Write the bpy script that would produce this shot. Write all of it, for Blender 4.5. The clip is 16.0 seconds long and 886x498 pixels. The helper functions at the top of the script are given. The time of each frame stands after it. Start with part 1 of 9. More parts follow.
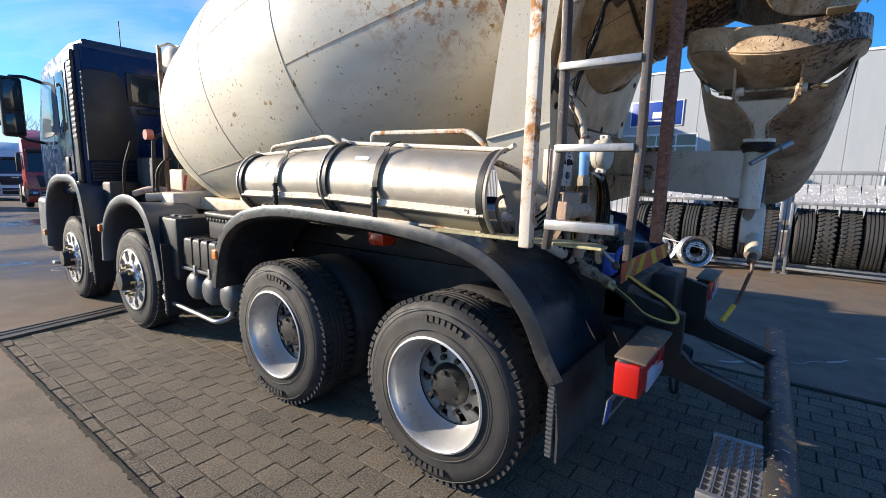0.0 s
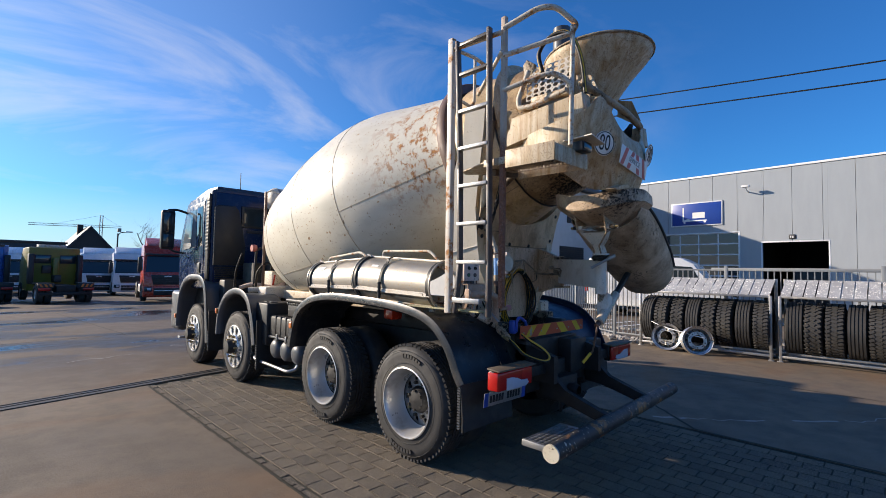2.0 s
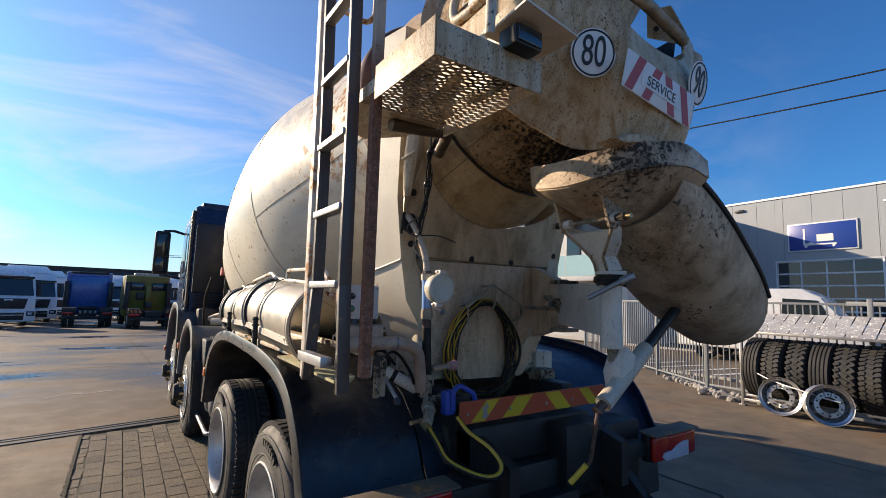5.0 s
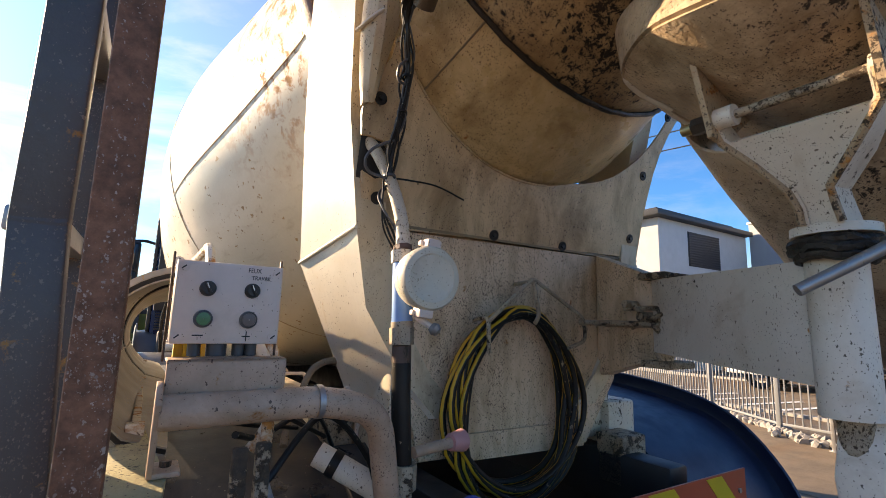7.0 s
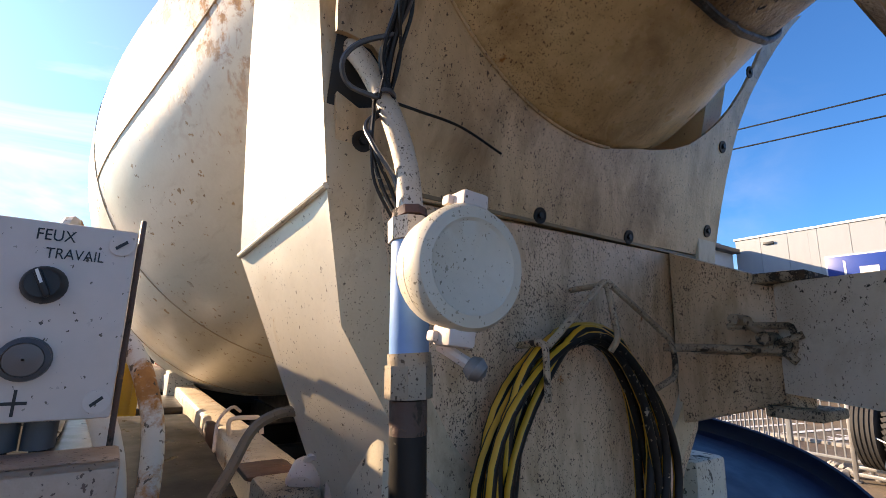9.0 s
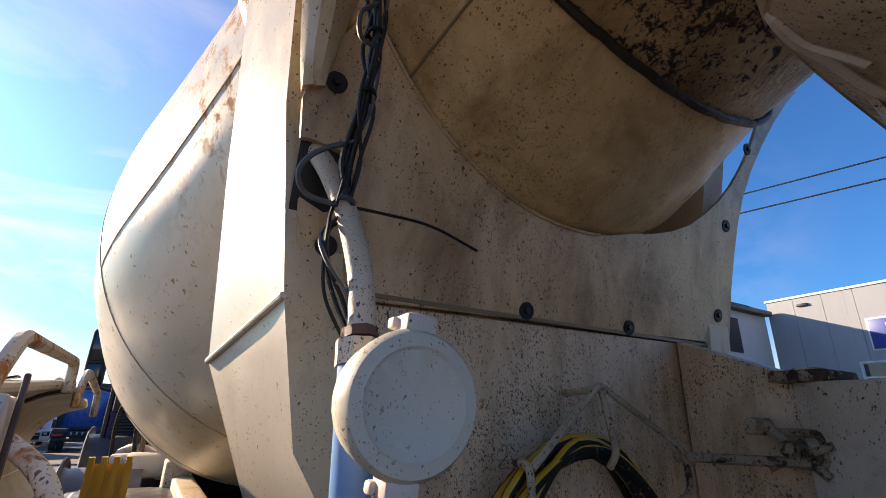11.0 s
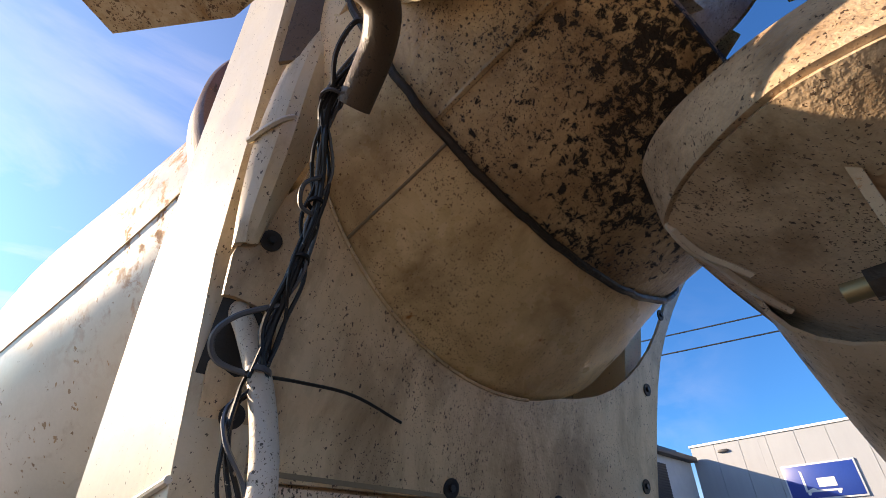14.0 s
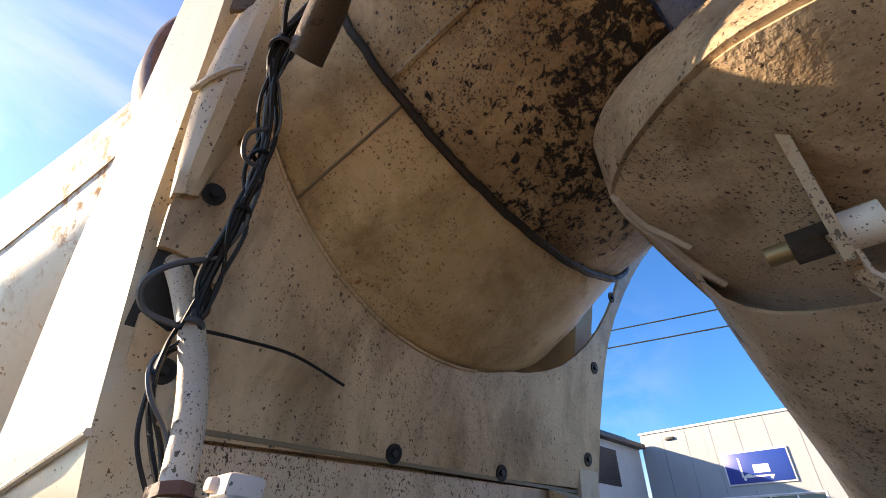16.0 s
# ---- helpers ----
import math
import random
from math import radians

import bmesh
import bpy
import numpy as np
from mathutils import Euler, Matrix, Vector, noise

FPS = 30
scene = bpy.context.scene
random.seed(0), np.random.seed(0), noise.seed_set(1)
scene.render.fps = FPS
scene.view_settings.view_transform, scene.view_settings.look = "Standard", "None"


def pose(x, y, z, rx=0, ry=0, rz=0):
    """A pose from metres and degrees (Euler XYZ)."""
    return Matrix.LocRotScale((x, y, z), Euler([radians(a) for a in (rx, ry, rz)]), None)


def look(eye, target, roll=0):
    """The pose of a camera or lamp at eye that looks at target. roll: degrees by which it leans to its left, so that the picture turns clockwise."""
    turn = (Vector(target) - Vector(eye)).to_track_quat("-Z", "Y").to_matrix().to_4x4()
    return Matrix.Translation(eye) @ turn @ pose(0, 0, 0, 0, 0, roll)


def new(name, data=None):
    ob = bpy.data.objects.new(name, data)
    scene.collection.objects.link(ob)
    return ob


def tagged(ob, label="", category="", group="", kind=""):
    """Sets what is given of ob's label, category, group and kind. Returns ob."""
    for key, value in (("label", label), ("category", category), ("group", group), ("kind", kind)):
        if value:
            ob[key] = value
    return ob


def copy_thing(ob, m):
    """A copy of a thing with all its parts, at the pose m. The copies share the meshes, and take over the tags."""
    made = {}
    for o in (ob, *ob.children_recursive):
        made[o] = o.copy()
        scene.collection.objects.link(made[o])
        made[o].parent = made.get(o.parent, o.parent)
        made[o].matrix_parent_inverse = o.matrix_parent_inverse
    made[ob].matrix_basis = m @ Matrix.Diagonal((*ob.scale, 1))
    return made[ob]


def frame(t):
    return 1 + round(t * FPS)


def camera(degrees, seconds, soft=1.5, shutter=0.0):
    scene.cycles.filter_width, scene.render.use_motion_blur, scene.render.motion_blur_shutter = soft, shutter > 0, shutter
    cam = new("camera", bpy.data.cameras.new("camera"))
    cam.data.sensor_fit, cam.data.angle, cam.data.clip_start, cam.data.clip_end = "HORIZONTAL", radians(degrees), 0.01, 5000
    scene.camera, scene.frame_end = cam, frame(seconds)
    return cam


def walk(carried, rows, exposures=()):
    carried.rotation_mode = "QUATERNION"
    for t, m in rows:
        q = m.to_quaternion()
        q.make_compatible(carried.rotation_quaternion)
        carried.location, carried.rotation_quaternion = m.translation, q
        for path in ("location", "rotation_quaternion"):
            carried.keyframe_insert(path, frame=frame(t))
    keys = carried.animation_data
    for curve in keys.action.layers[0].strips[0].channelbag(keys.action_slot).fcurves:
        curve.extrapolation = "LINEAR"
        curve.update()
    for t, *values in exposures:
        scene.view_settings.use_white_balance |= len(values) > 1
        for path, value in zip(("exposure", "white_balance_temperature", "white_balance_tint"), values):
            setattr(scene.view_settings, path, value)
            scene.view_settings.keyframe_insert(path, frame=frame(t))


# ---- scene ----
cam = camera(87.4, 16.0, soft=0.6)
PATH = [
    (0, (-3.021, -1.373, 1.631), (-1.437, -0.194, 1.315), 1.4),
    (0.5, (-3.447, -1.861, 1.674), (-1.892, -0.612, 1.513), 1.3),
    (1, (-3.761, -2.336, 1.662), (-2.242, -1.036, 1.603), 1.4),
    (1.5, (-3.969, -2.768, 1.681), (-2.503, -1.408, 1.707), 1.2),
    (2, (-3.98, -3.136, 1.672), (-2.56, -1.731, 1.767), 1.1),
    (2.5, (-3.711, -3.332, 1.659), (-2.379, -1.846, 1.793), 0.9),
    (3, (-3.319, -3.265, 1.688), (-2.036, -1.738, 1.835), 1.2),
    (3.5, (-2.891, -3.19, 1.693), (-1.702, -1.585, 1.803), 1.1),
    (4, (-2.537, -2.992, 1.683), (-1.362, -1.377, 1.792), 1.4),
    (4.2, (-2.379, -2.888, 1.716), (-1.215, -1.266, 1.839), 1.5),
    (6.3, (-1.438, -2.107, 1.662), (-0.351, -0.457, 1.974), 1.8),
    (6.5, (-1.329, -1.965, 1.664), (-0.25, -0.308, 1.964), 1.7),
    (7, (-1.134, -1.556, 1.647), (-0.089, 0.12, 1.963), 1.7),
    (7.5, (-0.987, -1.287, 1.677), (0.039, 0.397, 2.012), 1.8),
    (8, (-0.898, -1.171, 1.659), (0.186, 0.479, 1.979), 1.7),
    (8.5, (-0.89, -1.036, 1.656), (0.236, 0.575, 2.026), 1.3),
    (8.7, (-0.899, -1.033, 1.659), (0.217, 0.583, 2.041), 1.3),
    (10.8, (-0.83, -0.977, 1.701), (0.13, 0.674, 2.292), 1.5),
    (11, (-0.805, -1.047, 1.746), (0.167, 0.569, 2.411), 1.1),
    (11.5, (-0.729, -1.036, 1.756), (0.259, 0.509, 2.554), 1.1),
    (12, (-0.787, -1.027, 1.788), (0.201, 0.439, 2.722), 1.4),
    (12.5, (-0.819, -1.082, 1.824), (0.173, 0.308, 2.865), 1.1),
    (13, (-0.827, -1.079, 1.822), (0.182, 0.251, 2.923), 1.0),
    (13.5, (-0.811, -1.074, 1.823), (0.216, 0.211, 2.96), 0.9),
    (14, (-0.811, -1.071, 1.818), (0.232, 0.192, 2.966), 0.9),
    (14.5, (-0.803, -1.059, 1.808), (0.257, 0.185, 2.961), 0.8),
    (15, (-0.808, -1.06, 1.806), (0.277, 0.167, 2.954), 0.9),
    (15.5, (-0.798, -1.064, 1.801), (0.327, 0.144, 2.929), 0.7),
    (16, (-0.767, -1.07, 1.787), (0.4, 0.12, 2.893), 0.5),
]
EXPOSURES = [(0, 1.18, 7200, 13), (0.5, 0.84, 7300, 14), (1, 0.78, 7100, 14), (2.5, 0.70, 7400, 16), (3.5, 0.72, 7800, 16), (4.2, 0.76, 8100, 16), (6.3, 1.28, 9500, 20), (7, 1.70, 10400, 21), (8.5, 1.68, 9700, 22), (11, 1.24, 8800, 22), (12.5, 1.42, 8700, 22), (14.5, 1.56, 8900, 21), (16, 1.84, 9300, 21)]
walk(cam, [(t, look(eye, target, roll)) for t, eye, target, roll in PATH], EXPOSURES)

# ---- daylight ----
SUN_FROM = Vector((-1.40, 2.40, 1.0)).normalized()
world = bpy.data.worlds.new("world")
scene.world = world
world.use_nodes = True
wn, wl = world.node_tree.nodes, world.node_tree.links
wn.clear()
sky = wn.new("ShaderNodeTexSky")
sky.sky_type, sky.sun_disc = "NISHITA", False
sky.sun_elevation = math.asin(SUN_FROM.z)
sky.sun_rotation = math.atan2(SUN_FROM.x, SUN_FROM.y)
sky.air_density, sky.dust_density, sky.ozone_density = 1.0, 0.6, 3.0
w_co = wn.new("ShaderNodeTexCoord")
w_map = wn.new("ShaderNodeMapping")
w_map.inputs["Rotation"].default_value = (0.25, 0.1, 0.55)
w_map.inputs["Scale"].default_value = (1.0, 2.6, 4.2)
w_noise = wn.new("ShaderNodeTexNoise")
w_noise.inputs["Scale"].default_value, w_noise.inputs["Detail"].default_value = 1.35, 9.0
w_noise.inputs["Roughness"].default_value, w_noise.inputs["Distortion"].default_value = 0.58, 0.7
w_ramp = wn.new("ShaderNodeMapRange")
w_ramp.inputs["From Min"].default_value, w_ramp.inputs["From Max"].default_value = 0.47, 0.78
w_dot = wn.new("ShaderNodeVectorMath")
w_dot.operation = "DOT_PRODUCT"
w_dot.inputs[1].default_value = (-0.42, 0.86, 0.25)
w_side = wn.new("ShaderNodeMapRange")
w_side.inputs["From Min"].default_value, w_side.inputs["From Max"].default_value = -0.1, 0.9
w_side.inputs["To Min"].default_value, w_side.inputs["To Max"].default_value = 0.0, 0.85
w_mul = wn.new("ShaderNodeMath")
w_mul.operation, w_mul.use_clamp = "MULTIPLY", True
w_haze = wn.new("ShaderNodeMapRange")
w_haze.interpolation_type = "SMOOTHSTEP"
w_haze.inputs["From Min"].default_value, w_haze.inputs["From Max"].default_value = 0.35, 1.0
w_haze.inputs["To Max"].default_value = 0.15
w_add = wn.new("ShaderNodeMath")
w_add.operation, w_add.use_clamp = "ADD", True
w_mix = wn.new("ShaderNodeMix")
w_mix.data_type = "RGBA"
w_mix.inputs["B"].default_value = (6.3, 6.6, 7.2, 1)
w_tint = wn.new("ShaderNodeMix")
w_tint.data_type, w_tint.blend_type = "RGBA", "MULTIPLY"
w_tint.inputs["Factor"].default_value = 1.0
w_tint.inputs["B"].default_value = (0.17, 0.75, 1.38, 1)
w_bg = wn.new("ShaderNodeBackground")
w_bg.inputs["Strength"].default_value = 0.084
w_out = wn.new("ShaderNodeOutputWorld")
wl.new(w_co.outputs["Generated"], w_map.inputs["Vector"])
wl.new(w_map.outputs["Vector"], w_noise.inputs["Vector"])
wl.new(w_noise.outputs["Fac"], w_ramp.inputs["Value"])
wl.new(w_co.outputs["Generated"], w_dot.inputs[0])
wl.new(w_dot.outputs["Value"], w_side.inputs["Value"])
wl.new(w_ramp.outputs["Result"], w_mul.inputs[0])
wl.new(w_side.outputs["Result"], w_mul.inputs[1])
wl.new(sky.outputs["Color"], w_tint.inputs["A"])
wl.new(w_tint.outputs["Result"], w_mix.inputs["A"])
wl.new(w_dot.outputs["Value"], w_haze.inputs["Value"])
w_sep = wn.new("ShaderNodeSeparateXYZ")
w_low = wn.new("ShaderNodeMapRange")
w_low.interpolation_type = "SMOOTHSTEP"
for key, value in (("From Min", -0.02), ("From Max", 0.20), ("To Min", 0.55), ("To Max", 0.0)):
    w_low.inputs[key].default_value = value
w_max = wn.new("ShaderNodeMath")
w_max.operation = "MAXIMUM"
wl.new(w_co.outputs["Generated"], w_sep.inputs["Vector"])
wl.new(w_sep.outputs["Z"], w_low.inputs["Value"])
wl.new(w_haze.outputs["Result"], w_max.inputs[0])
wl.new(w_low.outputs["Result"], w_max.inputs[1])
wl.new(w_max.outputs["Value"], w_add.inputs[0])
w_high = wn.new("ShaderNodeMapRange")
for key, value in (("From Min", 0.30), ("From Max", 0.62), ("To Min", 1.0), ("To Max", 0.22)):
    w_high.inputs[key].default_value = value
w_thin = wn.new("ShaderNodeMath")
w_thin.operation = "MULTIPLY"
wl.new(w_sep.outputs["Z"], w_high.inputs["Value"])
wl.new(w_mul.outputs["Value"], w_thin.inputs[0])
wl.new(w_high.outputs["Result"], w_thin.inputs[1])
wl.new(w_thin.outputs["Value"], w_add.inputs[1])
wl.new(w_add.outputs["Value"], w_mix.inputs["Factor"])
wl.new(w_mix.outputs["Result"], w_bg.inputs["Color"])
wl.new(w_bg.outputs["Background"], w_out.inputs["Surface"])
sun = new("sun", bpy.data.lights.new("sun", "SUN"))
sun.data.energy, sun.data.angle, sun.data.color = 4.1, radians(0.53), (1.0, 0.92, 0.79)
sun.matrix_world = look(SUN_FROM * 60, (0, 0, 0))


# ---- materials ----
def nodes_of(name):
    m = bpy.data.materials.new(name)
    m.use_nodes = True
    n = m.node_tree.nodes
    return m, n, m.node_tree.links, n["Principled BSDF"]


def noise_node(n, l, co, scale, detail=4.0, rough=0.55, distort=0.0):
    t = n.new("ShaderNodeTexNoise")
    t.inputs["Scale"].default_value, t.inputs["Detail"].default_value = scale, detail
    t.inputs["Roughness"].default_value, t.inputs["Distortion"].default_value = rough, distort
    l.new(co, t.inputs["Vector"])
    return t.outputs["Fac"]


def ranged(n, l, value, a, b, c=0.0, d=1.0):
    t = n.new("ShaderNodeMapRange")
    for key, v in (("From Min", a), ("From Max", b), ("To Min", c), ("To Max", d)):
        t.inputs[key].default_value = v
    l.new(value, t.inputs["Value"])
    return t.outputs["Result"]


def math_node(n, l, op, a, b):
    t = n.new("ShaderNodeMath")
    t.operation = op
    for i, v in enumerate((a, b)):
        if isinstance(v, (int, float)):
            t.inputs[i].default_value = v
        else:
            l.new(v, t.inputs[i])
    return t.outputs["Value"]


def blend(n, l, fac, a, b):
    t = n.new("ShaderNodeMix")
    t.data_type = "RGBA"
    for key, v in (("Factor", fac), ("A", a), ("B", b)):
        if isinstance(v, (int, float)):
            t.inputs[key].default_value = v
        elif isinstance(v, tuple):
            t.inputs[key].default_value = (*v, 1)
        else:
            l.new(v, t.inputs[key])
    return t.outputs["Result"]


def coords(n, l, stretch=(1, 1, 1)):
    co = n.new("ShaderNodeTexCoord")
    mp = n.new("ShaderNodeMapping")
    mp.inputs["Scale"].default_value = stretch
    l.new(co.outputs["Object"], mp.inputs["Vector"])
    return mp.outputs["Vector"]


def bumped(n, l, bsdf, height, strength, distance=0.01):
    b = n.new("ShaderNodeBump")
    b.inputs["Strength"].default_value, b.inputs["Distance"].default_value = strength, distance
    l.new(height, b.inputs["Height"])
    l.new(b.outputs["Normal"], bsdf.inputs["Normal"])


def worn(name, base, alt, rough=0.5, metal=0.0, grime=None, grime_amount=0.0, speck=0.0, speck_colour=(0.045, 0.03, 0.018),
         speck_scale=30.0, rust=0.0, rust_scale=5.0, streak=(1, 1, 1), bump=0.12, zone=None, coat=0.0,
         crust=0.0, crust_top=None, crust_scale=14.0, crust_colour=(0.030, 0.019, 0.011), crust_zone=None):
    """A surface with two tones, grime, cement specks and rust; zone: (centre, radius) to which the rust keeps."""
    m, n, l, bsdf = nodes_of(name)
    co = coords(n, l)
    st = coords(n, l, streak)
    colour = blend(n, l, ranged(n, l, noise_node(n, l, st, 2.6, 7, 0.6), 0.35, 0.68), base, alt)
    fine = noise_node(n, l, co, 85.0, 3)
    colour = blend(n, l, ranged(n, l, fine, 0.3, 0.8, 0.0, 0.16), colour, tuple(c * 0.6 for c in base))
    height = fine
    rough_out = ranged(n, l, noise_node(n, l, co, 9.0, 5), 0.3, 0.75, max(rough - 0.12, 0.03), min(rough + 0.15, 1.0))
    if grime and grime_amount:
        g = ranged(n, l, noise_node(n, l, st, 5.5, 9, 0.68, 0.4), 0.62 - grime_amount * 0.35, 0.80 - grime_amount * 0.2, 0, min(1.0, 0.4 + grime_amount))
        colour = blend(n, l, g, colour, grime)
    if rust:
        r = ranged(n, l, noise_node(n, l, co, rust_scale, 10, 0.72, 0.3), 0.70 - rust * 0.3, 0.74 - rust * 0.22)
        if zone:
            d = n.new("ShaderNodeVectorMath")
            d.operation = "DISTANCE"
            d.inputs[1].default_value = zone[0]
            l.new(co, d.inputs[0])
            r = math_node(n, l, "MULTIPLY", r, ranged(n, l, d.outputs["Value"], zone[1] * 0.45, zone[1], 1.0, 0.0))
        rc = blend(n, l, ranged(n, l, noise_node(n, l, co, 30.0, 6), 0.35, 0.7), (0.50, 0.215, 0.055), (0.22, 0.08, 0.022))
        colour = blend(n, l, r, colour, rc)
        rough_out = math_node(n, l, "MAXIMUM", rough_out, math_node(n, l, "MULTIPLY", r, 0.8))
        metal_out = math_node(n, l, "MULTIPLY", math_node(n, l, "SUBTRACT", 1.0, r), metal)
        l.new(metal_out, bsdf.inputs["Metallic"])
    else:
        bsdf.inputs["Metallic"].default_value = metal
    if crust:
        big = ranged(n, l, noise_node(n, l, co, 1.7, 3), 0.3, 0.7, -0.13, 0.13)
        k = math_node(n, l, "ADD", noise_node(n, l, st, crust_scale, 12, 0.74, 0.35), big)
        if crust_zone:
            far = n.new("ShaderNodeVectorMath")
            far.operation = "DISTANCE"
            far.inputs[1].default_value = crust_zone[0]
            l.new(co, far.inputs[0])
            k = math_node(n, l, "ADD", k, ranged(n, l, far.outputs["Value"], crust_zone[1] * 0.1, crust_zone[1], 0.10, -0.04))
        k = ranged(n, l, k, 0.66 - crust * 0.24, 0.685 - crust * 0.24)
        if crust_top is not None:
            at = n.new("ShaderNodeSeparateXYZ")
            l.new(co, at.inputs["Vector"])
            k = math_node(n, l, "MULTIPLY", k, ranged(n, l, math_node(n, l, "ADD", at.outputs["Z"], big), crust_top, crust_top + 0.2, 1.0, 0.0))
        kc = blend(n, l, ranged(n, l, noise_node(n, l, co, 55.0, 6, 0.7), 0.35, 0.7), crust_colour, tuple(v * 2.6 for v in crust_colour))
        colour = blend(n, l, k, colour, kc)
        height = math_node(n, l, "ADD", height, math_node(n, l, "MULTIPLY", k, 1.6))
        rough_out = math_node(n, l, "MAXIMUM", rough_out, math_node(n, l, "MULTIPLY", k, 0.75))
    if speck:
        for sc, share in ((speck_scale * 3.2, 0.7), (speck_scale * 6.5, 0.8)):
            warp = n.new("ShaderNodeTexNoise")
            warp.inputs["Scale"].default_value, warp.inputs["Detail"].default_value = sc * 1.1, 4.0
            l.new(co, warp.inputs["Vector"])
            off = n.new("ShaderNodeVectorMath")
            off.operation = "MULTIPLY_ADD"
            off.inputs[1].default_value = (2.0 / sc,) * 3
            l.new(warp.outputs["Color"], off.inputs[0])
            l.new(co, off.inputs[2])
            flat = n.new("ShaderNodeMapping")
            flat.inputs["Scale"].default_value = (1.0, 1.0, 0.62)
            l.new(off.outputs["Vector"], flat.inputs["Vector"])
            v = n.new("ShaderNodeTexVoronoi")
            v.inputs["Scale"].default_value = sc
            l.new(flat.outputs["Vector"], v.inputs["Vector"])
            pick = n.new("ShaderNodeSeparateColor")
            l.new(v.outputs["Color"], pick.inputs["Color"])
            big = math_node(n, l, "MULTIPLY", ranged(n, l, noise_node(n, l, co, 2.2, 4), 0.34, 0.68, 0.25, 1.5), ranged(n, l, noise_node(n, l, co, 9.0, 5), 0.36, 0.62, 0.3, 1.9))
            lim = math_node(n, l, "MULTIPLY", big, min(0.92, speck * share))
            hit = ranged(n, l, math_node(n, l, "SUBTRACT", lim, pick.outputs["Red"]), 0.0, 0.02)
            rad = ranged(n, l, math_node(n, l, "POWER", pick.outputs["Green"], 2.2), 0.0, 1.0, 0.18, 0.54)
            d = ranged(n, l, math_node(n, l, "SUBTRACT", rad, v.outputs["Distance"]), 0.0, 0.06)
            s = math_node(n, l, "MULTIPLY", d, hit)
            sc_col = blend(n, l, pick.outputs["Blue"], speck_colour, tuple(c * 2.2 for c in speck_colour))
            colour = blend(n, l, math_node(n, l, "MULTIPLY", s, 0.92), colour, sc_col)
            height = math_node(n, l, "ADD", height, math_node(n, l, "MULTIPLY", s, 0.9))
    l.new(colour, bsdf.inputs["Base Color"])
    l.new(rough_out, bsdf.inputs["Roughness"])
    bsdf.inputs["Coat Weight"].default_value = coat
    bumped(n, l, bsdf, height, bump, 0.004)
    return m


CREAM = (0.66, 0.60, 0.48)
CREAM2 = (0.58, 0.51, 0.38)
M_DRUM = worn("drum_paint", (0.70, 0.66, 0.55), (0.64, 0.595, 0.48), 0.40, speck=0.12, speck_scale=12, speck_colour=(0.20, 0.12, 0.05),
              rust=0.66, rust_scale=12, zone=((-0.80, 0.32, 3.0), 0.85), grime=(0.36, 0.28, 0.17), grime_amount=0.12, streak=(3, 0.7, 3), bump=0.10)
M_SEAM = worn("dark_weld_seam", (0.20, 0.15, 0.09), (0.28, 0.21, 0.12), 0.6, bump=0.3)
M_THINSEAM = worn("weld_line", (0.44, 0.36, 0.25), (0.35, 0.27, 0.17), 0.6, bump=0.3)
M_PILLAR = worn("pillar_paint", (0.67, 0.625, 0.53), (0.62, 0.57, 0.465), 0.40, speck=0.06, speck_scale=70, grime=(0.50, 0.38, 0.20), grime_amount=0.06, streak=(3, 3, 0.8), rust=0.05, rust_scale=20, bump=0.06)
M_CREAM = worn("cream_paint", CREAM, CREAM2, 0.5, speck=0.45, grime=(0.30, 0.20, 0.10), grime_amount=0.22, rust=0.16, crust=0.10, bump=0.25)
M_STIFF = worn("stained_cream_paint", (0.64, 0.55, 0.40), (0.54, 0.43, 0.28), 0.42, speck=0.15, speck_scale=45, grime=(0.22, 0.14, 0.07), grime_amount=0.35, streak=(2, 2, 0.8), rust=0.1, bump=0.15)
M_PLATE = worn("rear_plate_paint", (0.72, 0.53, 0.33), (0.48, 0.335, 0.195), 0.40, speck=0.30, speck_scale=62, speck_colour=(0.045, 0.025, 0.013), grime=(0.24, 0.155, 0.08), grime_amount=0.50,
               rust=0.12, rust_scale=14, streak=(1.6, 1.6, 0.7), bump=0.3)
M_LOWPLATE = worn("lower_plate_paint", (0.76, 0.57, 0.40), (0.64, 0.45, 0.285), 0.5, speck=0.55, speck_scale=52, speck_colour=(0.05, 0.026, 0.014), grime=(0.34, 0.215, 0.105), grime_amount=0.46, crust=0.03, crust_scale=60,
                  rust=0.20, rust_scale=14, streak=(2.2, 2.2, 0.7), bump=0.3)
M_BELL = worn("bell_paint", (0.74, 0.555, 0.32), (0.61, 0.43, 0.215), 0.33, speck=0.34, speck_scale=62, speck_colour=(0.10, 0.05, 0.018), grime=(0.32, 0.20, 0.085),
              grime_amount=0.55, streak=(1.2, 1, 1.2), rust=0.13, rust_scale=11, bump=0.15)
M_MOUTH = worn("drum_mouth_crust", (0.62, 0.45, 0.25), (0.47, 0.31, 0.155), 0.5, speck=0.55, speck_scale=48, speck_colour=(0.030, 0.017, 0.009),
               grime=(0.20, 0.105, 0.04), grime_amount=0.60, crust=0.42, crust_scale=40, crust_colour=(0.016, 0.010, 0.006), crust_zone=((-0.22, -0.98, 2.54), 0.60), bump=1.0)
M_BROWNPIPE = worn("brown_stained_pipe", (0.115, 0.078, 0.048), (0.065, 0.042, 0.026), 0.5, speck=0.3, speck_scale=50, speck_colour=(0.03, 0.02, 0.012), grime=(0.20, 0.14, 0.085), grime_amount=0.3, crust=0.25, crust_scale=45, bump=0.4)
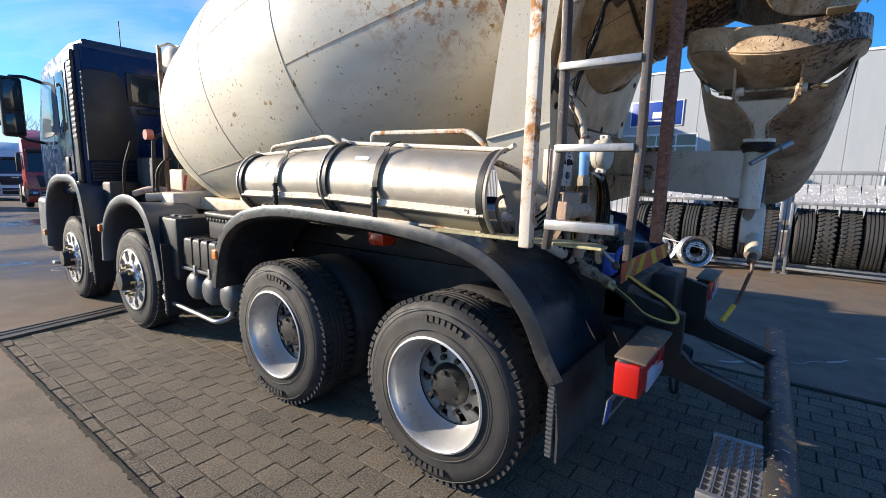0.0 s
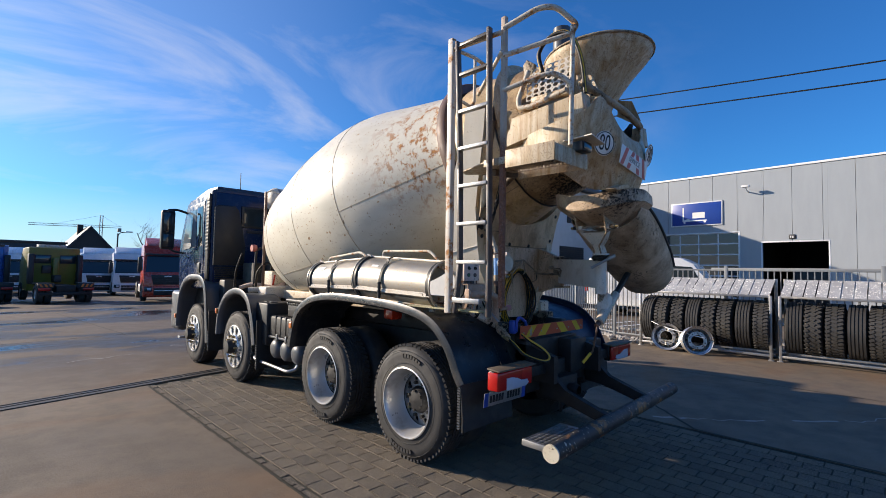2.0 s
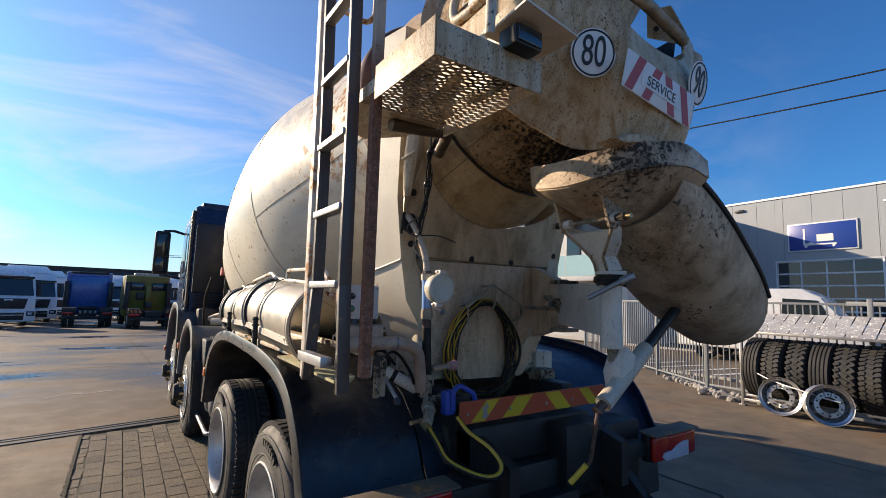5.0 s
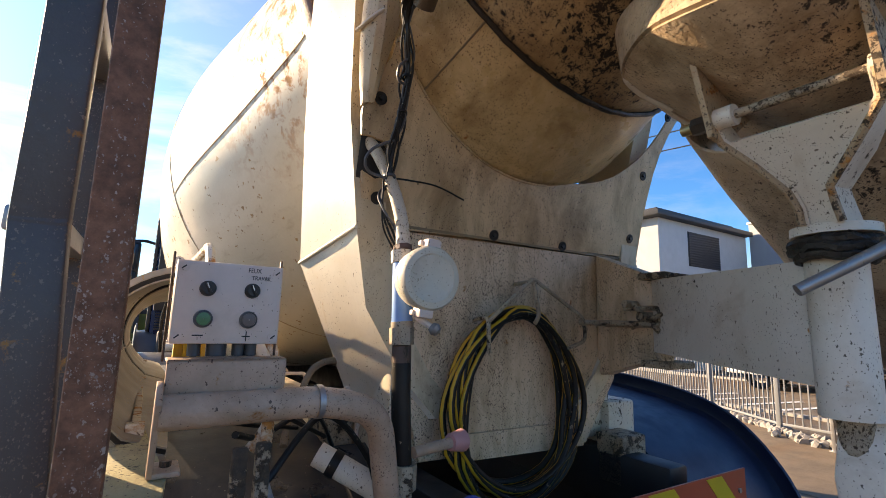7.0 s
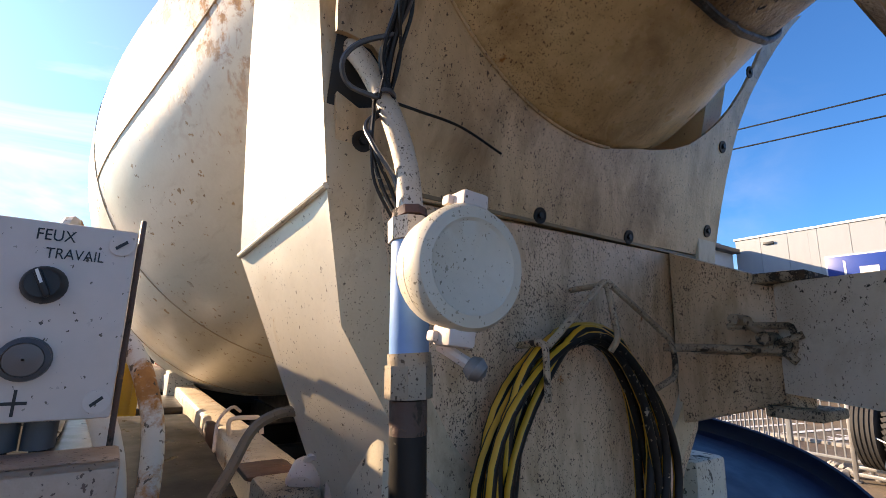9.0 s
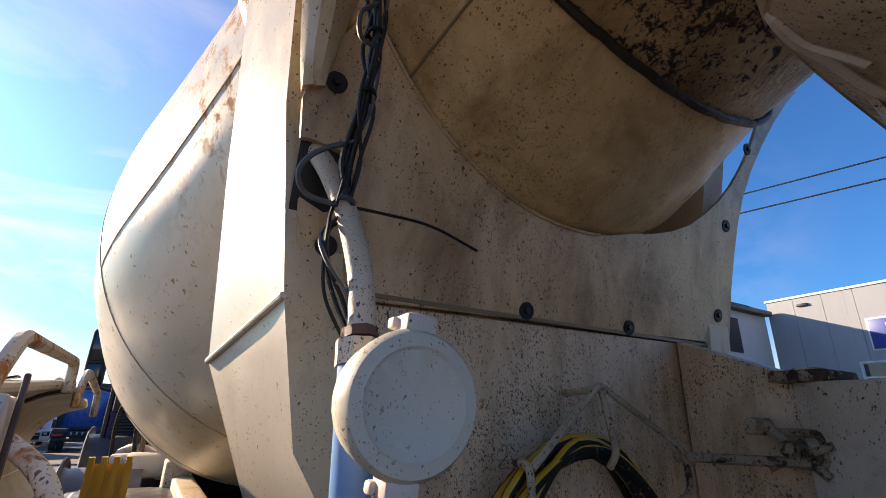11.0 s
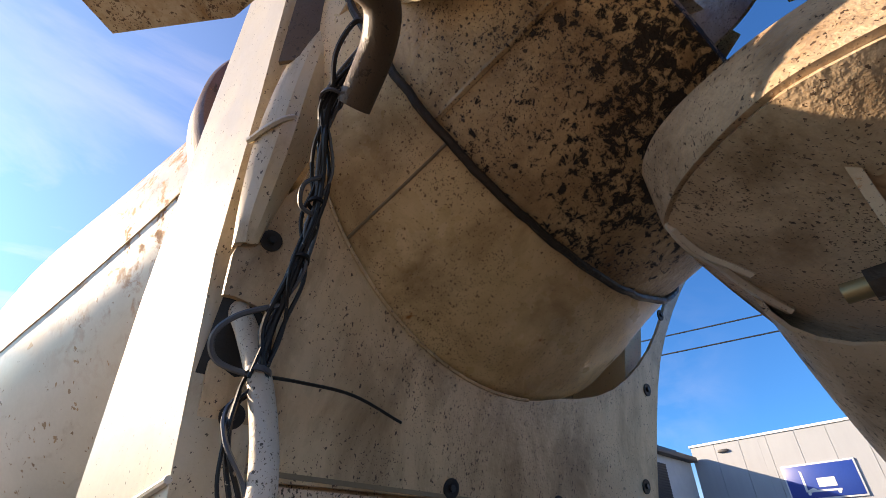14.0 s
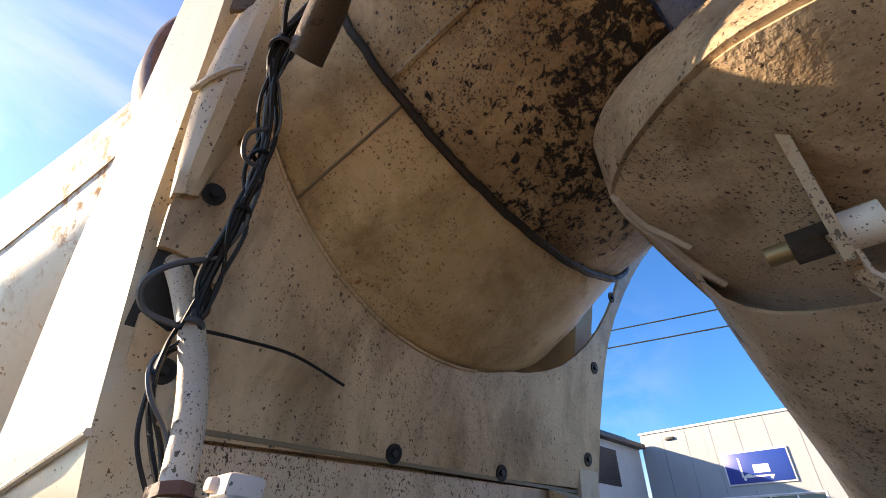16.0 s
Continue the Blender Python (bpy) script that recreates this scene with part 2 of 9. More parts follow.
M_CRUST = worn("dark_flange_crust", (0.040, 0.026, 0.016), (0.016, 0.011, 0.007), 0.5, crust=0.4, crust_scale=60, bump=1.0)
M_CEMENT = worn("cement_crusted_paint", (0.50, 0.41, 0.30), (0.36, 0.27, 0.18), 0.7, speck=0.72, speck_scale=52, speck_colour=(0.04, 0.025, 0.014),
                grime=(0.13, 0.085, 0.05), grime_amount=0.45, crust=0.42, crust_scale=22, streak=(1, 1, 1), bump=0.9)
M_CHUTE = worn("chute_paint", (0.68, 0.52, 0.365), (0.46, 0.325, 0.205), 0.46, speck=0.34, speck_scale=58, speck_colour=(0.035, 0.018, 0.010), grime=(0.20, 0.118, 0.058), grime_amount=0.55, rust=0.14, rust_scale=16, crust=0.20, crust_scale=36, bump=0.9)
M_COLLAR = worn("collar_paint", (0.62, 0.53, 0.39), (0.50, 0.38, 0.23), 0.52, speck=0.60, speck_scale=44, speck_colour=(0.07, 0.036, 0.015), grime=(0.33, 0.175, 0.06), grime_amount=0.55, streak=(3.5, 3.5, 0.35), rust=0.14, rust_scale=9, bump=0.3)
M_WHITE = worn("white_paint", (0.70, 0.64, 0.55), (0.59, 0.52, 0.42), 0.45, speck=0.16, speck_scale=60, grime=(0.38, 0.26, 0.15), grime_amount=0.25, rust=0.14, rust_scale=12, crust=0.06, crust_scale=50, bump=0.2)
M_RUSTY = worn("rusty_post_paint", (0.15, 0.075, 0.060), (0.075, 0.042, 0.036), 0.55, rust=0.30, rust_scale=22, crust=0.3, crust_scale=30, grime=(0.09, 0.05, 0.03), grime_amount=0.7, streak=(1, 1, 0.4), bump=0.4)
M_POST = worn("rusted_post", (0.52, 0.44, 0.35), (0.38, 0.28, 0.21), 0.55, speck=0.40, speck_scale=70, speck_colour=(0.24, 0.17, 0.14), rust=0.40, rust_scale=30, streak=(1, 1, 0.5), crust=1.75, crust_scale=30, crust_top=2.50, crust_colour=(0.125, 0.050, 0.028), bump=0.6)
M_RAIL = worn("rail_paint", (0.62, 0.58, 0.50), (0.50, 0.44, 0.34), 0.55, rust=0.62, rust_scale=11, speck=0.3, bump=0.3)
M_LADDER = worn("dark_ladder_paint", (0.060, 0.055, 0.055), (0.095, 0.082, 0.076), 0.42, speck=0.30, speck_scale=80, speck_colour=(0.11, 0.08, 0.065), rust=0.30, rust_scale=24, grime=(0.085, 0.055, 0.042), grime_amount=0.4, streak=(1, 1, 0.4), bump=0.3)
M_GALV = worn("galvanised_steel", (0.40, 0.40, 0.40), (0.29, 0.29, 0.29), 0.42, metal=0.75, speck=0.35, speck_colour=(0.22, 0.21, 0.19), bump=0.2)
M_STEEL = worn("stainless_sheet", (0.36, 0.34, 0.305), (0.28, 0.255, 0.22), 0.46, metal=0.6, speck=0.22, speck_colour=(0.25, 0.17, 0.09), grime=(0.30, 0.22, 0.13), grime_amount=0.2, streak=(2, 0.5, 2), bump=0.1)
M_ALLOY = worn("alloy", (0.66, 0.66, 0.66), (0.58, 0.58, 0.57), 0.33, metal=0.8, grime=(0.16, 0.13, 0.10), grime_amount=0.15, bump=0.05)
M_RIM = worn("silver_rim_paint", (0.56, 0.56, 0.55), (0.44, 0.43, 0.41), 0.38, metal=0.45, grime=(0.20, 0.16, 0.11), grime_amount=0.25, rust=0.05, bump=0.08)
# Base darkened for the shade inside the wheel dish; grime and rust on top.
M_DISC = worn("shade_dark_grimy_paint", (0.27, 0.265, 0.26), (0.20, 0.195, 0.185), 0.5, metal=0.3, grime=(0.08, 0.065, 0.05), grime_amount=0.4, rust=0.08, bump=0.1)
M_RUBBER = worn("tyre_rubber", (0.022, 0.022, 0.023), (0.042, 0.039, 0.035), 0.72, grime=(0.075, 0.066, 0.055), grime_amount=0.22, bump=0.35)
M_FENDER = worn("black_plastic_fender", (0.011, 0.013, 0.017), (0.016, 0.018, 0.024), 0.36, speck=0.03, speck_colour=(0.10, 0.09, 0.07), grime=(0.085, 0.074, 0.060), grime_amount=0.34, bump=0.08)
M_GREY = worn("grey_plastic_fender", (0.075, 0.080, 0.088), (0.060, 0.064, 0.071), 0.42, grime=(0.12, 0.105, 0.085), grime_amount=0.15, bump=0.06)
M_BLACK = worn("black_chassis", (0.007, 0.007, 0.008), (0.014, 0.013, 0.012), 0.6, grime=(0.035, 0.028, 0.02), grime_amount=0.2, bump=0.4)
M_BLUE = worn("cab_blue_paint", (0.006, 0.022, 0.070), (0.007, 0.025, 0.078), 0.24, bump=0.0)
M_BLUE.node_tree.nodes["Principled BSDF"].inputs["Specular IOR Level"].default_value = 0.25
M_DKBLUE = worn("dark_blue_fender", (0.006, 0.016, 0.045), (0.010, 0.020, 0.050), 0.45, grime=(0.035, 0.035, 0.04), grime_amount=0.15, bump=0.08)
M_ROOF = worn("cab_roof_grey", (0.022, 0.032, 0.055), (0.020, 0.030, 0.05), 0.45, bump=0.03)
M_DARK = worn("dark_trim", (0.012, 0.012, 0.013), (0.020, 0.020, 0.021), 0.5, bump=0.1)
M_BRASS = worn("dirty_brass", (0.42, 0.32, 0.16), (0.26, 0.19, 0.10), 0.42, metal=0.7, grime=(0.08, 0.06, 0.04), grime_amount=0.3)
M_RED = worn("red_paint", (0.55, 0.045, 0.016), (0.46, 0.036, 0.014), 0.28, bump=0.02, coat=0.5)
M_ORANGE = worn("orange_plastic", (0.75, 0.19, 0.02), (0.65, 0.15, 0.02), 0.35, bump=0.03)
M_REDLENS = worn("red_lens", (0.50, 0.014, 0.010), (0.40, 0.010, 0.008), 0.16, bump=0.05)
M_YELLOW = worn("yellow_plastic", (0.68, 0.42, 0.03), (0.60, 0.36, 0.03), 0.45, bump=0.05)
M_VALVE_BLUE = worn("blue_valve_paint", (0.12, 0.30, 0.62), (0.16, 0.34, 0.60), 0.45, grime=(0.4, 0.36, 0.3), grime_amount=0.2, bump=0.1)
M_HANDLE_BLUE = worn("blue_handle_plastic", (0.01, 0.07, 0.38), (0.01, 0.06, 0.32), 0.4)
M_BOX = worn("pale_box_plastic", (0.70, 0.585, 0.52), (0.62, 0.505, 0.44), 0.5, speck=0.05, speck_scale=75, grime=(0.4, 0.33, 0.27), grime_amount=0.15, bump=0.08)
M_CABLE = worn("black_cable", (0.007, 0.007, 0.007), (0.015, 0.014, 0.013), 0.5, speck=0.08, speck_colour=(0.16, 0.14, 0.11))
M_CABLE.node_tree.nodes["Principled BSDF"].inputs["Specular IOR Level"].default_value = 0.3
M_BROWNHOSE = worn("dusty_hose", (0.24, 0.18, 0.125), (0.16, 0.115, 0.075), 0.7, speck=0.3, speck_scale=60, bump=0.3)
M_UNION = worn("stained_union", (0.36, 0.30, 0.23), (0.24, 0.185, 0.13), 0.5, metal=0.3, speck=0.3, speck_scale=60, rust=0.15, rust_scale=20, bump=0.3)
M_BEAM = worn("beam_paint", (0.68, 0.58, 0.44), (0.56, 0.43, 0.29), 0.5, rust=0.42, rust_scale=9, speck=0.25, speck_scale=45, grime=(0.26, 0.16, 0.08), grime_amount=0.3, bump=0.3)
M_RIB = worn("rusty_rib_paint", (0.46, 0.34, 0.22), (0.32, 0.21, 0.125), 0.5, rust=0.55, rust_scale=24, speck=0.4, speck_scale=60, crust=0.35, crust_scale=60, bump=0.4)
M_TARP = worn("white_pipe_paint", (0.62, 0.54, 0.44), (0.48, 0.38, 0.27), 0.55, rust=0.28, rust_scale=26, speck=0.4, speck_scale=60, crust=0.10, crust_scale=60, bump=0.4)
M_PINKPIPE = worn("faded_pink_pipe_paint", (0.56, 0.39, 0.29), (0.42, 0.27, 0.185), 0.55, rust=0.30, rust_scale=14, speck=0.3, speck_scale=65, speck_colour=(0.06, 0.03, 0.02), grime=(0.24, 0.15, 0.09), grime_amount=0.35, bump=0.4)


def plain(name, colour, rough=0.5, metal=0.0, emit=0.0):
    m, n, l, bsdf = nodes_of(name)
    co = coords(n, l)
    c = blend(n, l, ranged(n, l, noise_node(n, l, co, 14.0, 5), 0.35, 0.7, 0.0, 0.35), colour, tuple(v * 0.75 for v in colour))
    l.new(c, bsdf.inputs["Base Color"])
    bsdf.inputs["Roughness"].default_value, bsdf.inputs["Metallic"].default_value = rough, metal
    return m


def glass(name, tint=(0.02, 0.03, 0.035), rough=0.03):
    """Dark glazing with a mirror gloss."""
    m, n, l, bsdf = nodes_of(name)
    bsdf.inputs["Base Color"].default_value = (*tint, 1)
    bsdf.inputs["Roughness"].default_value = rough
    bsdf.inputs["Specular IOR Level"].default_value = 0.7
    co = coords(n, l)
    bumped(n, l, bsdf, noise_node(n, l, co, 1.5, 2), 0.03, 0.02)
    return m


M_GLASS = glass("window_glass")
# Pale base colour paints the reflected sky into the side glass.
M_PALEGLASS = glass("sky_pale_side_glass", (0.16, 0.20, 0.23), 0.05)
M_MIRROR = plain("mirror_glass", (0.8, 0.82, 0.84), 0.03, 1.0)
M_TEXTBLACK = plain("black_lettering", (0.012, 0.012, 0.014), 0.5)
M_SIGNWHITE = plain("sign_white", (0.78, 0.77, 0.74), 0.4)
M_SIGNRED = plain("sign_red", (0.52, 0.05, 0.04), 0.4)
M_SIGNYEL = plain("sign_yellow", (0.62, 0.42, 0.02), 0.4)
M_SIGNRED2 = plain("marker_red", (0.50, 0.075, 0.03), 0.42)
M_SIGNBLUE = plain("sign_blue", (0.012, 0.055, 0.30), 0.35)
M_LENSWHITE = plain("clear_lens", (0.42, 0.46, 0.55), 0.15)
M_GREENBTN = plain("green_button", (0.03, 0.17, 0.07), 0.35)
M_GREYBTN = plain("grey_button", (0.13, 0.10, 0.09), 0.4)


def ground_material():
    m, n, l, bsdf = nodes_of("yard_concrete")
    co = coords(n, l)
    big = noise_node(n, l, co, 0.35, 6, 0.6, 0.3)
    mid = noise_node(n, l, co, 2.3, 8, 0.65)
    fine = noise_node(n, l, co, 70.0, 4, 0.6)
    c = blend(n, l, ranged(n, l, big, 0.38, 0.62), (0.190, 0.134, 0.080), (0.118, 0.090, 0.062))
    c = blend(n, l, ranged(n, l, mid, 0.44, 0.62, 0.0, 0.60), c, (0.062, 0.050, 0.039))
    c = blend(n, l, ranged(n, l, fine, 0.35, 0.7, 0.0, 0.55), c, (0.215, 0.172, 0.125))
    rustspot = ranged(n, l, noise_node(n, l, coords(n, l, (0.45, 1.0, 1.0)), 0.8, 5, 0.55, 0.6), 0.52, 0.70, 0.0, 0.7)
    c = blend(n, l, rustspot, c, (0.185, 0.098, 0.043))
    grit = noise_node(n, l, co, 28.0, 6, 0.75)
    c = blend(n, l, ranged(n, l, grit, 0.60, 0.66, 0.0, 0.6), c, (0.045, 0.036, 0.028))
    sep = n.new("ShaderNodeSeparateXYZ")
    l.new(co, sep.inputs["Vector"])
    older = math_node(n, l, "MULTIPLY", ranged(n, l, sep.outputs["Y"], 4.2, 6.0, 0.0, 0.75), ranged(n, l, mid, 0.25, 0.5, 0.5, 1.0))
    c = blend(n, l, older, c, (0.088, 0.058, 0.038))
    wide = coords(n, l, (0.45, 1.0, 1.0))
    damp = noise_node(n, l, wide, 0.42, 5, 0.55, 0.5)
    wet = ranged(n, l, damp, 0.47, 0.505)
    wet = math_node(n, l, "MULTIPLY", wet, ranged(n, l, sep.outputs["Y"], 6.0, 8.5))
    wet = math_node(n, l, "MULTIPLY", wet, ranged(n, l, sep.outputs["X"], 3.5, 1.5))
    pool = math_node(n, l, "MULTIPLY", wet, ranged(n, l, damp, 0.585, 0.61))
    c = blend(n, l, math_node(n, l, "MULTIPLY", wet, 0.8), c, (0.022, 0.021, 0.020))
    l.new(c, bsdf.inputs["Base Color"])
    l.new(math_node(n, l, "SUBTRACT", ranged(n, l, mid, 0.3, 0.7, 0.66, 0.9), math_node(n, l, "ADD", math_node(n, l, "MULTIPLY", wet, 0.22), math_node(n, l, "MULTIPLY", pool, 0.42))), bsdf.inputs["Roughness"])
    h = math_node(n, l, "ADD", math_node(n, l, "MULTIPLY", fine, 0.5), mid)
    bumped(n, l, bsdf, h, 0.55, 0.010)
    return m


def paver_material():
    m, n, l, bsdf = nodes_of("paver_stone")
    co = n.new("ShaderNodeTexCoord").outputs["Object"]
    geo = n.new("ShaderNodeNewGeometry")
    info = n.new("ShaderNodeObjectInfo")
    pos = geo.outputs["Position"]
    rnd = math_node(n, l, "FRACT", math_node(n, l, "ADD", info.outputs["Random"], geo.outputs["Random Per Island"]), 0)
    fine = noise_node(n, l, pos, 85.0, 5, 0.75)
    mid = noise_node(n, l, pos, 3.0, 7, 0.6)
    c = blend(n, l, ranged(n, l, rnd, 0.0, 1.0, 0.0, 0.8), (0.165, 0.128, 0.086), (0.100, 0.079, 0.056))
    c = blend(n, l, ranged(n, l, rnd, 0.93, 0.95, 0.0, 0.5), c, (0.040, 0.033, 0.026))
    c = blend(n, l, ranged(n, l, mid, 0.4, 0.7, 0.0, 0.55), c, (0.048, 0.043, 0.037))
    c = blend(n, l, ranged(n, l, fine, 0.50, 0.60, 0.0, 0.85), c, (0.26, 0.215, 0.16))
    c = blend(n, l, ranged(n, l, fine, 0.46, 0.38, 0.0, 0.8), c, (0.030, 0.024, 0.018))
    moss = ranged(n, l, noise_node(n, l, pos, 7.0, 8, 0.7), 0.60, 0.68, 0.0, 0.55)
    c = blend(n, l, moss, c, (0.045, 0.042, 0.022))
    l.new(c, bsdf.inputs["Base Color"])
    bsdf.inputs["Roughness"].default_value = 0.85
    grit = noise_node(n, l, pos, 260.0, 3, 0.6)
    bumped(n, l, bsdf, math_node(n, l, "ADD", fine, grit), 0.9, 0.006)
    return m


M_GROUND = ground_material()
M_PAVER = paver_material()
M_JOINT = worn("joint_dirt", (0.026, 0.022, 0.016), (0.050, 0.043, 0.026), 0.95, grime=(0.045, 0.05, 0.02), grime_amount=0.3, bump=0.6)
M_DRAIN = worn("drain_iron", (0.045, 0.040, 0.034), (0.075, 0.065, 0.055), 0.6, rust=0.15, bump=0.3)


# ---- mesh helpers ----
from mathutils.geometry import tessellate_polygon

def part(name, bm, material, parent=None, label="", sharp=38.0):
    """Links a bmesh as one mesh object, under a thing or a part."""
    me = bpy.data.meshes.new(name)
    bmesh.ops.recalc_face_normals(bm, faces=bm.faces)
    bm.to_mesh(me)
    bm.free()
    for p in me.polygons:
        p.use_smooth = True
    me.set_sharp_from_angle(angle=radians(sharp))
    for mt in (material if isinstance(material, (list, tuple)) else [material]):
        me.materials.append(mt)
    ob = new(name, me)
    if parent is not None:
        ob.parent = parent
    if label:
        ob["label"] = label
    return ob


def thing(name, label, category, group="", m=None):
    ob = tagged(new(name), label, category, group)
    if m is not None:
        ob.matrix_basis = m
    return ob


def B():
    return bmesh.new()


def box(bm, lo, hi, bev=0.0, m=None, seg=2):
    c = [(lo[i] + hi[i]) / 2 for i in range(3)]
    s = [abs(hi[i] - lo[i]) for i in range(3)]
    t = (m or Matrix()) @ Matrix.Translation(c) @ Matrix.Diagonal((*s, 1))
    vs = bmesh.ops.create_cube(bm, size=1.0, matrix=t)["verts"]
    if bev:
        es = list({e for v in vs for e in v.link_edges})
        bmesh.ops.bevel(bm, geom=es, offset=bev, segments=seg, affect="EDGES", profile=0.5)
    return bm


def prism(bm, poly, lo, hi, m=None, bev=0.0):
    """A polygon of (u, v), extruded from w = lo to hi, laid by m."""
    m = m or Matrix()
    a = [bm.verts.new(m @ Vector((u, v, lo))) for u, v in poly]
    b = [bm.verts.new(m @ Vector((u, v, hi))) for u, v in poly]
    k = len(poly)
    if k > 12 and not bev:
        fs = []
        for tri in tessellate_polygon([[Vector((u, v, 0)) for u, v in poly]]):
            fs += [bm.faces.new([a[i] for i in tri]), bm.faces.new([b[i] for i in tri[::-1]])]
    else:
        fs = [bm.faces.new(a), bm.faces.new(b[::-1])]
    for i in range(k):
        fs.append(bm.faces.new((a[i], b[i], b[(i + 1) % k], a[(i + 1) % k])))
    if bev:
        es = list({e for f in fs[:2] for e in f.edges})
        bmesh.ops.bevel(bm, geom=es, offset=bev, segments=2, affect="EDGES", profile=0.5)
    return bm


def sweep(pts, closed=False):
    """Right-angled frames along a line of points."""
    ps = [Vector(p) for p in pts]
    k = len(ps)
    out, side = [], None
    for i, p in enumerate(ps):
        a = ps[i - 1] if (i or closed) else p
        b = ps[(i + 1) % k] if (i < k - 1 or closed) else p
        d = (b - a).normalized()
        if side is None:
            side = d.orthogonal().normalized()
        side = (side - d * side.dot(d)).normalized()
        out.append((p, side, d.cross(side)))
    return out


def tube(bm, pts, r, seg=10, closed=False, flat=1.0):
    rings = []
    fr = sweep(pts, closed)
    for i, (p, u, v) in enumerate(fr):
        rr = r[i] if isinstance(r, (list, tuple)) else r
        rings.append([bm.verts.new(p + (u * math.cos(a) * flat + v * math.sin(a)) * rr) for a in (2 * math.pi * j / seg for j in range(seg))])
    k = len(rings)
    for i in range(k if closed else k - 1):
        a, b = rings[i], rings[(i + 1) % k]
        for j in range(seg):
            bm.faces.new((a[j], a[(j + 1) % seg], b[(j + 1) % seg], b[j]))
    if not closed:
        bm.faces.new(rings[0][::-1])
        bm.faces.new(rings[-1])
    return bm


def rounded(pts, r=0.04, n=4):
    """A polyline with its corners rounded."""
    ps = [Vector(p) for p in pts]
    out = [ps[0]]
    for a, b, c in zip(ps, ps[1:], ps[2:]):
        u, v = (a - b), (c - b)
        k = min(r, u.length * 0.45, v.length * 0.45)
        p0, p1 = b + u.normalized() * k, b + v.normalized() * k
        for i in range(n + 1):
            t = i / n
            out.append(p0 * (1 - t) ** 2 + b * 2 * t * (1 - t) + p1 * t * t)
    return out + [ps[-1]]


def smooth_line(pts, n=6):
    """A Catmull-Rom line through the points."""
    ps = [Vector(p) for p in pts]
    ps = [ps[0] * 2 - ps[1]] + ps + [ps[-1] * 2 - ps[-2]]
    out = []
    for a, b, c, d in zip(ps, ps[1:], ps[2:], ps[3:]):
        for i in range(n):
            t = i / n
            out.append(0.5 * (2 * b + (c - a) * t + (2 * a - 5 * b + 4 * c - d) * t * t + (3 * b - a - 3 * c + d) * t ** 3))
    return out + [ps[-2]]


def lathe(bm, prof, origin, axis, seg=32, up=(0, 0, 1), a0=0.0, a1=360.0, closed_profile=False):
    """Turns a profile of (along, radius) round an axis; 0 degrees is up, going to up x axis."""
    o, ax = Vector(origin), Vector(axis).normalized()
    u = Vector(up)
    u = (u - ax * u.dot(ax)).normalized()
    v = u.cross(ax)
    full = abs(a1 - a0) >= 359.9
    k = seg if full else seg + 1
    rings = []
    for s, r in prof:
        rings.append([bm.verts.new(o + ax * s + (u * math.cos(a) + v * math.sin(a)) * max(r, 1e-4)) for a in (radians(a0 + (a1 - a0) * j / seg) for j in range(k))])
    pairs = list(zip(rings, rings[1:])) + ([(rings[-1], rings[0])] if closed_profile else [])
    for a, b in pairs:
        for j in range(seg):
            bm.faces.new((a[j], a[(j + 1) % k], b[(j + 1) % k], b[j]))
    return bm


def cyl(bm, a, b, r, seg=16, r2=None):
    a, b = Vector(a), Vector(b)
    d = (b - a).length
    lathe(bm, [(0, 1e-4), (0, r), (d, r if r2 is None else r2), (d, 1e-4)], a, b - a, seg, up=(0.31, 0.57, 0.76))
    return bm


def sheet(bm, rows, thick):
    """A grid of points made into a plate of that thickness along its normals."""
    k, w = len(rows), len(rows[0])
    P = [[Vector(p) for p in r] for r in rows]
    front = [[bm.verts.new(p) for p in r] for r in P]
    back = []
    for i in range(k):
        line = []
        for j in range(w):
            du = P[min(i + 1, k - 1)][j] - P[max(i - 1, 0)][j]
            dv = P[i][min(j + 1, w - 1)] - P[i][max(j - 1, 0)]
            nrm = du.cross(dv)
            nrm = nrm.normalized() if nrm.length > 1e-9 else Vector((0, 0, 1))
            line.append(bm.verts.new(P[i][j] + nrm * thick))
        back.append(line)
    for i in range(k - 1):
        for j in range(w - 1):
            bm.faces.new((front[i][j], front[i][j + 1], front[i + 1][j + 1], front[i + 1][j]))
            bm.faces.new((back[i][j], back[i + 1][j], back[i + 1][j + 1], back[i][j + 1]))
    rim = [(i, 0) for i in range(k)] + [(k - 1, j) for j in range(1, w)] + [(i, w - 1) for i in range(k - 2, -1, -1)] + [(0, j) for j in range(w - 2, 0, -1)]
    for (i, j), (p, q) in zip(rim, rim[1:] + rim[:1]):
        bm.faces.new((front[i][j], front[p][q], back[p][q], back[i][j]))
    return bm


def lettering(name, text, size, m, material, parent, depth=0.002):
    """Raised letters in the built-in font, turned into a mesh."""
    cu = bpy.data.curves.new(name, "FONT")
    cu.body, cu.size, cu.extrude = text, size, depth
    cu.align_x, cu.align_y = "CENTER", "CENTER"
    tmp = bpy.data.objects.new(name, cu)
    me = bpy.data.meshes.new_from_object(tmp)
    bpy.data.objects.remove(tmp)
    me.transform(m)
    me.materials.append(material)
    ob = new(name, me)
    ob.parent = parent
    return ob


def facing(origin, normal, up=(0, 0, 1)):
    """A pose at origin whose z axis looks along normal and whose y axis is up."""
    nz = Vector(normal).normalized()
    ux = Vector(up).cross(nz).normalized()
    uy = nz.cross(ux)
    m = Matrix((ux, uy, nz)).transposed().to_4x4()
    m.translation = Vector(origin)
    return m


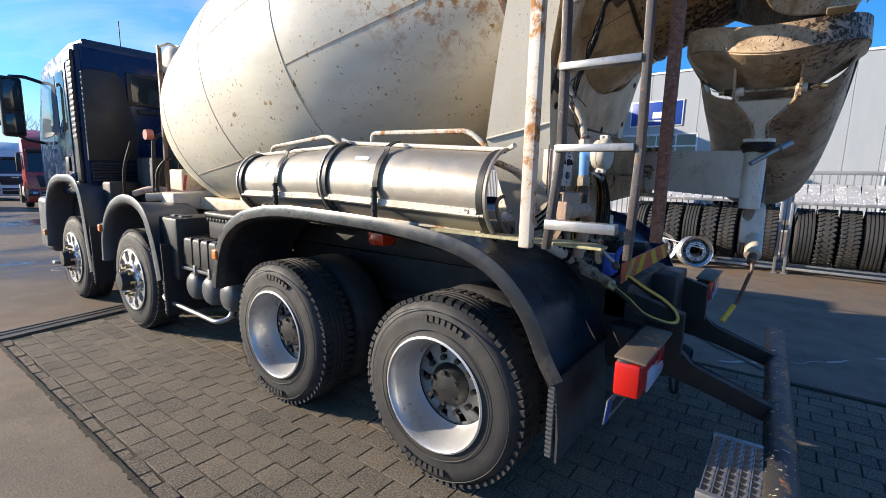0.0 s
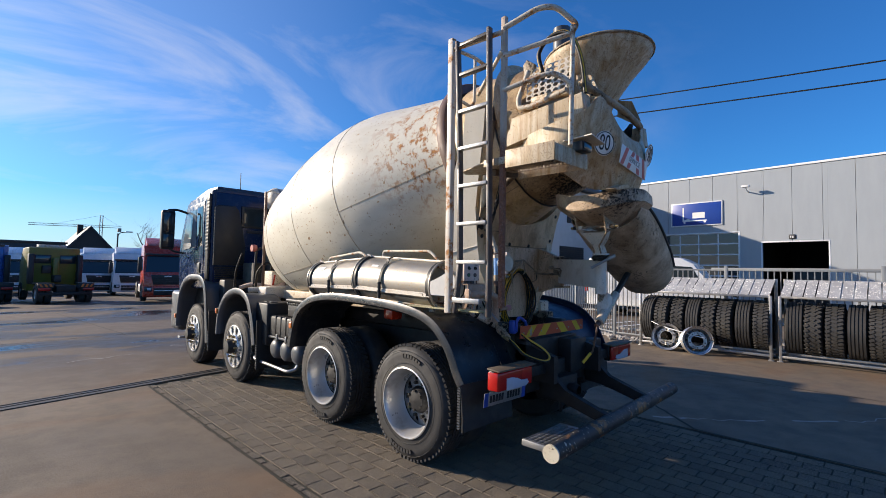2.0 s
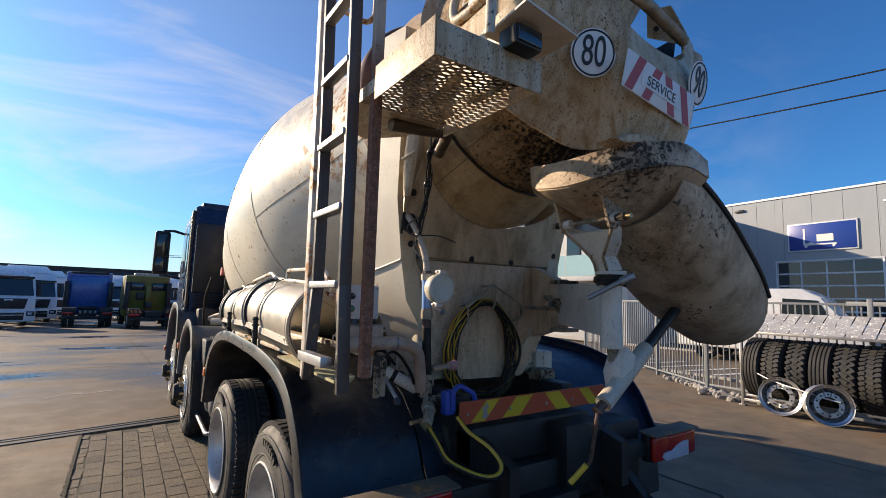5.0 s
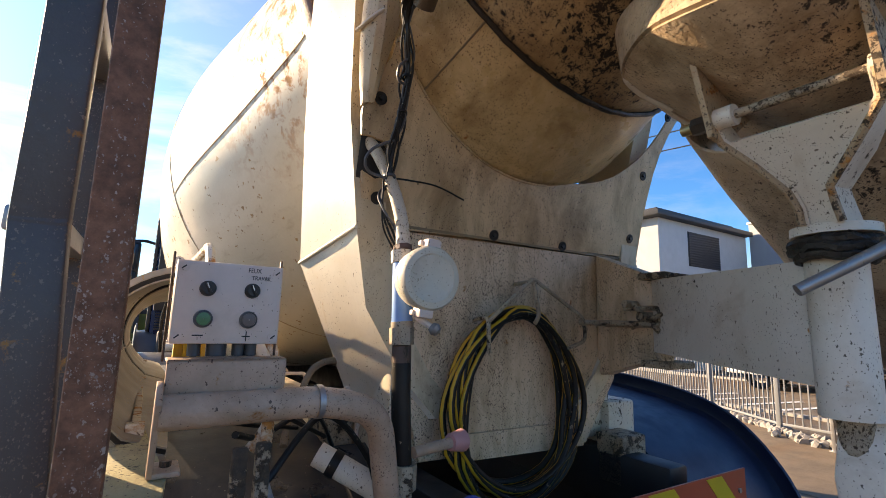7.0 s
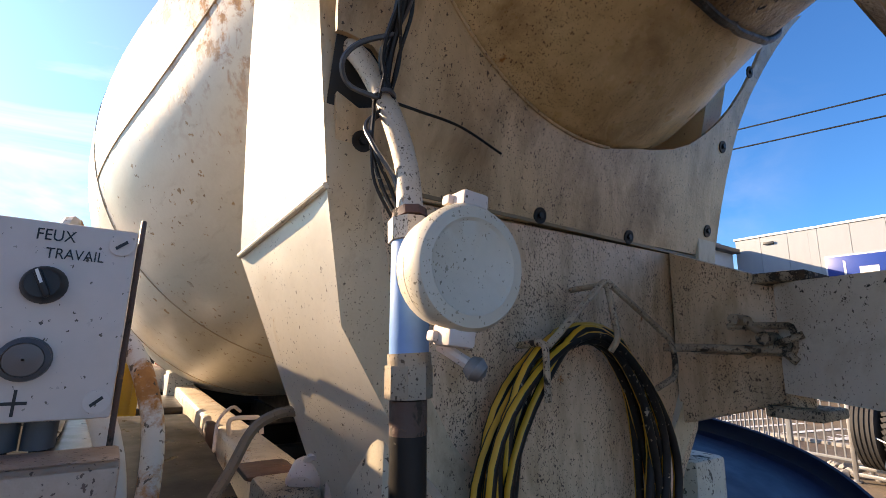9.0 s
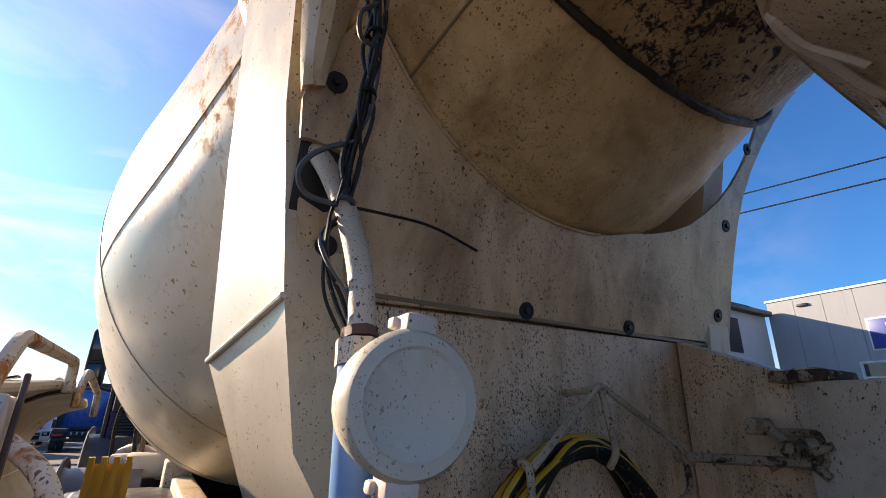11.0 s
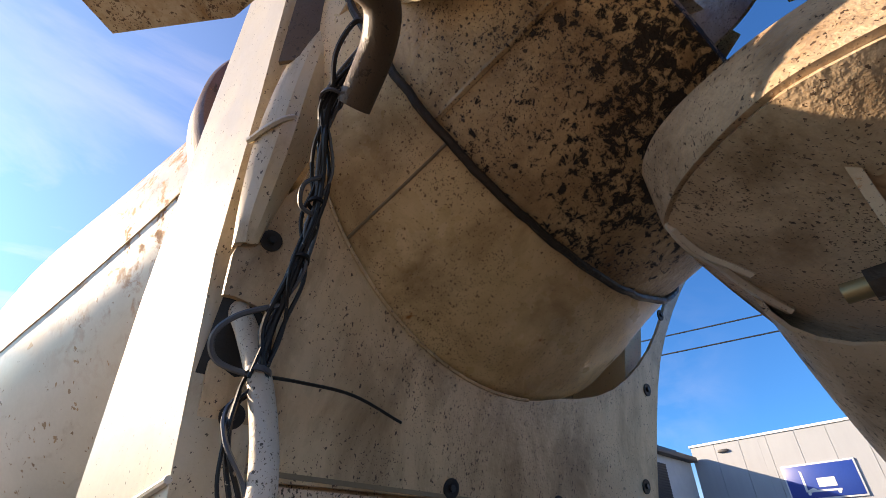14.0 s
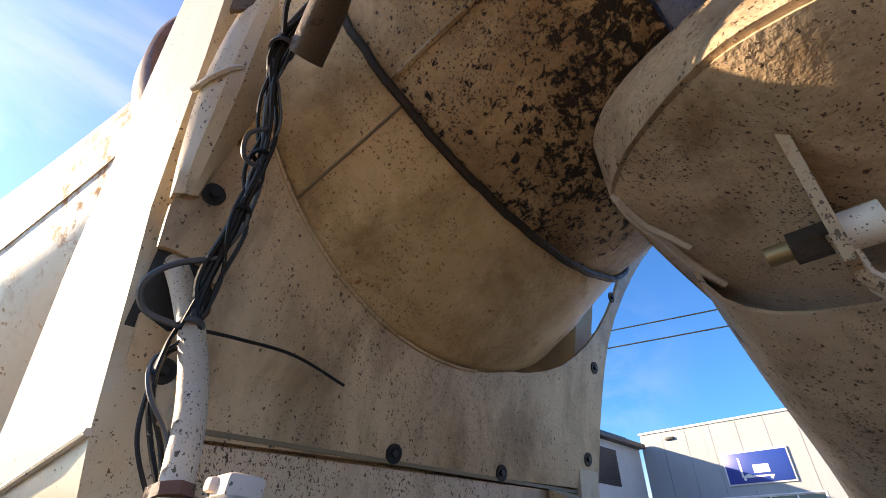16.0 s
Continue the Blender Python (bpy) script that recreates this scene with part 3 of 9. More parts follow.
SIDE = Matrix(((0, 0, 1, 0), (1, 0, 0, 0), (0, 1, 0, 0), (0, 0, 0, 1)))   # (u, v, w) to (y, z, x)
BACK = Matrix(((1, 0, 0, 0), (0, 0, 1, 0), (0, 1, 0, 0), (0, 0, 0, 1)))   # (u, v, w) to (x, z, y)


# ---- ground ----
def drain_y(x):
    return 4.74 + 0.19 * (x + 1.1)


PX0, PX1, PY0 = -2.20, 1.62, -7.0


def ground_z(y):
    """The yard falls away gently beyond the truck's front."""
    return 0.0 if y < 7 else -0.022 * (min(y, 60.0) - 7)


def ground_sheet():
    bm = B()
    yi = drain_y(PX1) - 0.13
    inner = [(PX0, PY0), (PX1, PY0), (PX1, yi), (PX0, drain_y(PX0) - 0.13)]
    outer = [(-900, -900), (900, -900), (900, 7), (-900, 7)]
    vi = [bm.verts.new((x, y, 0)) for x, y in inner]
    vo = [bm.verts.new((x, y, 0)) for x, y in outer]
    low = [bm.verts.new((x, y, -0.12)) for x, y in inner]
    for i in range(4):
        j = (i + 1) % 4
        bm.faces.new((vo[i], vo[j], vi[j], vi[i]))
        bm.faces.new((vi[i], vi[j], low[j], low[i]))
    last = [vo[3], vo[2]]
    for y in (60, 900):
        nxt = [bm.verts.new((-900, y, ground_z(y))), bm.verts.new((900, y, ground_z(y)))]
        bm.faces.new((last[0], last[1], nxt[1], nxt[0]))
        last = nxt
    ob = part("ground", bm, M_GROUND, sharp=10)
    return tagged(ob, "stained grey-brown concrete yard with damp patches", "ground", kind="structure")


ground = ground_sheet()


def bed_sheet():
    bm = B()
    prism(bm, [(PX0, PY0), (PX1, PY0), (PX1, drain_y(PX1) - 0.13), (PX0, drain_y(PX0) - 0.13)], -0.11, -0.010)
    ob = part("pavement", bm, M_JOINT)
    return tagged(ob, "strip of worn grey concrete block paving with dirt-filled joints", "pavement", kind="structure")


pavement = bed_sheet()


def strip(bm, pts, width, z=0.004):
    for a, b in zip(pts, pts[1:]):
        a, b = Vector((*a, 0)), Vector((*b, 0))
        d = (b - a).normalized()
        n = Vector((-d.y, d.x, 0)) * width / 2
        vs = [bm.verts.new((q.x, q.y, z + ground_z(q.y))) for q in (a - n, b - n, b + n, a + n)]
        bm.faces.new(vs)


def drain_channel():
    ob = tagged(new("drain_channel"), "long iron drain channel set flush in the concrete", "drain", kind="structure")
    bm = B()
    a, b = (-14.0, drain_y(-14)), (9.0, drain_y(9))
    strip(bm, [a, b], 0.20, 0.004)
    part("channel", bm, M_DRAIN, ob)
    d = Vector((b[0] - a[0], b[1] - a[1], 0)).normalized()
    n = Vector((-d.y, d.x, 0))
    for off in (-0.115, 0.115, 0.02):
        bm = B()
        m = facing((-2.5 + n.x * off, drain_y(-2.5) + n.y * off, 0), d)
        box(bm, (-0.012, -0.02, -11.5), (0.012, 0.010, 11.5), 0, m)
        part("edge_rail", bm, M_DRAIN, ob)


drain_channel()


def wandering(pts, amp, n=14, seed=1):
    rng = random.Random(seed)
    out = []
    for a, b in zip(pts, pts[1:]):
        for i in range(n):
            t = i / n
            out.append((a[0] + (b[0] - a[0]) * t + rng.uniform(-amp, amp), a[1] + (b[1] - a[1]) * t + rng.uniform(-amp, amp)))
    return out + [pts[-1]]


def joints():
    bm = B()
    for k, (pts, w) in enumerate([(((-16, 8.4), (14, 13.6)), 0.03), (((-1.2, 10.8), (-1.6, 22.0)), 0.03), (((-16, 14.5), (16, 19.6)), 0.035), (((-7.5, 3.6), (-9.5, 24.0)), 0.03),
                                  (((1.63, -7), (1.62, -1.5), (2.7, -0.4), (2.75, 5.2)), 0.035), (((4.9, -9), (4.8, 5.5)), 0.02), (((2.7, -4.6), (8.5, -4.2)), 0.02)]):
        strip(bm, wandering(pts, 0.012, 16, k), w, 0.004)
    return tagged(part("slab_joints", bm, M_JOINT), "dark joints and cracks between the concrete slabs", "slab joint", kind="structure")


joints()


def crack_line():
    bm = B()
    rng = random.Random(5)
    pts = wandering([(1.75, -1.0), (2.2, -1.6), (3.4, -2.75), (4.6, -3.4)], 0.03, 12, 9)
    for a, b in zip(pts, pts[1:]):
        if rng.random() < 0.8:
            strip(bm, [a, b], rng.uniform(0.012, 0.05), 0.005)
    return tagged(part("sealed_crack", bm, worn("crack_filler", (0.42, 0.38, 0.33), (0.3, 0.27, 0.23), 0.9, bump=0.4)), "pale filled crack in the concrete", "crack", kind="structure")


crack_line()


def chalk_marks():
    bm = B()
    strip(bm, [(-0.8 + 0.16 * math.cos(0.42 * i), 7.9 + 0.13 * math.sin(0.42 * i)) for i in range(16)], 0.022, 0.005)
    strip(bm, wandering([(-2.78, 6.93), (-2.45, 7.12), (-2.30, 6.98), (-2.05, 7.18), (-1.79, 7.16)], 0.02, 5, 4), 0.026, 0.005)
    return tagged(part("chalk_marks", bm, worn("chalk", (0.50, 0.47, 0.42), (0.34, 0.31, 0.27), 0.95, bump=0.2)), "pale chalk ring and scribble on the concrete", "chalk mark", kind="structure")


chalk_marks()

# ---- the mixer truck ----
truck = thing("concrete_mixer_truck", "parked blue four-axle truck with a dirty cream concrete mixer drum", "truck")

DRUM_O = Vector((0, 0, 2.973))
DRUM_AX = Vector((0, math.cos(radians(13.2)), -math.sin(radians(13.2))))
DRUM_UP = Vector((0, math.sin(radians(13.2)), math.cos(radians(13.2))))
DRUM_PROF = [(0.06, 0.76), (0.25, 0.785), (0.75, 0.925), (1.3, 1.085), (1.75, 1.150), (2.1, 1.150), (2.5, 1.132), (2.9, 1.090), (3.3, 1.020), (3.6, 0.978), (3.85, 0.895), (4.05, 0.74), (4.22, 0.46), (4.30, 0.20), (4.31, 0.01)]


DRUM_FINE = [(p.x, p.y) for p in smooth_line([(s, r, 0) for s, r in DRUM_PROF], 4)]


def drum_radius(s):
    for (a, ra), (b, rb) in zip(DRUM_FINE, DRUM_FINE[1:]):
        if a <= s <= b:
            return ra + (rb - ra) * (s - a) / (b - a)
    return DRUM_PROF[0][1]


def drum_point(s, ang, lift=0.0):
    """A place on the drum, ang degrees from its top towards the near side."""
    r = drum_radius(s) + lift
    a = radians(ang)
    return DRUM_O + DRUM_AX * s + (DRUM_UP * math.cos(a) - Vector((1, 0, 0)) * math.sin(a)) * r


BELL_O = Vector((0.0035, -0.30, 2.9895))
BELL_AX = Vector((0.0104, -0.983, 0.1832)).normalized()
BELL_U = BELL_AX.cross(Vector((0, 0, 1))).normalized()
BELL_V = BELL_U.cross(BELL_AX)
PLATE_Y, PLATE_LEAN = -0.285, 0.21


def bell_point(s_, ang, r):
    """A place round the drum's neck, s_ metres behind the rear plate; 0 degrees is the near side, 90 the bottom."""
    a = radians(360 - ang)
    root = min(1.0, max(0.0, 1 - s_ / 0.21))
    return BELL_O + Vector((-0.012, 0, -0.020)) * root + BELL_AX * s_ + (BELL_U * math.cos(a) + BELL_V * math.sin(a)) * r


def neck_edge(ang, gap):
    """Where the leaning rear plate meets the neck, as (x, z), with a gap between them."""
    s_ = 0.0
    for k in range(12):
        p = bell_point(s_, ang, 0.757 - 0.33 * s_ + gap)
        s_ += (p.y - PLATE_Y + PLATE_LEAN * (p.z - 1.95)) / -(BELL_AX.y + PLATE_LEAN * BELL_AX.z)
        s_ = min(max(s_, -0.5), 0.5)
    return (p.x, p.z)


def build_drum():
    bm = B()
    lathe(bm, DRUM_FINE, DRUM_O, DRUM_AX, 96)
    drum = part("drum", bm, M_DRUM, truck, "cream mixer drum with rusty scraped paint")
    for s in (1.53, 2.52, 3.55):
        bm = B()
        r = drum_radius(s)
        lathe(bm, [(s - 0.005, drum_radius(s - 0.005) - 0.003), (s - 0.003, r + 0.003), (s + 0.003, r + 0.003), (s + 0.005, drum_radius(s + 0.005) - 0.003)], DRUM_O, DRUM_AX, 96)
        part("weld_seam", bm, M_THINSEAM, drum)
    for s0, s1, ang in ((0.12, 1.53, 106), (1.53, 2.52, 80), (2.52, 3.55, 128), (1.53, 2.52, 200), (0.12, 1.53, 10), (2.52, 3.55, 20)):
        bm = B()
        tube(bm, [drum_point(s0 + (s1 - s0) * i / 16, ang, 0.0005) for i in range(17)], 0.0030, 6)
        part("weld_seam", bm, M_THINSEAM, drum)
    bm = B()
    lathe(bm, [(0.0, 0.72), (0.0, 0.808), (0.014, 0.818), (0.095, 0.818), (0.11, 0.808), (0.11, 0.74)], DRUM_O, DRUM_AX, 96)
    part("roller_track", bm, M_RUSTY, drum, "rusty steel roller track ring")
    bm = B()
    neck = smooth_line([(s_, r, 0) for s_, r in ((-0.34, 0.70), (-0.22, 0.752), (-0.13, 0.792), (-0.06, 0.776), (0.0, 0.757), (0.105, 0.722), (0.21, 0.6944))], 5)
    rings = [[bm.verts.new(bell_point(p.x, 3.75 * j, p.y - max(0.0, p.y - 0.752 + 0.30 * max(0.0, p.x)) * (1 - max(0.0, math.sin(radians(3.75 * j)))) * (p.x < 0.0))) for j in range(96)] for p in neck]
    for a, b in zip(rings, rings[1:]):
        for j in range(96):
            bm.faces.new((a[j], a[(j + 1) % 96], b[(j + 1) % 96], b[j]))
    part("bell", bm, M_BELL, drum, "smudged cream drum neck")
    for ang in (172, 52, 292):
        bm = B()
        tube(bm, [bell_point(p.x, ang, p.y) for p in neck[10:]], 0.0034, 6)
        part("weld_seam", bm, M_SEAM, drum)
    bm = B()
    rng = random.Random(8)
    ring = [bell_point(0.212 + rng.uniform(-0.0015, 0.0015), 2.0 * i, 0.698 + rng.uniform(-0.002, 0.003)) for i in range(180)]
    tube(bm, ring, 0.009, 7, closed=True)
    part("mouth_flange", bm, M_CRUST, drum)
    bm = B()
    lathe(bm, [(0.205, 0.66), (0.212, 0.690), (0.30, 0.677), (0.45, 0.648), (0.62, 0.606), (0.63, 0.57), (0.40, 0.60)], BELL_O, BELL_AX, 96)
    part("mouth_ring", bm, M_MOUTH, drum, "drum mouth crusted with dried cement")
    for ang in (168, 48, 288):
        bm = B()
        tube(bm, [bell_point(s_, ang, r) for s_, r in ((0.22, 0.689), (0.30, 0.677), (0.45, 0.648), (0.60, 0.611))], 0.007, 6)
        part("mouth_rib", bm, M_MOUTH, drum)


build_drum()


def build_pillars():
    for sx in (1, -1):
        # outer face along the edges (x, y, z): front edge and back edge
        fe = [(-0.50, -0.03, 1.30), (-0.708, 0.06, 1.838), (-0.748, -0.02, 2.28), (-0.772, -0.085, 2.6), (-0.80, -0.23, 2.97), (-0.815, -0.27, 3.20)]
        be = [(-0.36, -0.30, 1.36), (-0.474, -0.297, 1.479), (-0.605, -0.296, 1.685), (-0.648, -0.296, 1.918), (-0.690, -0.298, 2.27), (-0.718, -0.36, 2.6), (-0.758, -0.44, 2.97), (-0.775, -0.47, 3.20)]
        bm = B()
        lower = [Vector(fe[0]).lerp(Vector(fe[1]), k) for k in (0.0, 0.33, 0.70)]
        fe = [tuple(p) for p in lower] + fe[1:]
        rows = [[Vector(a), Vector(b)] for a, b in zip(fe, be)]
        inner = [[Vector((a[0] + 0.16, a[1], a[2])), Vector((b[0] + 0.10, b[1], b[2]))] for a, b in zip(fe, be)]
        for r in rows + inner:
            for p in r:
                p.x *= sx
        vo = [[bm.verts.new(p) for p in r] for r in rows]
        vi = [[bm.verts.new(p) for p in r] for r in inner]
        for i in range(len(rows) - 1):
            bm.faces.new((vo[i][0], vo[i][1], vo[i + 1][1], vo[i + 1][0]))
            bm.faces.new((vi[i][0], vi[i + 1][0], vi[i + 1][1], vi[i][1]))
            bm.faces.new((vo[i][0], vo[i + 1][0], vi[i + 1][0], vi[i][0]))
            bm.faces.new((vo[i][1], vi[i][1], vi[i + 1][1], vo[i + 1][1])).material_index = 1
        bm.faces.new((vo[0][0], vi[0][0], vi[0][1], vo[0][1]))
        bm.faces.new((vo[-1][0], vo[-1][1], vi[-1][1], vi[-1][0]))
        pil = part("drum_pillar", bm, [M_PILLAR, M_STIFF], truck, "folded white-cream steel pillar carrying the drum", sharp=12)
        bm = B()
        tube(bm, [(-0.710 * sx, 0.058, 1.838), (-0.68 * sx, -0.12, 1.878), (-0.650 * sx, -0.298, 1.918)], 0.006, 8)
        part("weld_seam", bm, M_PILLAR, pil)


build_pillars()

def build_rear_plate():
    bm = B()
    left = [(-0.622, 1.93), (-0.640, 2.01), (-0.648, 2.085), (-0.605, 2.068), (-0.570, 2.080), (-0.556, 2.112), (-0.564, 2.155), (-0.595, 2.182), (-0.643, 2.188), (-0.664, 2.186),
            (-0.672, 2.255), (-0.668, 2.275), (-0.650, 2.285), (-0.648, 2.34), (-0.60, 2.43)]
    neck = [neck_edge(40 + 56 * i / 20, 0.004) for i in range(21)]
    horn = [neck_edge(a, 0.004 + 0.050 * min(1.0, max(0.0, (a - 106) / 18)) + 0.10 * max(0.0, (a - 125) / 40)) for a in range(99, 166, 6)]
    right = [(1.08, 2.92), (1.00, 2.84), (0.92, 2.745), (0.84, 2.635), (0.77, 2.52), (0.725, 2.42), (0.70, 2.33), (0.682, 2.22), (0.672, 2.12), (0.668, 1.955)]
    poly = left + neck + horn + right
    m = Matrix.Translation((0, PLATE_Y, 0)) @ BACK
    lean = Matrix(((1, 0, 0, 0), (0, 1, -PLATE_LEAN, PLATE_LEAN * 1.95), (0, 0, 1, 0), (0, 0, 0, 1)))
    prism(bm, poly, 0.0, 0.012, lean @ m)
    up = part("arch_plate", bm, M_PLATE, truck, "cream steel arch plate under the drum neck with cement specks")
    # Black plate behind the notch stands in for shade inside the opening.
    bm = B()
    prism(bm, [(-0.66, 2.05), (-0.54, 2.05), (-0.54, 2.20), (-0.66, 2.20)], 0.0125, 0.0145, lean @ m)
    part("hole_shade_backing", bm, M_BLACK, up, "black backing standing in for the shade in the plate's opening")
    bm = B()
    tube(bm, [(x, PLATE_Y - PLATE_LEAN * (z - 1.95) - 0.002, z) for x, z in neck], 0.004, 6)
    part("neck_lip", bm, M_PLATE, up)
    for x, z in ((-0.133, 1.958), (0.206, 1.957), (0.602, 2.033), (0.630, 2.308), (0.742, 2.588), (-0.620, 2.300), (-0.590, 2.013)):
        bm = B()
        py = PLATE_Y - PLATE_LEAN * (z - 1.95)
        lathe(bm, [(0.001, 0.020), (-0.003, 0.0195), (-0.004, 0.015), (-0.0015, 0.0095), (-0.0015, 0.001)], (x, py, z), (0, 1, PLATE_LEAN), 20)
        bl = part("bolt", bm, M_BLACK, up)
        bm = B()
        cyl(bm, (x, py - 0.008, z), (x, py - 0.001, z), 0.0075, 6)
        part("bolt_head", bm, M_DARK, bl)
    bm = B()
    poly = [(-0.40, 1.235), (0.33, 1.215), (0.36, 1.26), (0.50, 1.44), (0.53, 1.55), (0.67, 1.60), (0.675, 1.94), (-0.646, 1.925), (-0.644, 1.90), (-0.600, 1.685), (-0.470, 1.48)]
    prism(bm, poly, 0.006, 0.03, m)
    lo = part("rear_plate", bm, M_LOWPLATE, truck, "speckled cream rear steel plate with rust streaks")
    bm = B()
    box(bm, (-0.60, PLATE_Y - 0.001, 1.939), (0.67, PLATE_Y + 0.02, 1.947))
    part("plate_seam", bm, M_SEAM, lo)
    bm = B()
    box(bm, (-0.62, PLATE_Y + 0.031, 1.88), (0.59, PLATE_Y + 0.045, 2.02))
    part("backing_strip", bm, M_PLATE, lo)
    bm = B()
    prism(bm, [(-0.30, 1.22), (0.30, 1.21), (0.33, 1.30), (-0.30, 1.30)], -0.008, 0.0, m)
    part("lower_strip", bm, M_LOWPLATE, lo)
    # pressed stiffener behind the pillar's head: a folded channel with a sloping foot
    bm = B()
    levels = [((-0.664, -0.345, 2.268), (-0.660, -0.356, 2.278), (-0.650, -0.352, 2.290)),
              ((-0.678, -0.352, 2.35), (-0.660, -0.392, 2.362), (-0.634, -0.374, 2.385)),
              ((-0.692, -0.376, 2.45), (-0.662, -0.430, 2.475), (-0.606, -0.400, 2.515)),
              ((-0.696, -0.398, 2.56), (-0.664, -0.450, 2.585), (-0.600, -0.425, 2.62)),
              ((-0.692, -0.425, 2.66), (-0.664, -0.464, 2.68), (-0.604, -0.445, 2.71)),
              ((-0.676, -0.45, 2.78), (-0.656, -0.470, 2.79), (-0.610, -0.465, 2.80))]
    cols = [smooth_line([lv[j] for lv in levels], 4) for j in range(3)]
    bands = []
    for a, b, c in zip(*cols):
        bands.append([a, a.lerp(b, 0.35) + Vector((-0.003, -0.006, 0)), a.lerp(b, 0.8) + Vector((-0.002, -0.005, 0)), b + Vector((0.004, -0.001, 0)), b.lerp(c, 0.4) + Vector((0.004, -0.004, 0)), c])
    sheet(bm, bands, -0.012)
    gus = part("stiffener", bm, M_STIFF, truck, "pressed cream stiffener channel", sharp=28)
    bm = B()
    tube(bm, smooth_line([(-0.714, -0.376, 2.475), (-0.695, -0.425, 2.49), (-0.668, -0.447, 2.515), (-0.63, -0.428, 2.545), (-0.606, -0.41, 2.565)], 4), 0.006, 6)
    part("weld_seam", bm, M_PILLAR, gus)
    bm = B()
    sheet(bm, [[(-0.720, -0.43, 2.66), (-0.69, -0.455, 2.67), (-0.62, -0.455, 2.69)], [(-0.735, -0.47, 2.85), (-0.70, -0.495, 2.85), (-0.60, -0.50, 2.86)], [(-0.745, -0.50, 3.05), (-0.71, -0.53, 3.05), (-0.58, -0.54, 3.05)]], 0.010)
    part("head_channel", bm, M_BROWNPIPE, truck, "dark stained channel above the stiffener")
    # cross box between the pillars, under the drum
    bm = B()
    box(bm, (-0.50, -0.26, 1.22), (0.50, 0.10, 1.62), 0.02)
    part("pedestal_box", bm, M_CREAM, truck)


build_rear_plate()


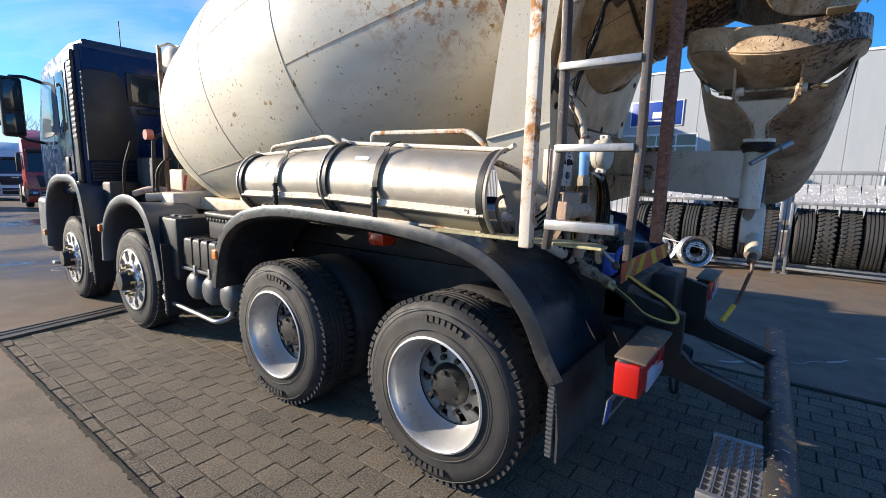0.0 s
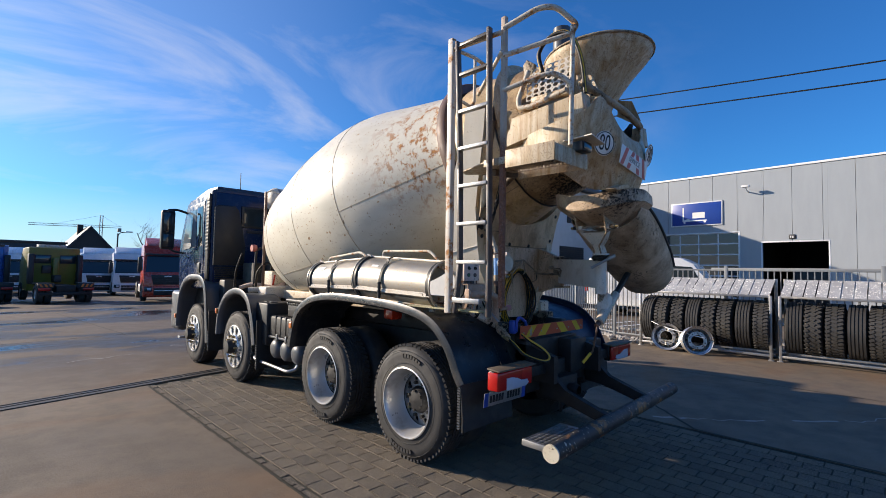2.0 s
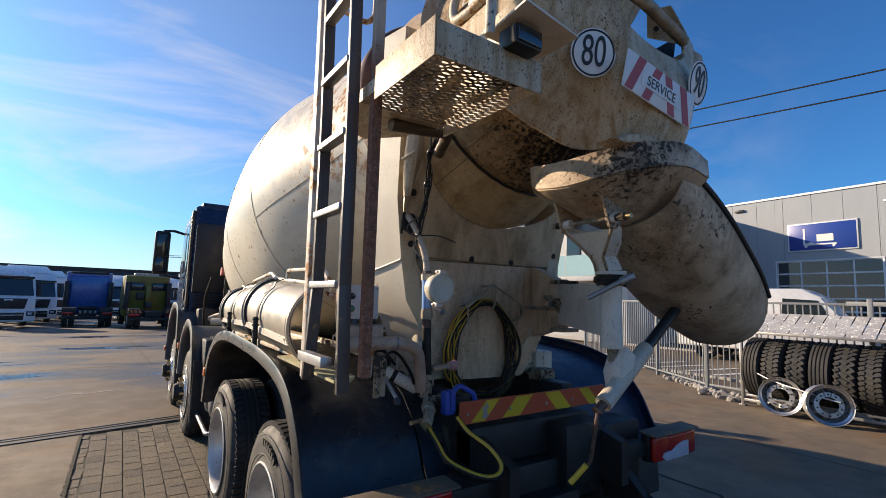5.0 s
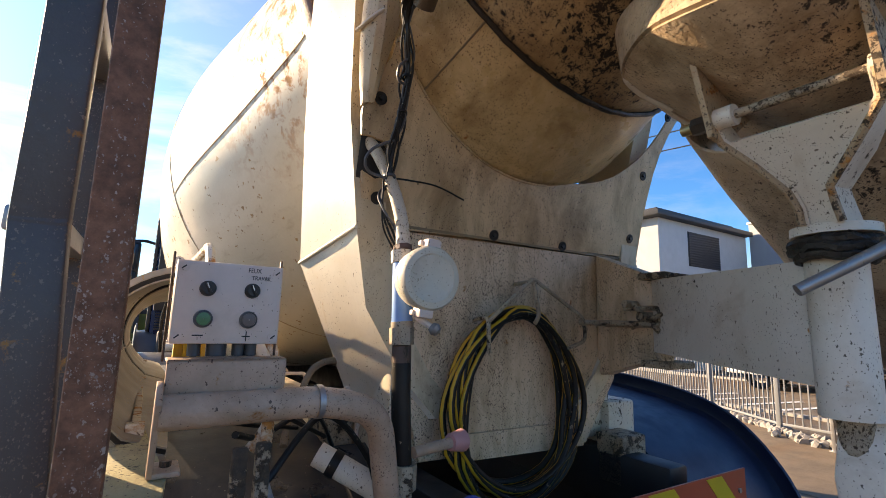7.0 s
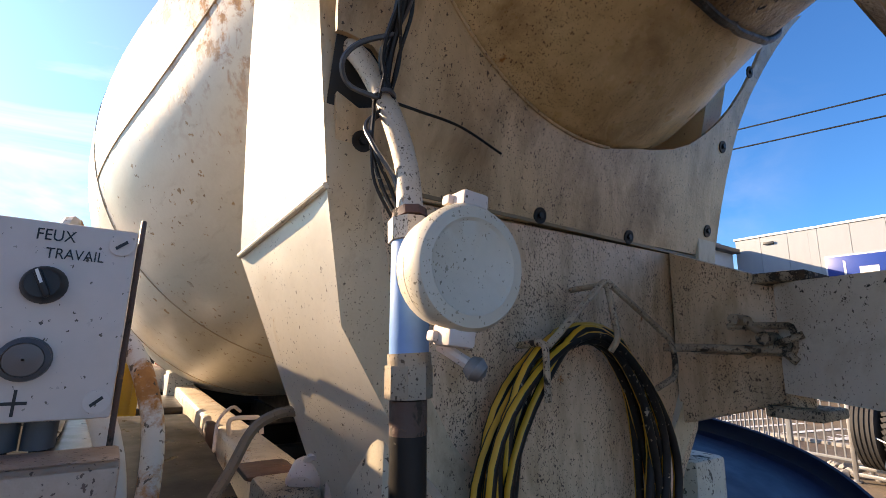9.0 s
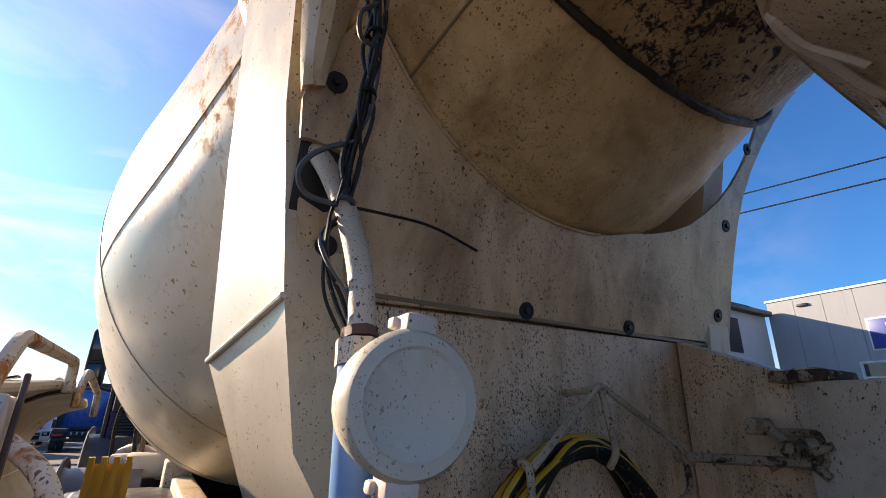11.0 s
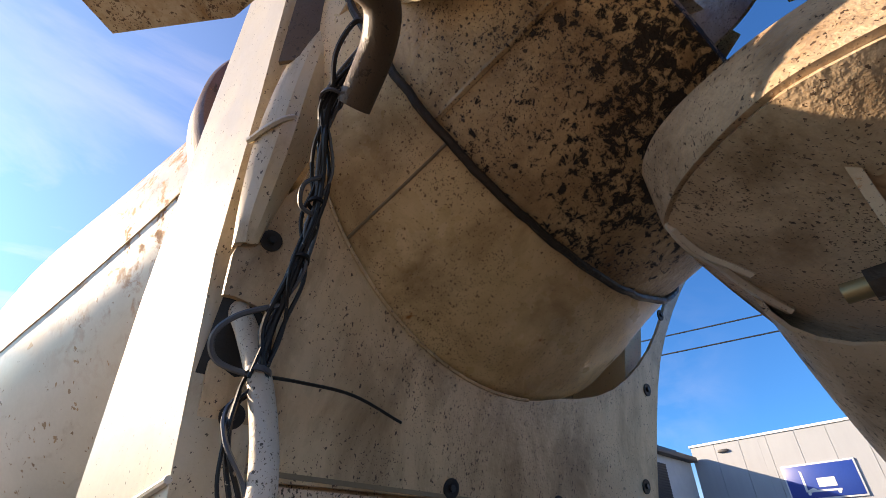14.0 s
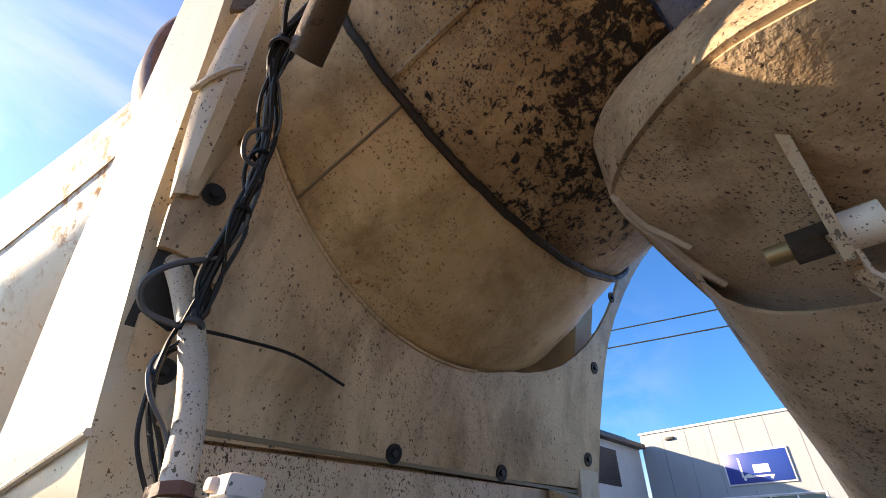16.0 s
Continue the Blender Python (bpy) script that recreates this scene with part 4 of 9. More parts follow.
def wheel(m, steer=False, outer=True):
    """A wheel whose outer side looks along -x; its hub at the origin."""
    w = B()
    R, W = 0.498, 0.30
    prof = [(-0.012, 0.305), (0.0, 0.33), (-0.008, 0.40), (0.004, 0.45), (0.016, 0.468), (0.042, 0.489), (0.06, R), (W / 2, R + 0.004), (W - 0.06, R), (W - 0.045, 0.489), (W - 0.01, 0.455), (W - 0.004, 0.38), (W, 0.305)]
    lathe(w, prof, (0, 0, 0), (1, 0, 0), 64)
    if outer:
        for i in range(64):
            a = 2 * math.pi * (i + 0.18 * math.sin(7.0 * i)) / 64
            for x0, x1, sk in ((0.030, 0.095, 0.05), (W - 0.095, W - 0.03, -0.05)):
                mm = Matrix.Rotation(a, 4, "X") @ Matrix.Translation(((x0 + x1) / 2, 0, R + 0.004)) @ Matrix.Rotation(sk * 5, 4, "Z")
                box(w, (-(x1 - x0) / 2, -0.0165, -0.016), ((x1 - x0) / 2, 0.0165, 0.008), 0, mm)
        for k, x in enumerate((0.115, 0.15, 0.185)):
            lathe(w, [(x - 0.014, R), (x - 0.012, R + 0.012), (x + 0.012, R + 0.012), (x + 0.014, R)], (0, 0, 0), (1, 0, 0), 64)
        for r0, r1 in ((0.345, 0.350), (0.452, 0.457)):
            lathe(w, [(-0.010, r0), (-0.013, (r0 + r1) / 2), (-0.010, r1)], (0, 0, 0), (1, 0, 0), 64)
    tyre_name = "tyre"
    root = new("wheel")
    root.parent = truck
    root.matrix_basis = m
    part(tyre_name, w, M_RUBBER, root, "worn black truck tyre")
    r = B()
    if steer:
        lathe(r, [(0.02, 0.300), (-0.014, 0.312), (-0.018, 0.300), (0.01, 0.285), (0.02, 0.27)], (0, 0, 0), (1, 0, 0), 48)
        lathe(r, [(0.30, 0.29), (0.02, 0.285)], (0, 0, 0), (1, 0, 0), 48)
        lathe(r, [(-0.02, 0.185), (-0.03, 0.175), (-0.03, 0.10), (0.05, 0.10)], (0, 0, 0), (1, 0, 0), 40)
        lathe(r, [(0.05, 0.19), (-0.02, 0.185)], (0, 0, 0), (1, 0, 0), 40)
        part("rim", r, M_ALLOY, root, "polished alloy wheel rim", sharp=30)
        for i in range(10):
            a = 2 * math.pi * i / 10
            s = B()
            mm = Matrix.Rotation(a, 4, "X")
            for v in prism(s, [(0.16, -0.050), (0.225, -0.024), (0.30, -0.062), (0.30, 0.062), (0.225, 0.024), (0.16, 0.050)], -0.012, 0.022, mm @ Matrix(((0, 0, 1, 0), (0, 1, 0, 0), (1, 0, 0, 0), (0, 0, 0, 1)))).verts:
                pass
            part("spoke", s, M_ALLOY, root)
            b = B()
            c = mm @ Vector((0, math.sin(0.31) * 0.150, math.cos(0.31) * 0.150))
            cyl(b, c + Vector((-0.028, 0, 0)), c + Vector((-0.075, 0, 0)), 0.016, 6)
            part("wheel_nut", b, M_BRASS, root)
        d = B()
        lathe(d, [(0.14, 0.285), (0.15, 0.10)], (0, 0, 0), (1, 0, 0), 32)
        part("brake_drum", d, M_BLACK, root)
        h = B()
        lathe(h, [(-0.03, 0.105), (-0.10, 0.098), (-0.125, 0.085), (-0.13, 0.02), (-0.13, 0.001)], (0, 0, 0), (1, 0, 0), 28)
        part("hub_cap", h, M_BLACK, root)
    else:
        if outer:
            lathe(r, [(0.01, 0.300), (-0.014, 0.310), (-0.018, 0.300), (-0.008, 0.290), (0.03, 0.283), (0.10, 0.262), (0.155, 0.252), (0.175, 0.235)], (0, 0, 0), (1, 0, 0), 56)
            # disc with ten hand holes, built as a ring of segments
            part("rim", r, M_RIM, root, "deep dished silver steel rim")
            r = B()
            k = 80
            for i in range(k):
                a0, a1 = 2 * math.pi * i / k, 2 * math.pi * (i + 1) / k
                hole = (i % 8) in (3, 4, 5)
                bands = [(0.118, 0.172), (0.222, 0.240)] if hole else [(0.118, 0.240)]
                for ra, rb in bands:
                    vs = []
                    for aa, rr in ((a0, ra), (a1, ra), (a1, rb), (a0, rb)):
                        vs.append((0.178 + (0.012 if rr > 0.2 else 0.0) - (0.02 if rr < 0.15 else 0), rr * math.sin(aa), rr * math.cos(aa)))
                    fr = [r.verts.new(v) for v in vs]
                    bk = [r.verts.new((v[0] + 0.012, v[1], v[2])) for v in vs]
                    r.faces.new(fr)
                    for q in range(4):
                        r.faces.new((fr[q], fr[(q + 1) % 4], bk[(q + 1) % 4], bk[q]))
            bmesh.ops.remove_doubles(r, verts=r.verts, dist=0.0005)
            part("wheel_disc", r, M_DISC, root, "grimy wheel disc with hand holes, darkened for its shade")
            d = B()
            lathe(d, [(0.24, 0.26), (0.245, 0.10)], (0, 0, 0), (1, 0, 0), 32)
            part("brake_drum", d, M_BLACK, root)
            h = B()
            lathe(h, [(0.17, 0.125), (0.145, 0.118), (0.125, 0.105), (0.105, 0.092), (0.095, 0.04), (0.092, 0.001)], (0, 0, 0), (1, 0, 0), 28)
            part("hub", h, M_BLACK, root, "greasy black planetary hub")
            for i in range(10):
                a = 2 * math.pi * (i + 0.5) / 10
                b = B()
                c = Vector((0, math.sin(a) * 0.152, math.cos(a) * 0.152))
                cyl(b, c + Vector((0.170, 0, 0)), c + Vector((0.135, 0, 0)), 0.015, 6)
                part("wheel_nut", b, M_BRASS if i == 3 else M_BLACK, root)
            for i in range(6):
                a = 2 * math.pi * i / 6
                b = B()
                c = Vector((0, math.sin(a) * 0.085, math.cos(a) * 0.085))
                cyl(b, c + Vector((0.115, 0, 0)), c + Vector((0.088, 0, 0)), 0.012, 6)
                part("hub_bolt", b, M_BLACK, root)
        else:
            lathe(r, [(0.0, 0.30), (0.15, 0.27), (0.30, 0.30)], (0, 0, 0), (1, 0, 0), 32)
            part("rim", r, M_BLACK, root)
    return root


AX = (0.0, 1.40, 3.88, 5.68)
for y in AX[:2]:
    for sx in (1, -1):
        turn = Matrix() if sx == 1 else Matrix.Rotation(math.pi, 4, "Z")
        wheel(Matrix.Translation((-1.235 * sx, y, 0.506)) @ turn)
        wheel(Matrix.Translation((-0.895 * sx, y, 0.506)) @ turn, outer=False)
for y in AX[2:]:
    for sx in (1, -1):
        turn = Matrix() if sx == 1 else Matrix.Rotation(math.pi, 4, "Z")
        wheel(Matrix.Translation((-1.215 * sx, y, 0.506)) @ turn, steer=True)


def offset_path(pts, d):
    """The line of (u, v) points moved sideways by d."""
    out = []
    for i, p in enumerate(pts):
        a, b = pts[max(i - 1, 0)], pts[min(i + 1, len(pts) - 1)]
        t = Vector((b[0] - a[0], b[1] - a[1]))
        t.normalize()
        out.append((p[0] - t.y * d, p[1] + t.x * d))
    return out


def guard(name, path, x0, x1, material, lip=0.05, thick=0.012, label=""):
    """A mudguard: a bent band over a wheel with a rolled outer lip."""
    line = [(p.x, p.y) for p in smooth_line([(u, v, 0) for u, v in path], 5)]
    low = offset_path(line, -lip)
    sx = 1 if x1 > x0 else -1
    bm = B()
    rows = []
    for (u, v), (u2, v2) in zip(line, low):
        rows.append([Vector((x0 + 0.012 * sx, u2, v2)), Vector((x0, u2 * 0.6 + u * 0.4, v2 * 0.6 + v * 0.4)), Vector((x0 + 0.004 * sx, u2 * 0.2 + u * 0.8, v2 * 0.2 + v * 0.8)), Vector((x0 + 0.03 * sx, u, v)),
                     Vector((x0 + 0.07 * sx, u, v + 0.008)), Vector(((x0 + x1) / 2, u, v + 0.004)), Vector((x1, u, v))])
    sheet(bm, rows, -thick if sx > 0 else thick)
    return part(name, bm, material, truck, label, sharp=50)


REAR_GUARD = [(2.10, 0.72), (2.06, 0.90), (1.96, 1.10), (1.80, 1.22), (1.60, 1.29), (1.24, 1.335), (0.70, 1.33), (0.25, 1.31), (-0.10, 1.265), (-0.32, 1.185), (-0.48, 1.03), (-0.575, 0.85), (-0.635, 0.755)]
guard("rear_mudguard", REAR_GUARD, -1.265, -0.635, M_FENDER, 0.075, label="long scuffed black plastic mudguard over both rear wheels")
guard("rear_mudguard", REAR_GUARD, 1.265, 0.60, M_DKBLUE, 0.075, label="dark blue-black mudguard")
guard("front_mudguard", [(4.50, 0.62), (4.47, 0.86), (4.36, 1.06), (4.17, 1.20), (3.90, 1.275), (3.65, 1.26), (3.46, 1.17), (3.36, 1.02), (3.29, 0.86), (3.22, 0.60)], -1.25, -0.72, M_GREY, 0.085, label="grey plastic wheel arch")
guard("front_mudguard", [(4.50, 0.62), (4.47, 0.86), (4.36, 1.06), (4.17, 1.20), (3.90, 1.275), (3.65, 1.26), (3.46, 1.17), (3.36, 1.02), (3.29, 0.86), (3.22, 0.60)], 1.25, 0.72, M_GREY, 0.085)
guard("front_mudguard", [(6.56, 0.55), (6.52, 0.85), (6.44, 1.12), (6.26, 1.32), (6.0, 1.42), (5.68, 1.44), (5.38, 1.42), (5.22, 1.30), (5.14, 1.05), (5.08, 0.75), (5.02, 0.42)], -1.25, -0.72, M_GREY, 0.085, label="grey plastic wheel arch below the cab")
guard("front_mudguard", [(6.56, 0.55), (6.52, 0.85), (6.44, 1.12), (6.26, 1.32), (6.0, 1.42), (5.68, 1.44), (5.38, 1.42), (5.22, 1.30), (5.14, 1.05), (5.08, 0.75), (5.02, 0.42)], 1.25, 0.72, M_GREY, 0.085)


def build_chassis():
    for sx in (-1, 1):
        bm = B()
        prism(bm, [(-1.0, 0.72), (6.6, 0.72), (6.6, 0.98), (-0.75, 1.02), (-1.0, 0.95)], 0.38 * sx, 0.44 * sx, SIDE)
        part("frame_rail", bm, M_BLACK, truck)
        bm = B()
        box(bm, (0.36 * sx, -0.60, 1.02), (0.46 * sx, 4.3, 1.20), 0.01)
        part("sub_frame", bm, M_DARK, truck, "dark sub-frame beam")
        bm = B()
        box(bm, (min(0.45 * sx, 0.575 * sx), 0.25, 1.20), (max(0.45 * sx, 0.575 * sx), 4.3, 1.335), 0.018, seg=3)
        part("upper_beam", bm, M_BEAM, truck, "sunlit cream box beam with rusty edges")
    for y in (-0.6, 0.7, 2.2, 3.0, 4.7):
        bm = B()
        box(bm, (-0.40, y - 0.05, 0.74), (0.40, y + 0.05, 0.98), 0.01)
        part("cross_member", bm, M_BLACK, truck)
    for y in AX:
        bm = B()
        tube(bm, [(-1.0, y, 0.52), (1.0, y, 0.52)], 0.085, 14)
        lathe(bm, [(-0.2, 0.10), (-0.12, 0.19), (0.12, 0.19), (0.2, 0.10)], (0.0, y, 0.52), (1, 0, 0), 20)
        part("axle", bm, M_BLACK, truck)
    for sx in (-1, 1):
        for y0, y1 in ((0.0, 1.4), (3.4, 4.36), (5.2, 6.16)):
            bm = B()
            for k in range(3):
                tube(bm, [(0.48 * sx, y0 - 0.05, 0.62 + 0.03 * k), (0.48 * sx, (y0 + y1) / 2, 0.70 + 0.03 * k), (0.48 * sx, y1 + 0.05, 0.62 + 0.03 * k)], 0.022, 6)
            part("leaf_spring", bm, M_BLACK, truck)


build_chassis()


def build_cab():
    bm = B()
    # side outline (y, z), extruded across
    poly = [(5.36, 1.30), (7.02, 1.22), (7.10, 1.55), (7.08, 2.0), (6.98, 2.2), (6.70, 2.86), (6.52, 2.93), (5.36, 3.02)]
    prism(bm, poly, -1.115, 1.115, SIDE, 0.05)
    cab = part("cab", bm, M_BLUE, truck, "dark blue truck cab", sharp=30)
    # roof cap
    bm = B()
    prism(bm, [(5.40, 3.02), (6.62, 2.90), (6.52, 3.00), (5.90, 3.10), (5.42, 3.09)], -1.02, 1.02, SIDE, 0.03)
    part("roof_cap", bm, M_ROOF, cab, "grey-blue roof cap")
    # rear wall, pressed in two fields
    bm = B()
    box(bm, (-1.06, 5.325, 1.36), (1.06, 5.362, 2.98), 0.02)
    part("rear_wall", bm, M_BLUE, cab)
    bm = B()
    prism(bm, [(-1.09, 1.70), (-0.56, 1.70), (-0.54, 2.05), (-0.68, 2.68), (-0.74, 2.75), (-1.03, 2.75), (-1.09, 2.70)], 5.27, 5.328, BACK, 0.02)
    part("air_intake", bm, M_DARK, cab, "matt black air intake cover")
    for k in range(7):
        bm = B()
        box(bm, (-1.06, 5.262, 1.46 + 0.032 * k), (-0.52, 5.29, 1.48 + 0.032 * k), 0.004)
        part("intake_louvre", bm, M_DARK, cab)
    win = B()
    prism(win, [(-0.62, 2.385), (0.62, 2.385), (0.63, 2.77), (-0.63, 2.77)], 5.300, 5.33, BACK, 0.02)
    pane = part("rear_window", win, M_DARK, cab)
    bm = B()
    prism(bm, [(-0.575, 2.42), (0.575, 2.42), (0.585, 2.735), (-0.585, 2.735)], 5.290, 5.302, BACK)
    part("pane", bm, M_GLASS, pane, "dark reflecting glass")
    bm = B()
    box(bm, (-0.52, 5.295, 2.29), (-0.18, 5.33, 2.345), 0.012)
    part("handle_recess", bm, M_DARK, cab)
    for sx in (-1, 1):
        bm = B()
        prism(bm, [(5.66, 1.38), (6.86, 1.38), (6.90, 1.90), (6.84, 2.16), (6.62, 2.80), (5.70, 2.84)], 1.105 * sx, 1.128 * sx, SIDE, 0.008)
        door = part("door", bm, M_BLUE, cab)
        bm = B()
        prism(bm, [(6.08, 2.02), (6.82, 1.98), (6.78, 2.16), (6.58, 2.70), (6.10, 2.72)], 1.122 * sx, 1.134 * sx, SIDE, 0.004)
        part("side_window", bm, M_PALEGLASS, door, "side window with the sky's reflection put into its pale colour")
        bm = B()
        prism(bm, [(5.74, 2.04), (6.02, 2.02), (6.04, 2.73), (5.76, 2.76)], 1.122 * sx, 1.134 * sx, SIDE, 0.004)
        part("quarter_window", bm, M_GLASS, door)
        bm = B()
        box(bm, (1.12 * sx, 5.78, 1.56), (1.15 * sx, 5.90, 1.74), 0.012)
        part("door_handle", bm, M_DARK, door)
        bm = B()
        prism(bm, [(5.38, 1.44), (5.50, 1.44), (5.52, 2.9), (5.40, 2.95)], 1.108 * sx, 1.15 * sx, SIDE, 0.012)
        part("air_fin", bm, M_DARK, cab)
        for k in range(15):
            bm = B()
            box(bm, (1.148 * sx, 5.385, 1.95 + 0.062 * k), (1.155 * sx, 5.515, 1.99 + 0.062 * k), 0.005)
            part("fin_louvre", bm, M_DARK, cab)
        # mirror
        bm = B()
        box(bm, (1.33 * sx, 6.60, 1.98), (1.56 * sx, 6.74, 2.72), 0.045, seg=3)
        mir = part("mirror", bm, M_DARK, cab, "large black door mirror")
        bm = B()
        tube(bm, rounded([(1.10 * sx, 6.72, 2.70), (1.28 * sx, 6.74, 2.75), (1.44 * sx, 6.66, 2.72)], 0.05), 0.022, 8)
        part("mirror_arm", bm, M_DARK, mir)
        bm = B()
        tube(bm, rounded([(1.10 * sx, 6.80, 1.92), (1.30 * sx, 6.76, 1.95), (1.44 * sx, 6.66, 2.02)], 0.05), 0.020, 8)
        part("mirror_arm", bm, M_DARK, mir)
        for z0, z1 in ((2.30, 2.68), (2.02, 2.27)):
            bm = B()
            box(bm, (1.355 * sx, 6.590, z0), (1.535 * sx, 6.602, z1), 0.02)
            part("mirror_glass", bm, M_GLASS, mir)
    bm = B()
    prism(bm, [(-1.02, 2.10), (1.02, 2.10), (0.96, 2.80), (-0.96, 2.80)], 0, 0.01, Matrix.Translation((0, 6.92, 0)) @ BACK)
    part("windscreen", bm, M_GLASS, cab)
    bm = B()
    box(bm, (-1.20, 6.62, 0.45), (1.20, 7.18, 1.20), 0.08, seg=3)
    part("bumper", bm, M_GREY, truck, "grey front bumper")
    for x in (-0.85, 0.85):
        bm = B()
        lathe(bm, [(0, 0.06), (0.05, 0.058), (0.09, 0.04), (0.10, 0.001)], (x, 6.2, 3.05), (0, 0, 1), 16)
        part("beacon", bm, M_ORANGE, cab)
    bm = B()
    tube(bm, [(-0.55, 5.6, 3.08), (-0.56, 5.58, 3.42)], 0.006, 6)
    part("aerial", bm, M_DARK, cab)
    # dark engine bay behind and below the cab
    bm = B()
    box(bm, (-0.98, 5.02, 0.62), (0.98, 6.9, 1.34), 0.04)
    part("engine_cover", bm, M_BLACK, truck)
    bm = B()
    box(bm, (-1.02, 4.92, 0.46), (-0.66, 5.16, 1.46), 0.03)
    part("splash_panel", bm, M_DARK, truck)
    part("splash_panel", box(B(), (0.66, 4.92, 0.46), (1.02, 5.16, 1.46), 0.03), M_DARK, truck)


build_cab()


# ---- rear bodywork of the mixer ----
def build_chute():
    xs = [-0.355, -0.30, -0.18, 0.00, 0.25, 0.50, 0.73, 0.95, 1.14]
    rim = [2.27, 2.29, 2.32, 2.33, 2.25, 2.13, 2.00, 1.88, 1.77]
    dep = [0.02, 0.05, 0.13, 0.23, 0.33, 0.36, 0.36, 0.34, 0.30]
    half = [0.12, 0.22, 0.31, 0.34, 0.34, 0.33, 0.32, 0.30, 0.27]
    yc = [-1.14, -1.17, -1.20, -1.21, -1.21, -1.21, -1.20, -1.19, -1.18]
    rows = []
    for i in range(len(xs)):
        row = []
        for j in range(17):
            a = math.pi * j / 16
            c_, s_ = math.cos(a), math.sin(a)
            if c_ < 0:      # the side towards the truck is steeper
                c_, s_ = -(-c_) ** 0.6, s_ ** 0.85
            row.append(Vector((xs[i] - 0.10 * math.sin(a) * (dep[i] / 0.3) * 0.5, yc[i] - half[i] * c_, rim[i] - dep[i] * s_ ** 0.75)))
        rows.append(row)
    fine = []
    cols = [smooth_line([r[j] for r in rows], 4) for j in range(17)]
    for i in range(13, len(cols[0])):
        fine.append([c[i] for c in cols])
    bm = B()
    sheet(bm, fine, 0.008)
    chute = part("discharge_chute", bm, M_CHUTE, truck, "swivelling discharge chute stained with dried cement", sharp=60)
    bm = B()
    tube(bm, [p + Vector((0, 0, 0.004)) for p in cols[0][13:]], 0.016, 8)
    part("rear_rim", bm, M_DARK, chute, "black worn rubber edge")
    bm = B()
    tube(bm, [p + Vector((0, 0, 0.004)) for p in cols[16][13:]], 0.014, 8)
    part("front_rim", bm, M_CHUTE, chute)
    # folded head band
    top = [(0.24, -0.865, 2.27), (0.05, -0.85, 2.35), (-0.10, -0.842, 2.395), (-0.16, -0.846, 2.40), (-0.21, -0.885, 2.40), (-0.25, -0.935, 2.39), (-0.29, -1.01, 2.37), (-0.322, -1.10, 2.348), (-0.318, -1.25, 2.342), (-0.275, -1.40, 2.36), (-0.15, -1.52, 2.39), (0.02, -1.575, 2.40), (0.20, -1.575, 2.36)]
    low = [(0.24, -0.865, 2.22), (0.05, -0.85, 2.255), (-0.08, -0.842, 2.285), (-0.14, -0.846, 2.295), (-0.21, -0.900, 2.292), (-0.265, -0.960, 2.278), (-0.325, -1.03, 2.25), (-0.362, -1.10, 2.225), (-0.355, -1.25, 2.212), (-0.30, -1.41, 2.238), (-0.16, -1.53, 2.275), (0.02, -1.58, 2.30), (0.20, -1.58, 2.28)]
    top, low = smooth_line(top, 4), smooth_line(low, 4)
    bm = B()
    sheet(bm, [[a.lerp(b, k) for a, b in zip(top, low)] for k in (0.0, 0.33, 0.67, 1.0)], 0.010)
    part("head_band", bm, M_CHUTE, chute, "thick folded rim of the chute head", sharp=50)
    bm = B()
    mid = Vector((0.13, -1.21, 2.05))
    bowl = []
    for k in (0.0, 0.12, 0.26, 0.42, 0.58, 0.74, 0.88, 0.99):
        bowl.append([Vector((p.x + (mid.x - p.x) * k, p.y + (mid.y - p.y) * k, p.z + (mid.z - p.z) * (0.45 * k + 0.55 * (1 - (1 - k) ** 2)))) for p in low])
    sheet(bm, bowl, 0.006)
    part("head_floor", bm, M_CHUTE, chute, sharp=60)
    # White paint on these beads puts the folded edges' sunlight into the colour.
    for pts in ([(-0.15, -0.846, 2.388), (-0.142, -0.843, 2.33), (-0.14, -0.846, 2.29), (-0.09, -0.849, 2.268), (-0.046, -0.866, 2.248), (0.02, -0.885, 2.215), (0.075, -0.912, 2.185)], [(-0.14, -0.848, 2.286), (-0.085, -0.858, 2.262), (-0.055, -0.885, 2.235), (-0.032, -0.905, 2.215)]):
        bm = B()
        tube(bm, smooth_line(pts, 4), 0.008, 6)
        part("sunlit_edge_bead", bm, M_WHITE, chute)
    # saddle under the head
    bm = B()
    prism(bm, [(-0.23, 2.19), (0.02, 2.12), (0.06, 2.25), (-0.25, 2.25)], -1.31, -1.07, BACK, 0.04)
    part("saddle", bm, M_CHUTE, chute, sharp=45)
    for y in (-1.345, -1.078):
        bm = B()
        prism(bm, [(-0.196, 2.040), (-0.150, 2.035), (-0.02, 2.13), (-0.10, 2.20), (-0.262, 2.225), (-0.232, 2.14)], y - 0.006, y + 0.006, BACK)
        part("saddle_rib", bm, M_RIB, chute, "rusty pale saddle rib")
    bm = B()
    tube(bm, [(-0.178, -1.36, 2.08), (-0.178, -1.04, 2.08)], 0.009, 10)
    part("hinge_pin", bm, M_CEMENT, chute)
    for y0, y1, y2 in ((-1.33, -1.415, -1.445), (-1.12, -1.035, -1.01)):
        bm = B()
        cyl(bm, (-0.178, y0, 2.08), (-0.178, (y0 + y1) / 2, 2.08), 0.022, 14)
        sl = part("pin_sleeve", bm, M_WHITE, chute)
        bm = B()
        cyl(bm, (-0.178, (y0 + y1) / 2, 2.08), (-0.178, y1, 2.08), 0.019, 6)
        part("pin_nut", bm, M_CRUST, sl)
        bm = B()
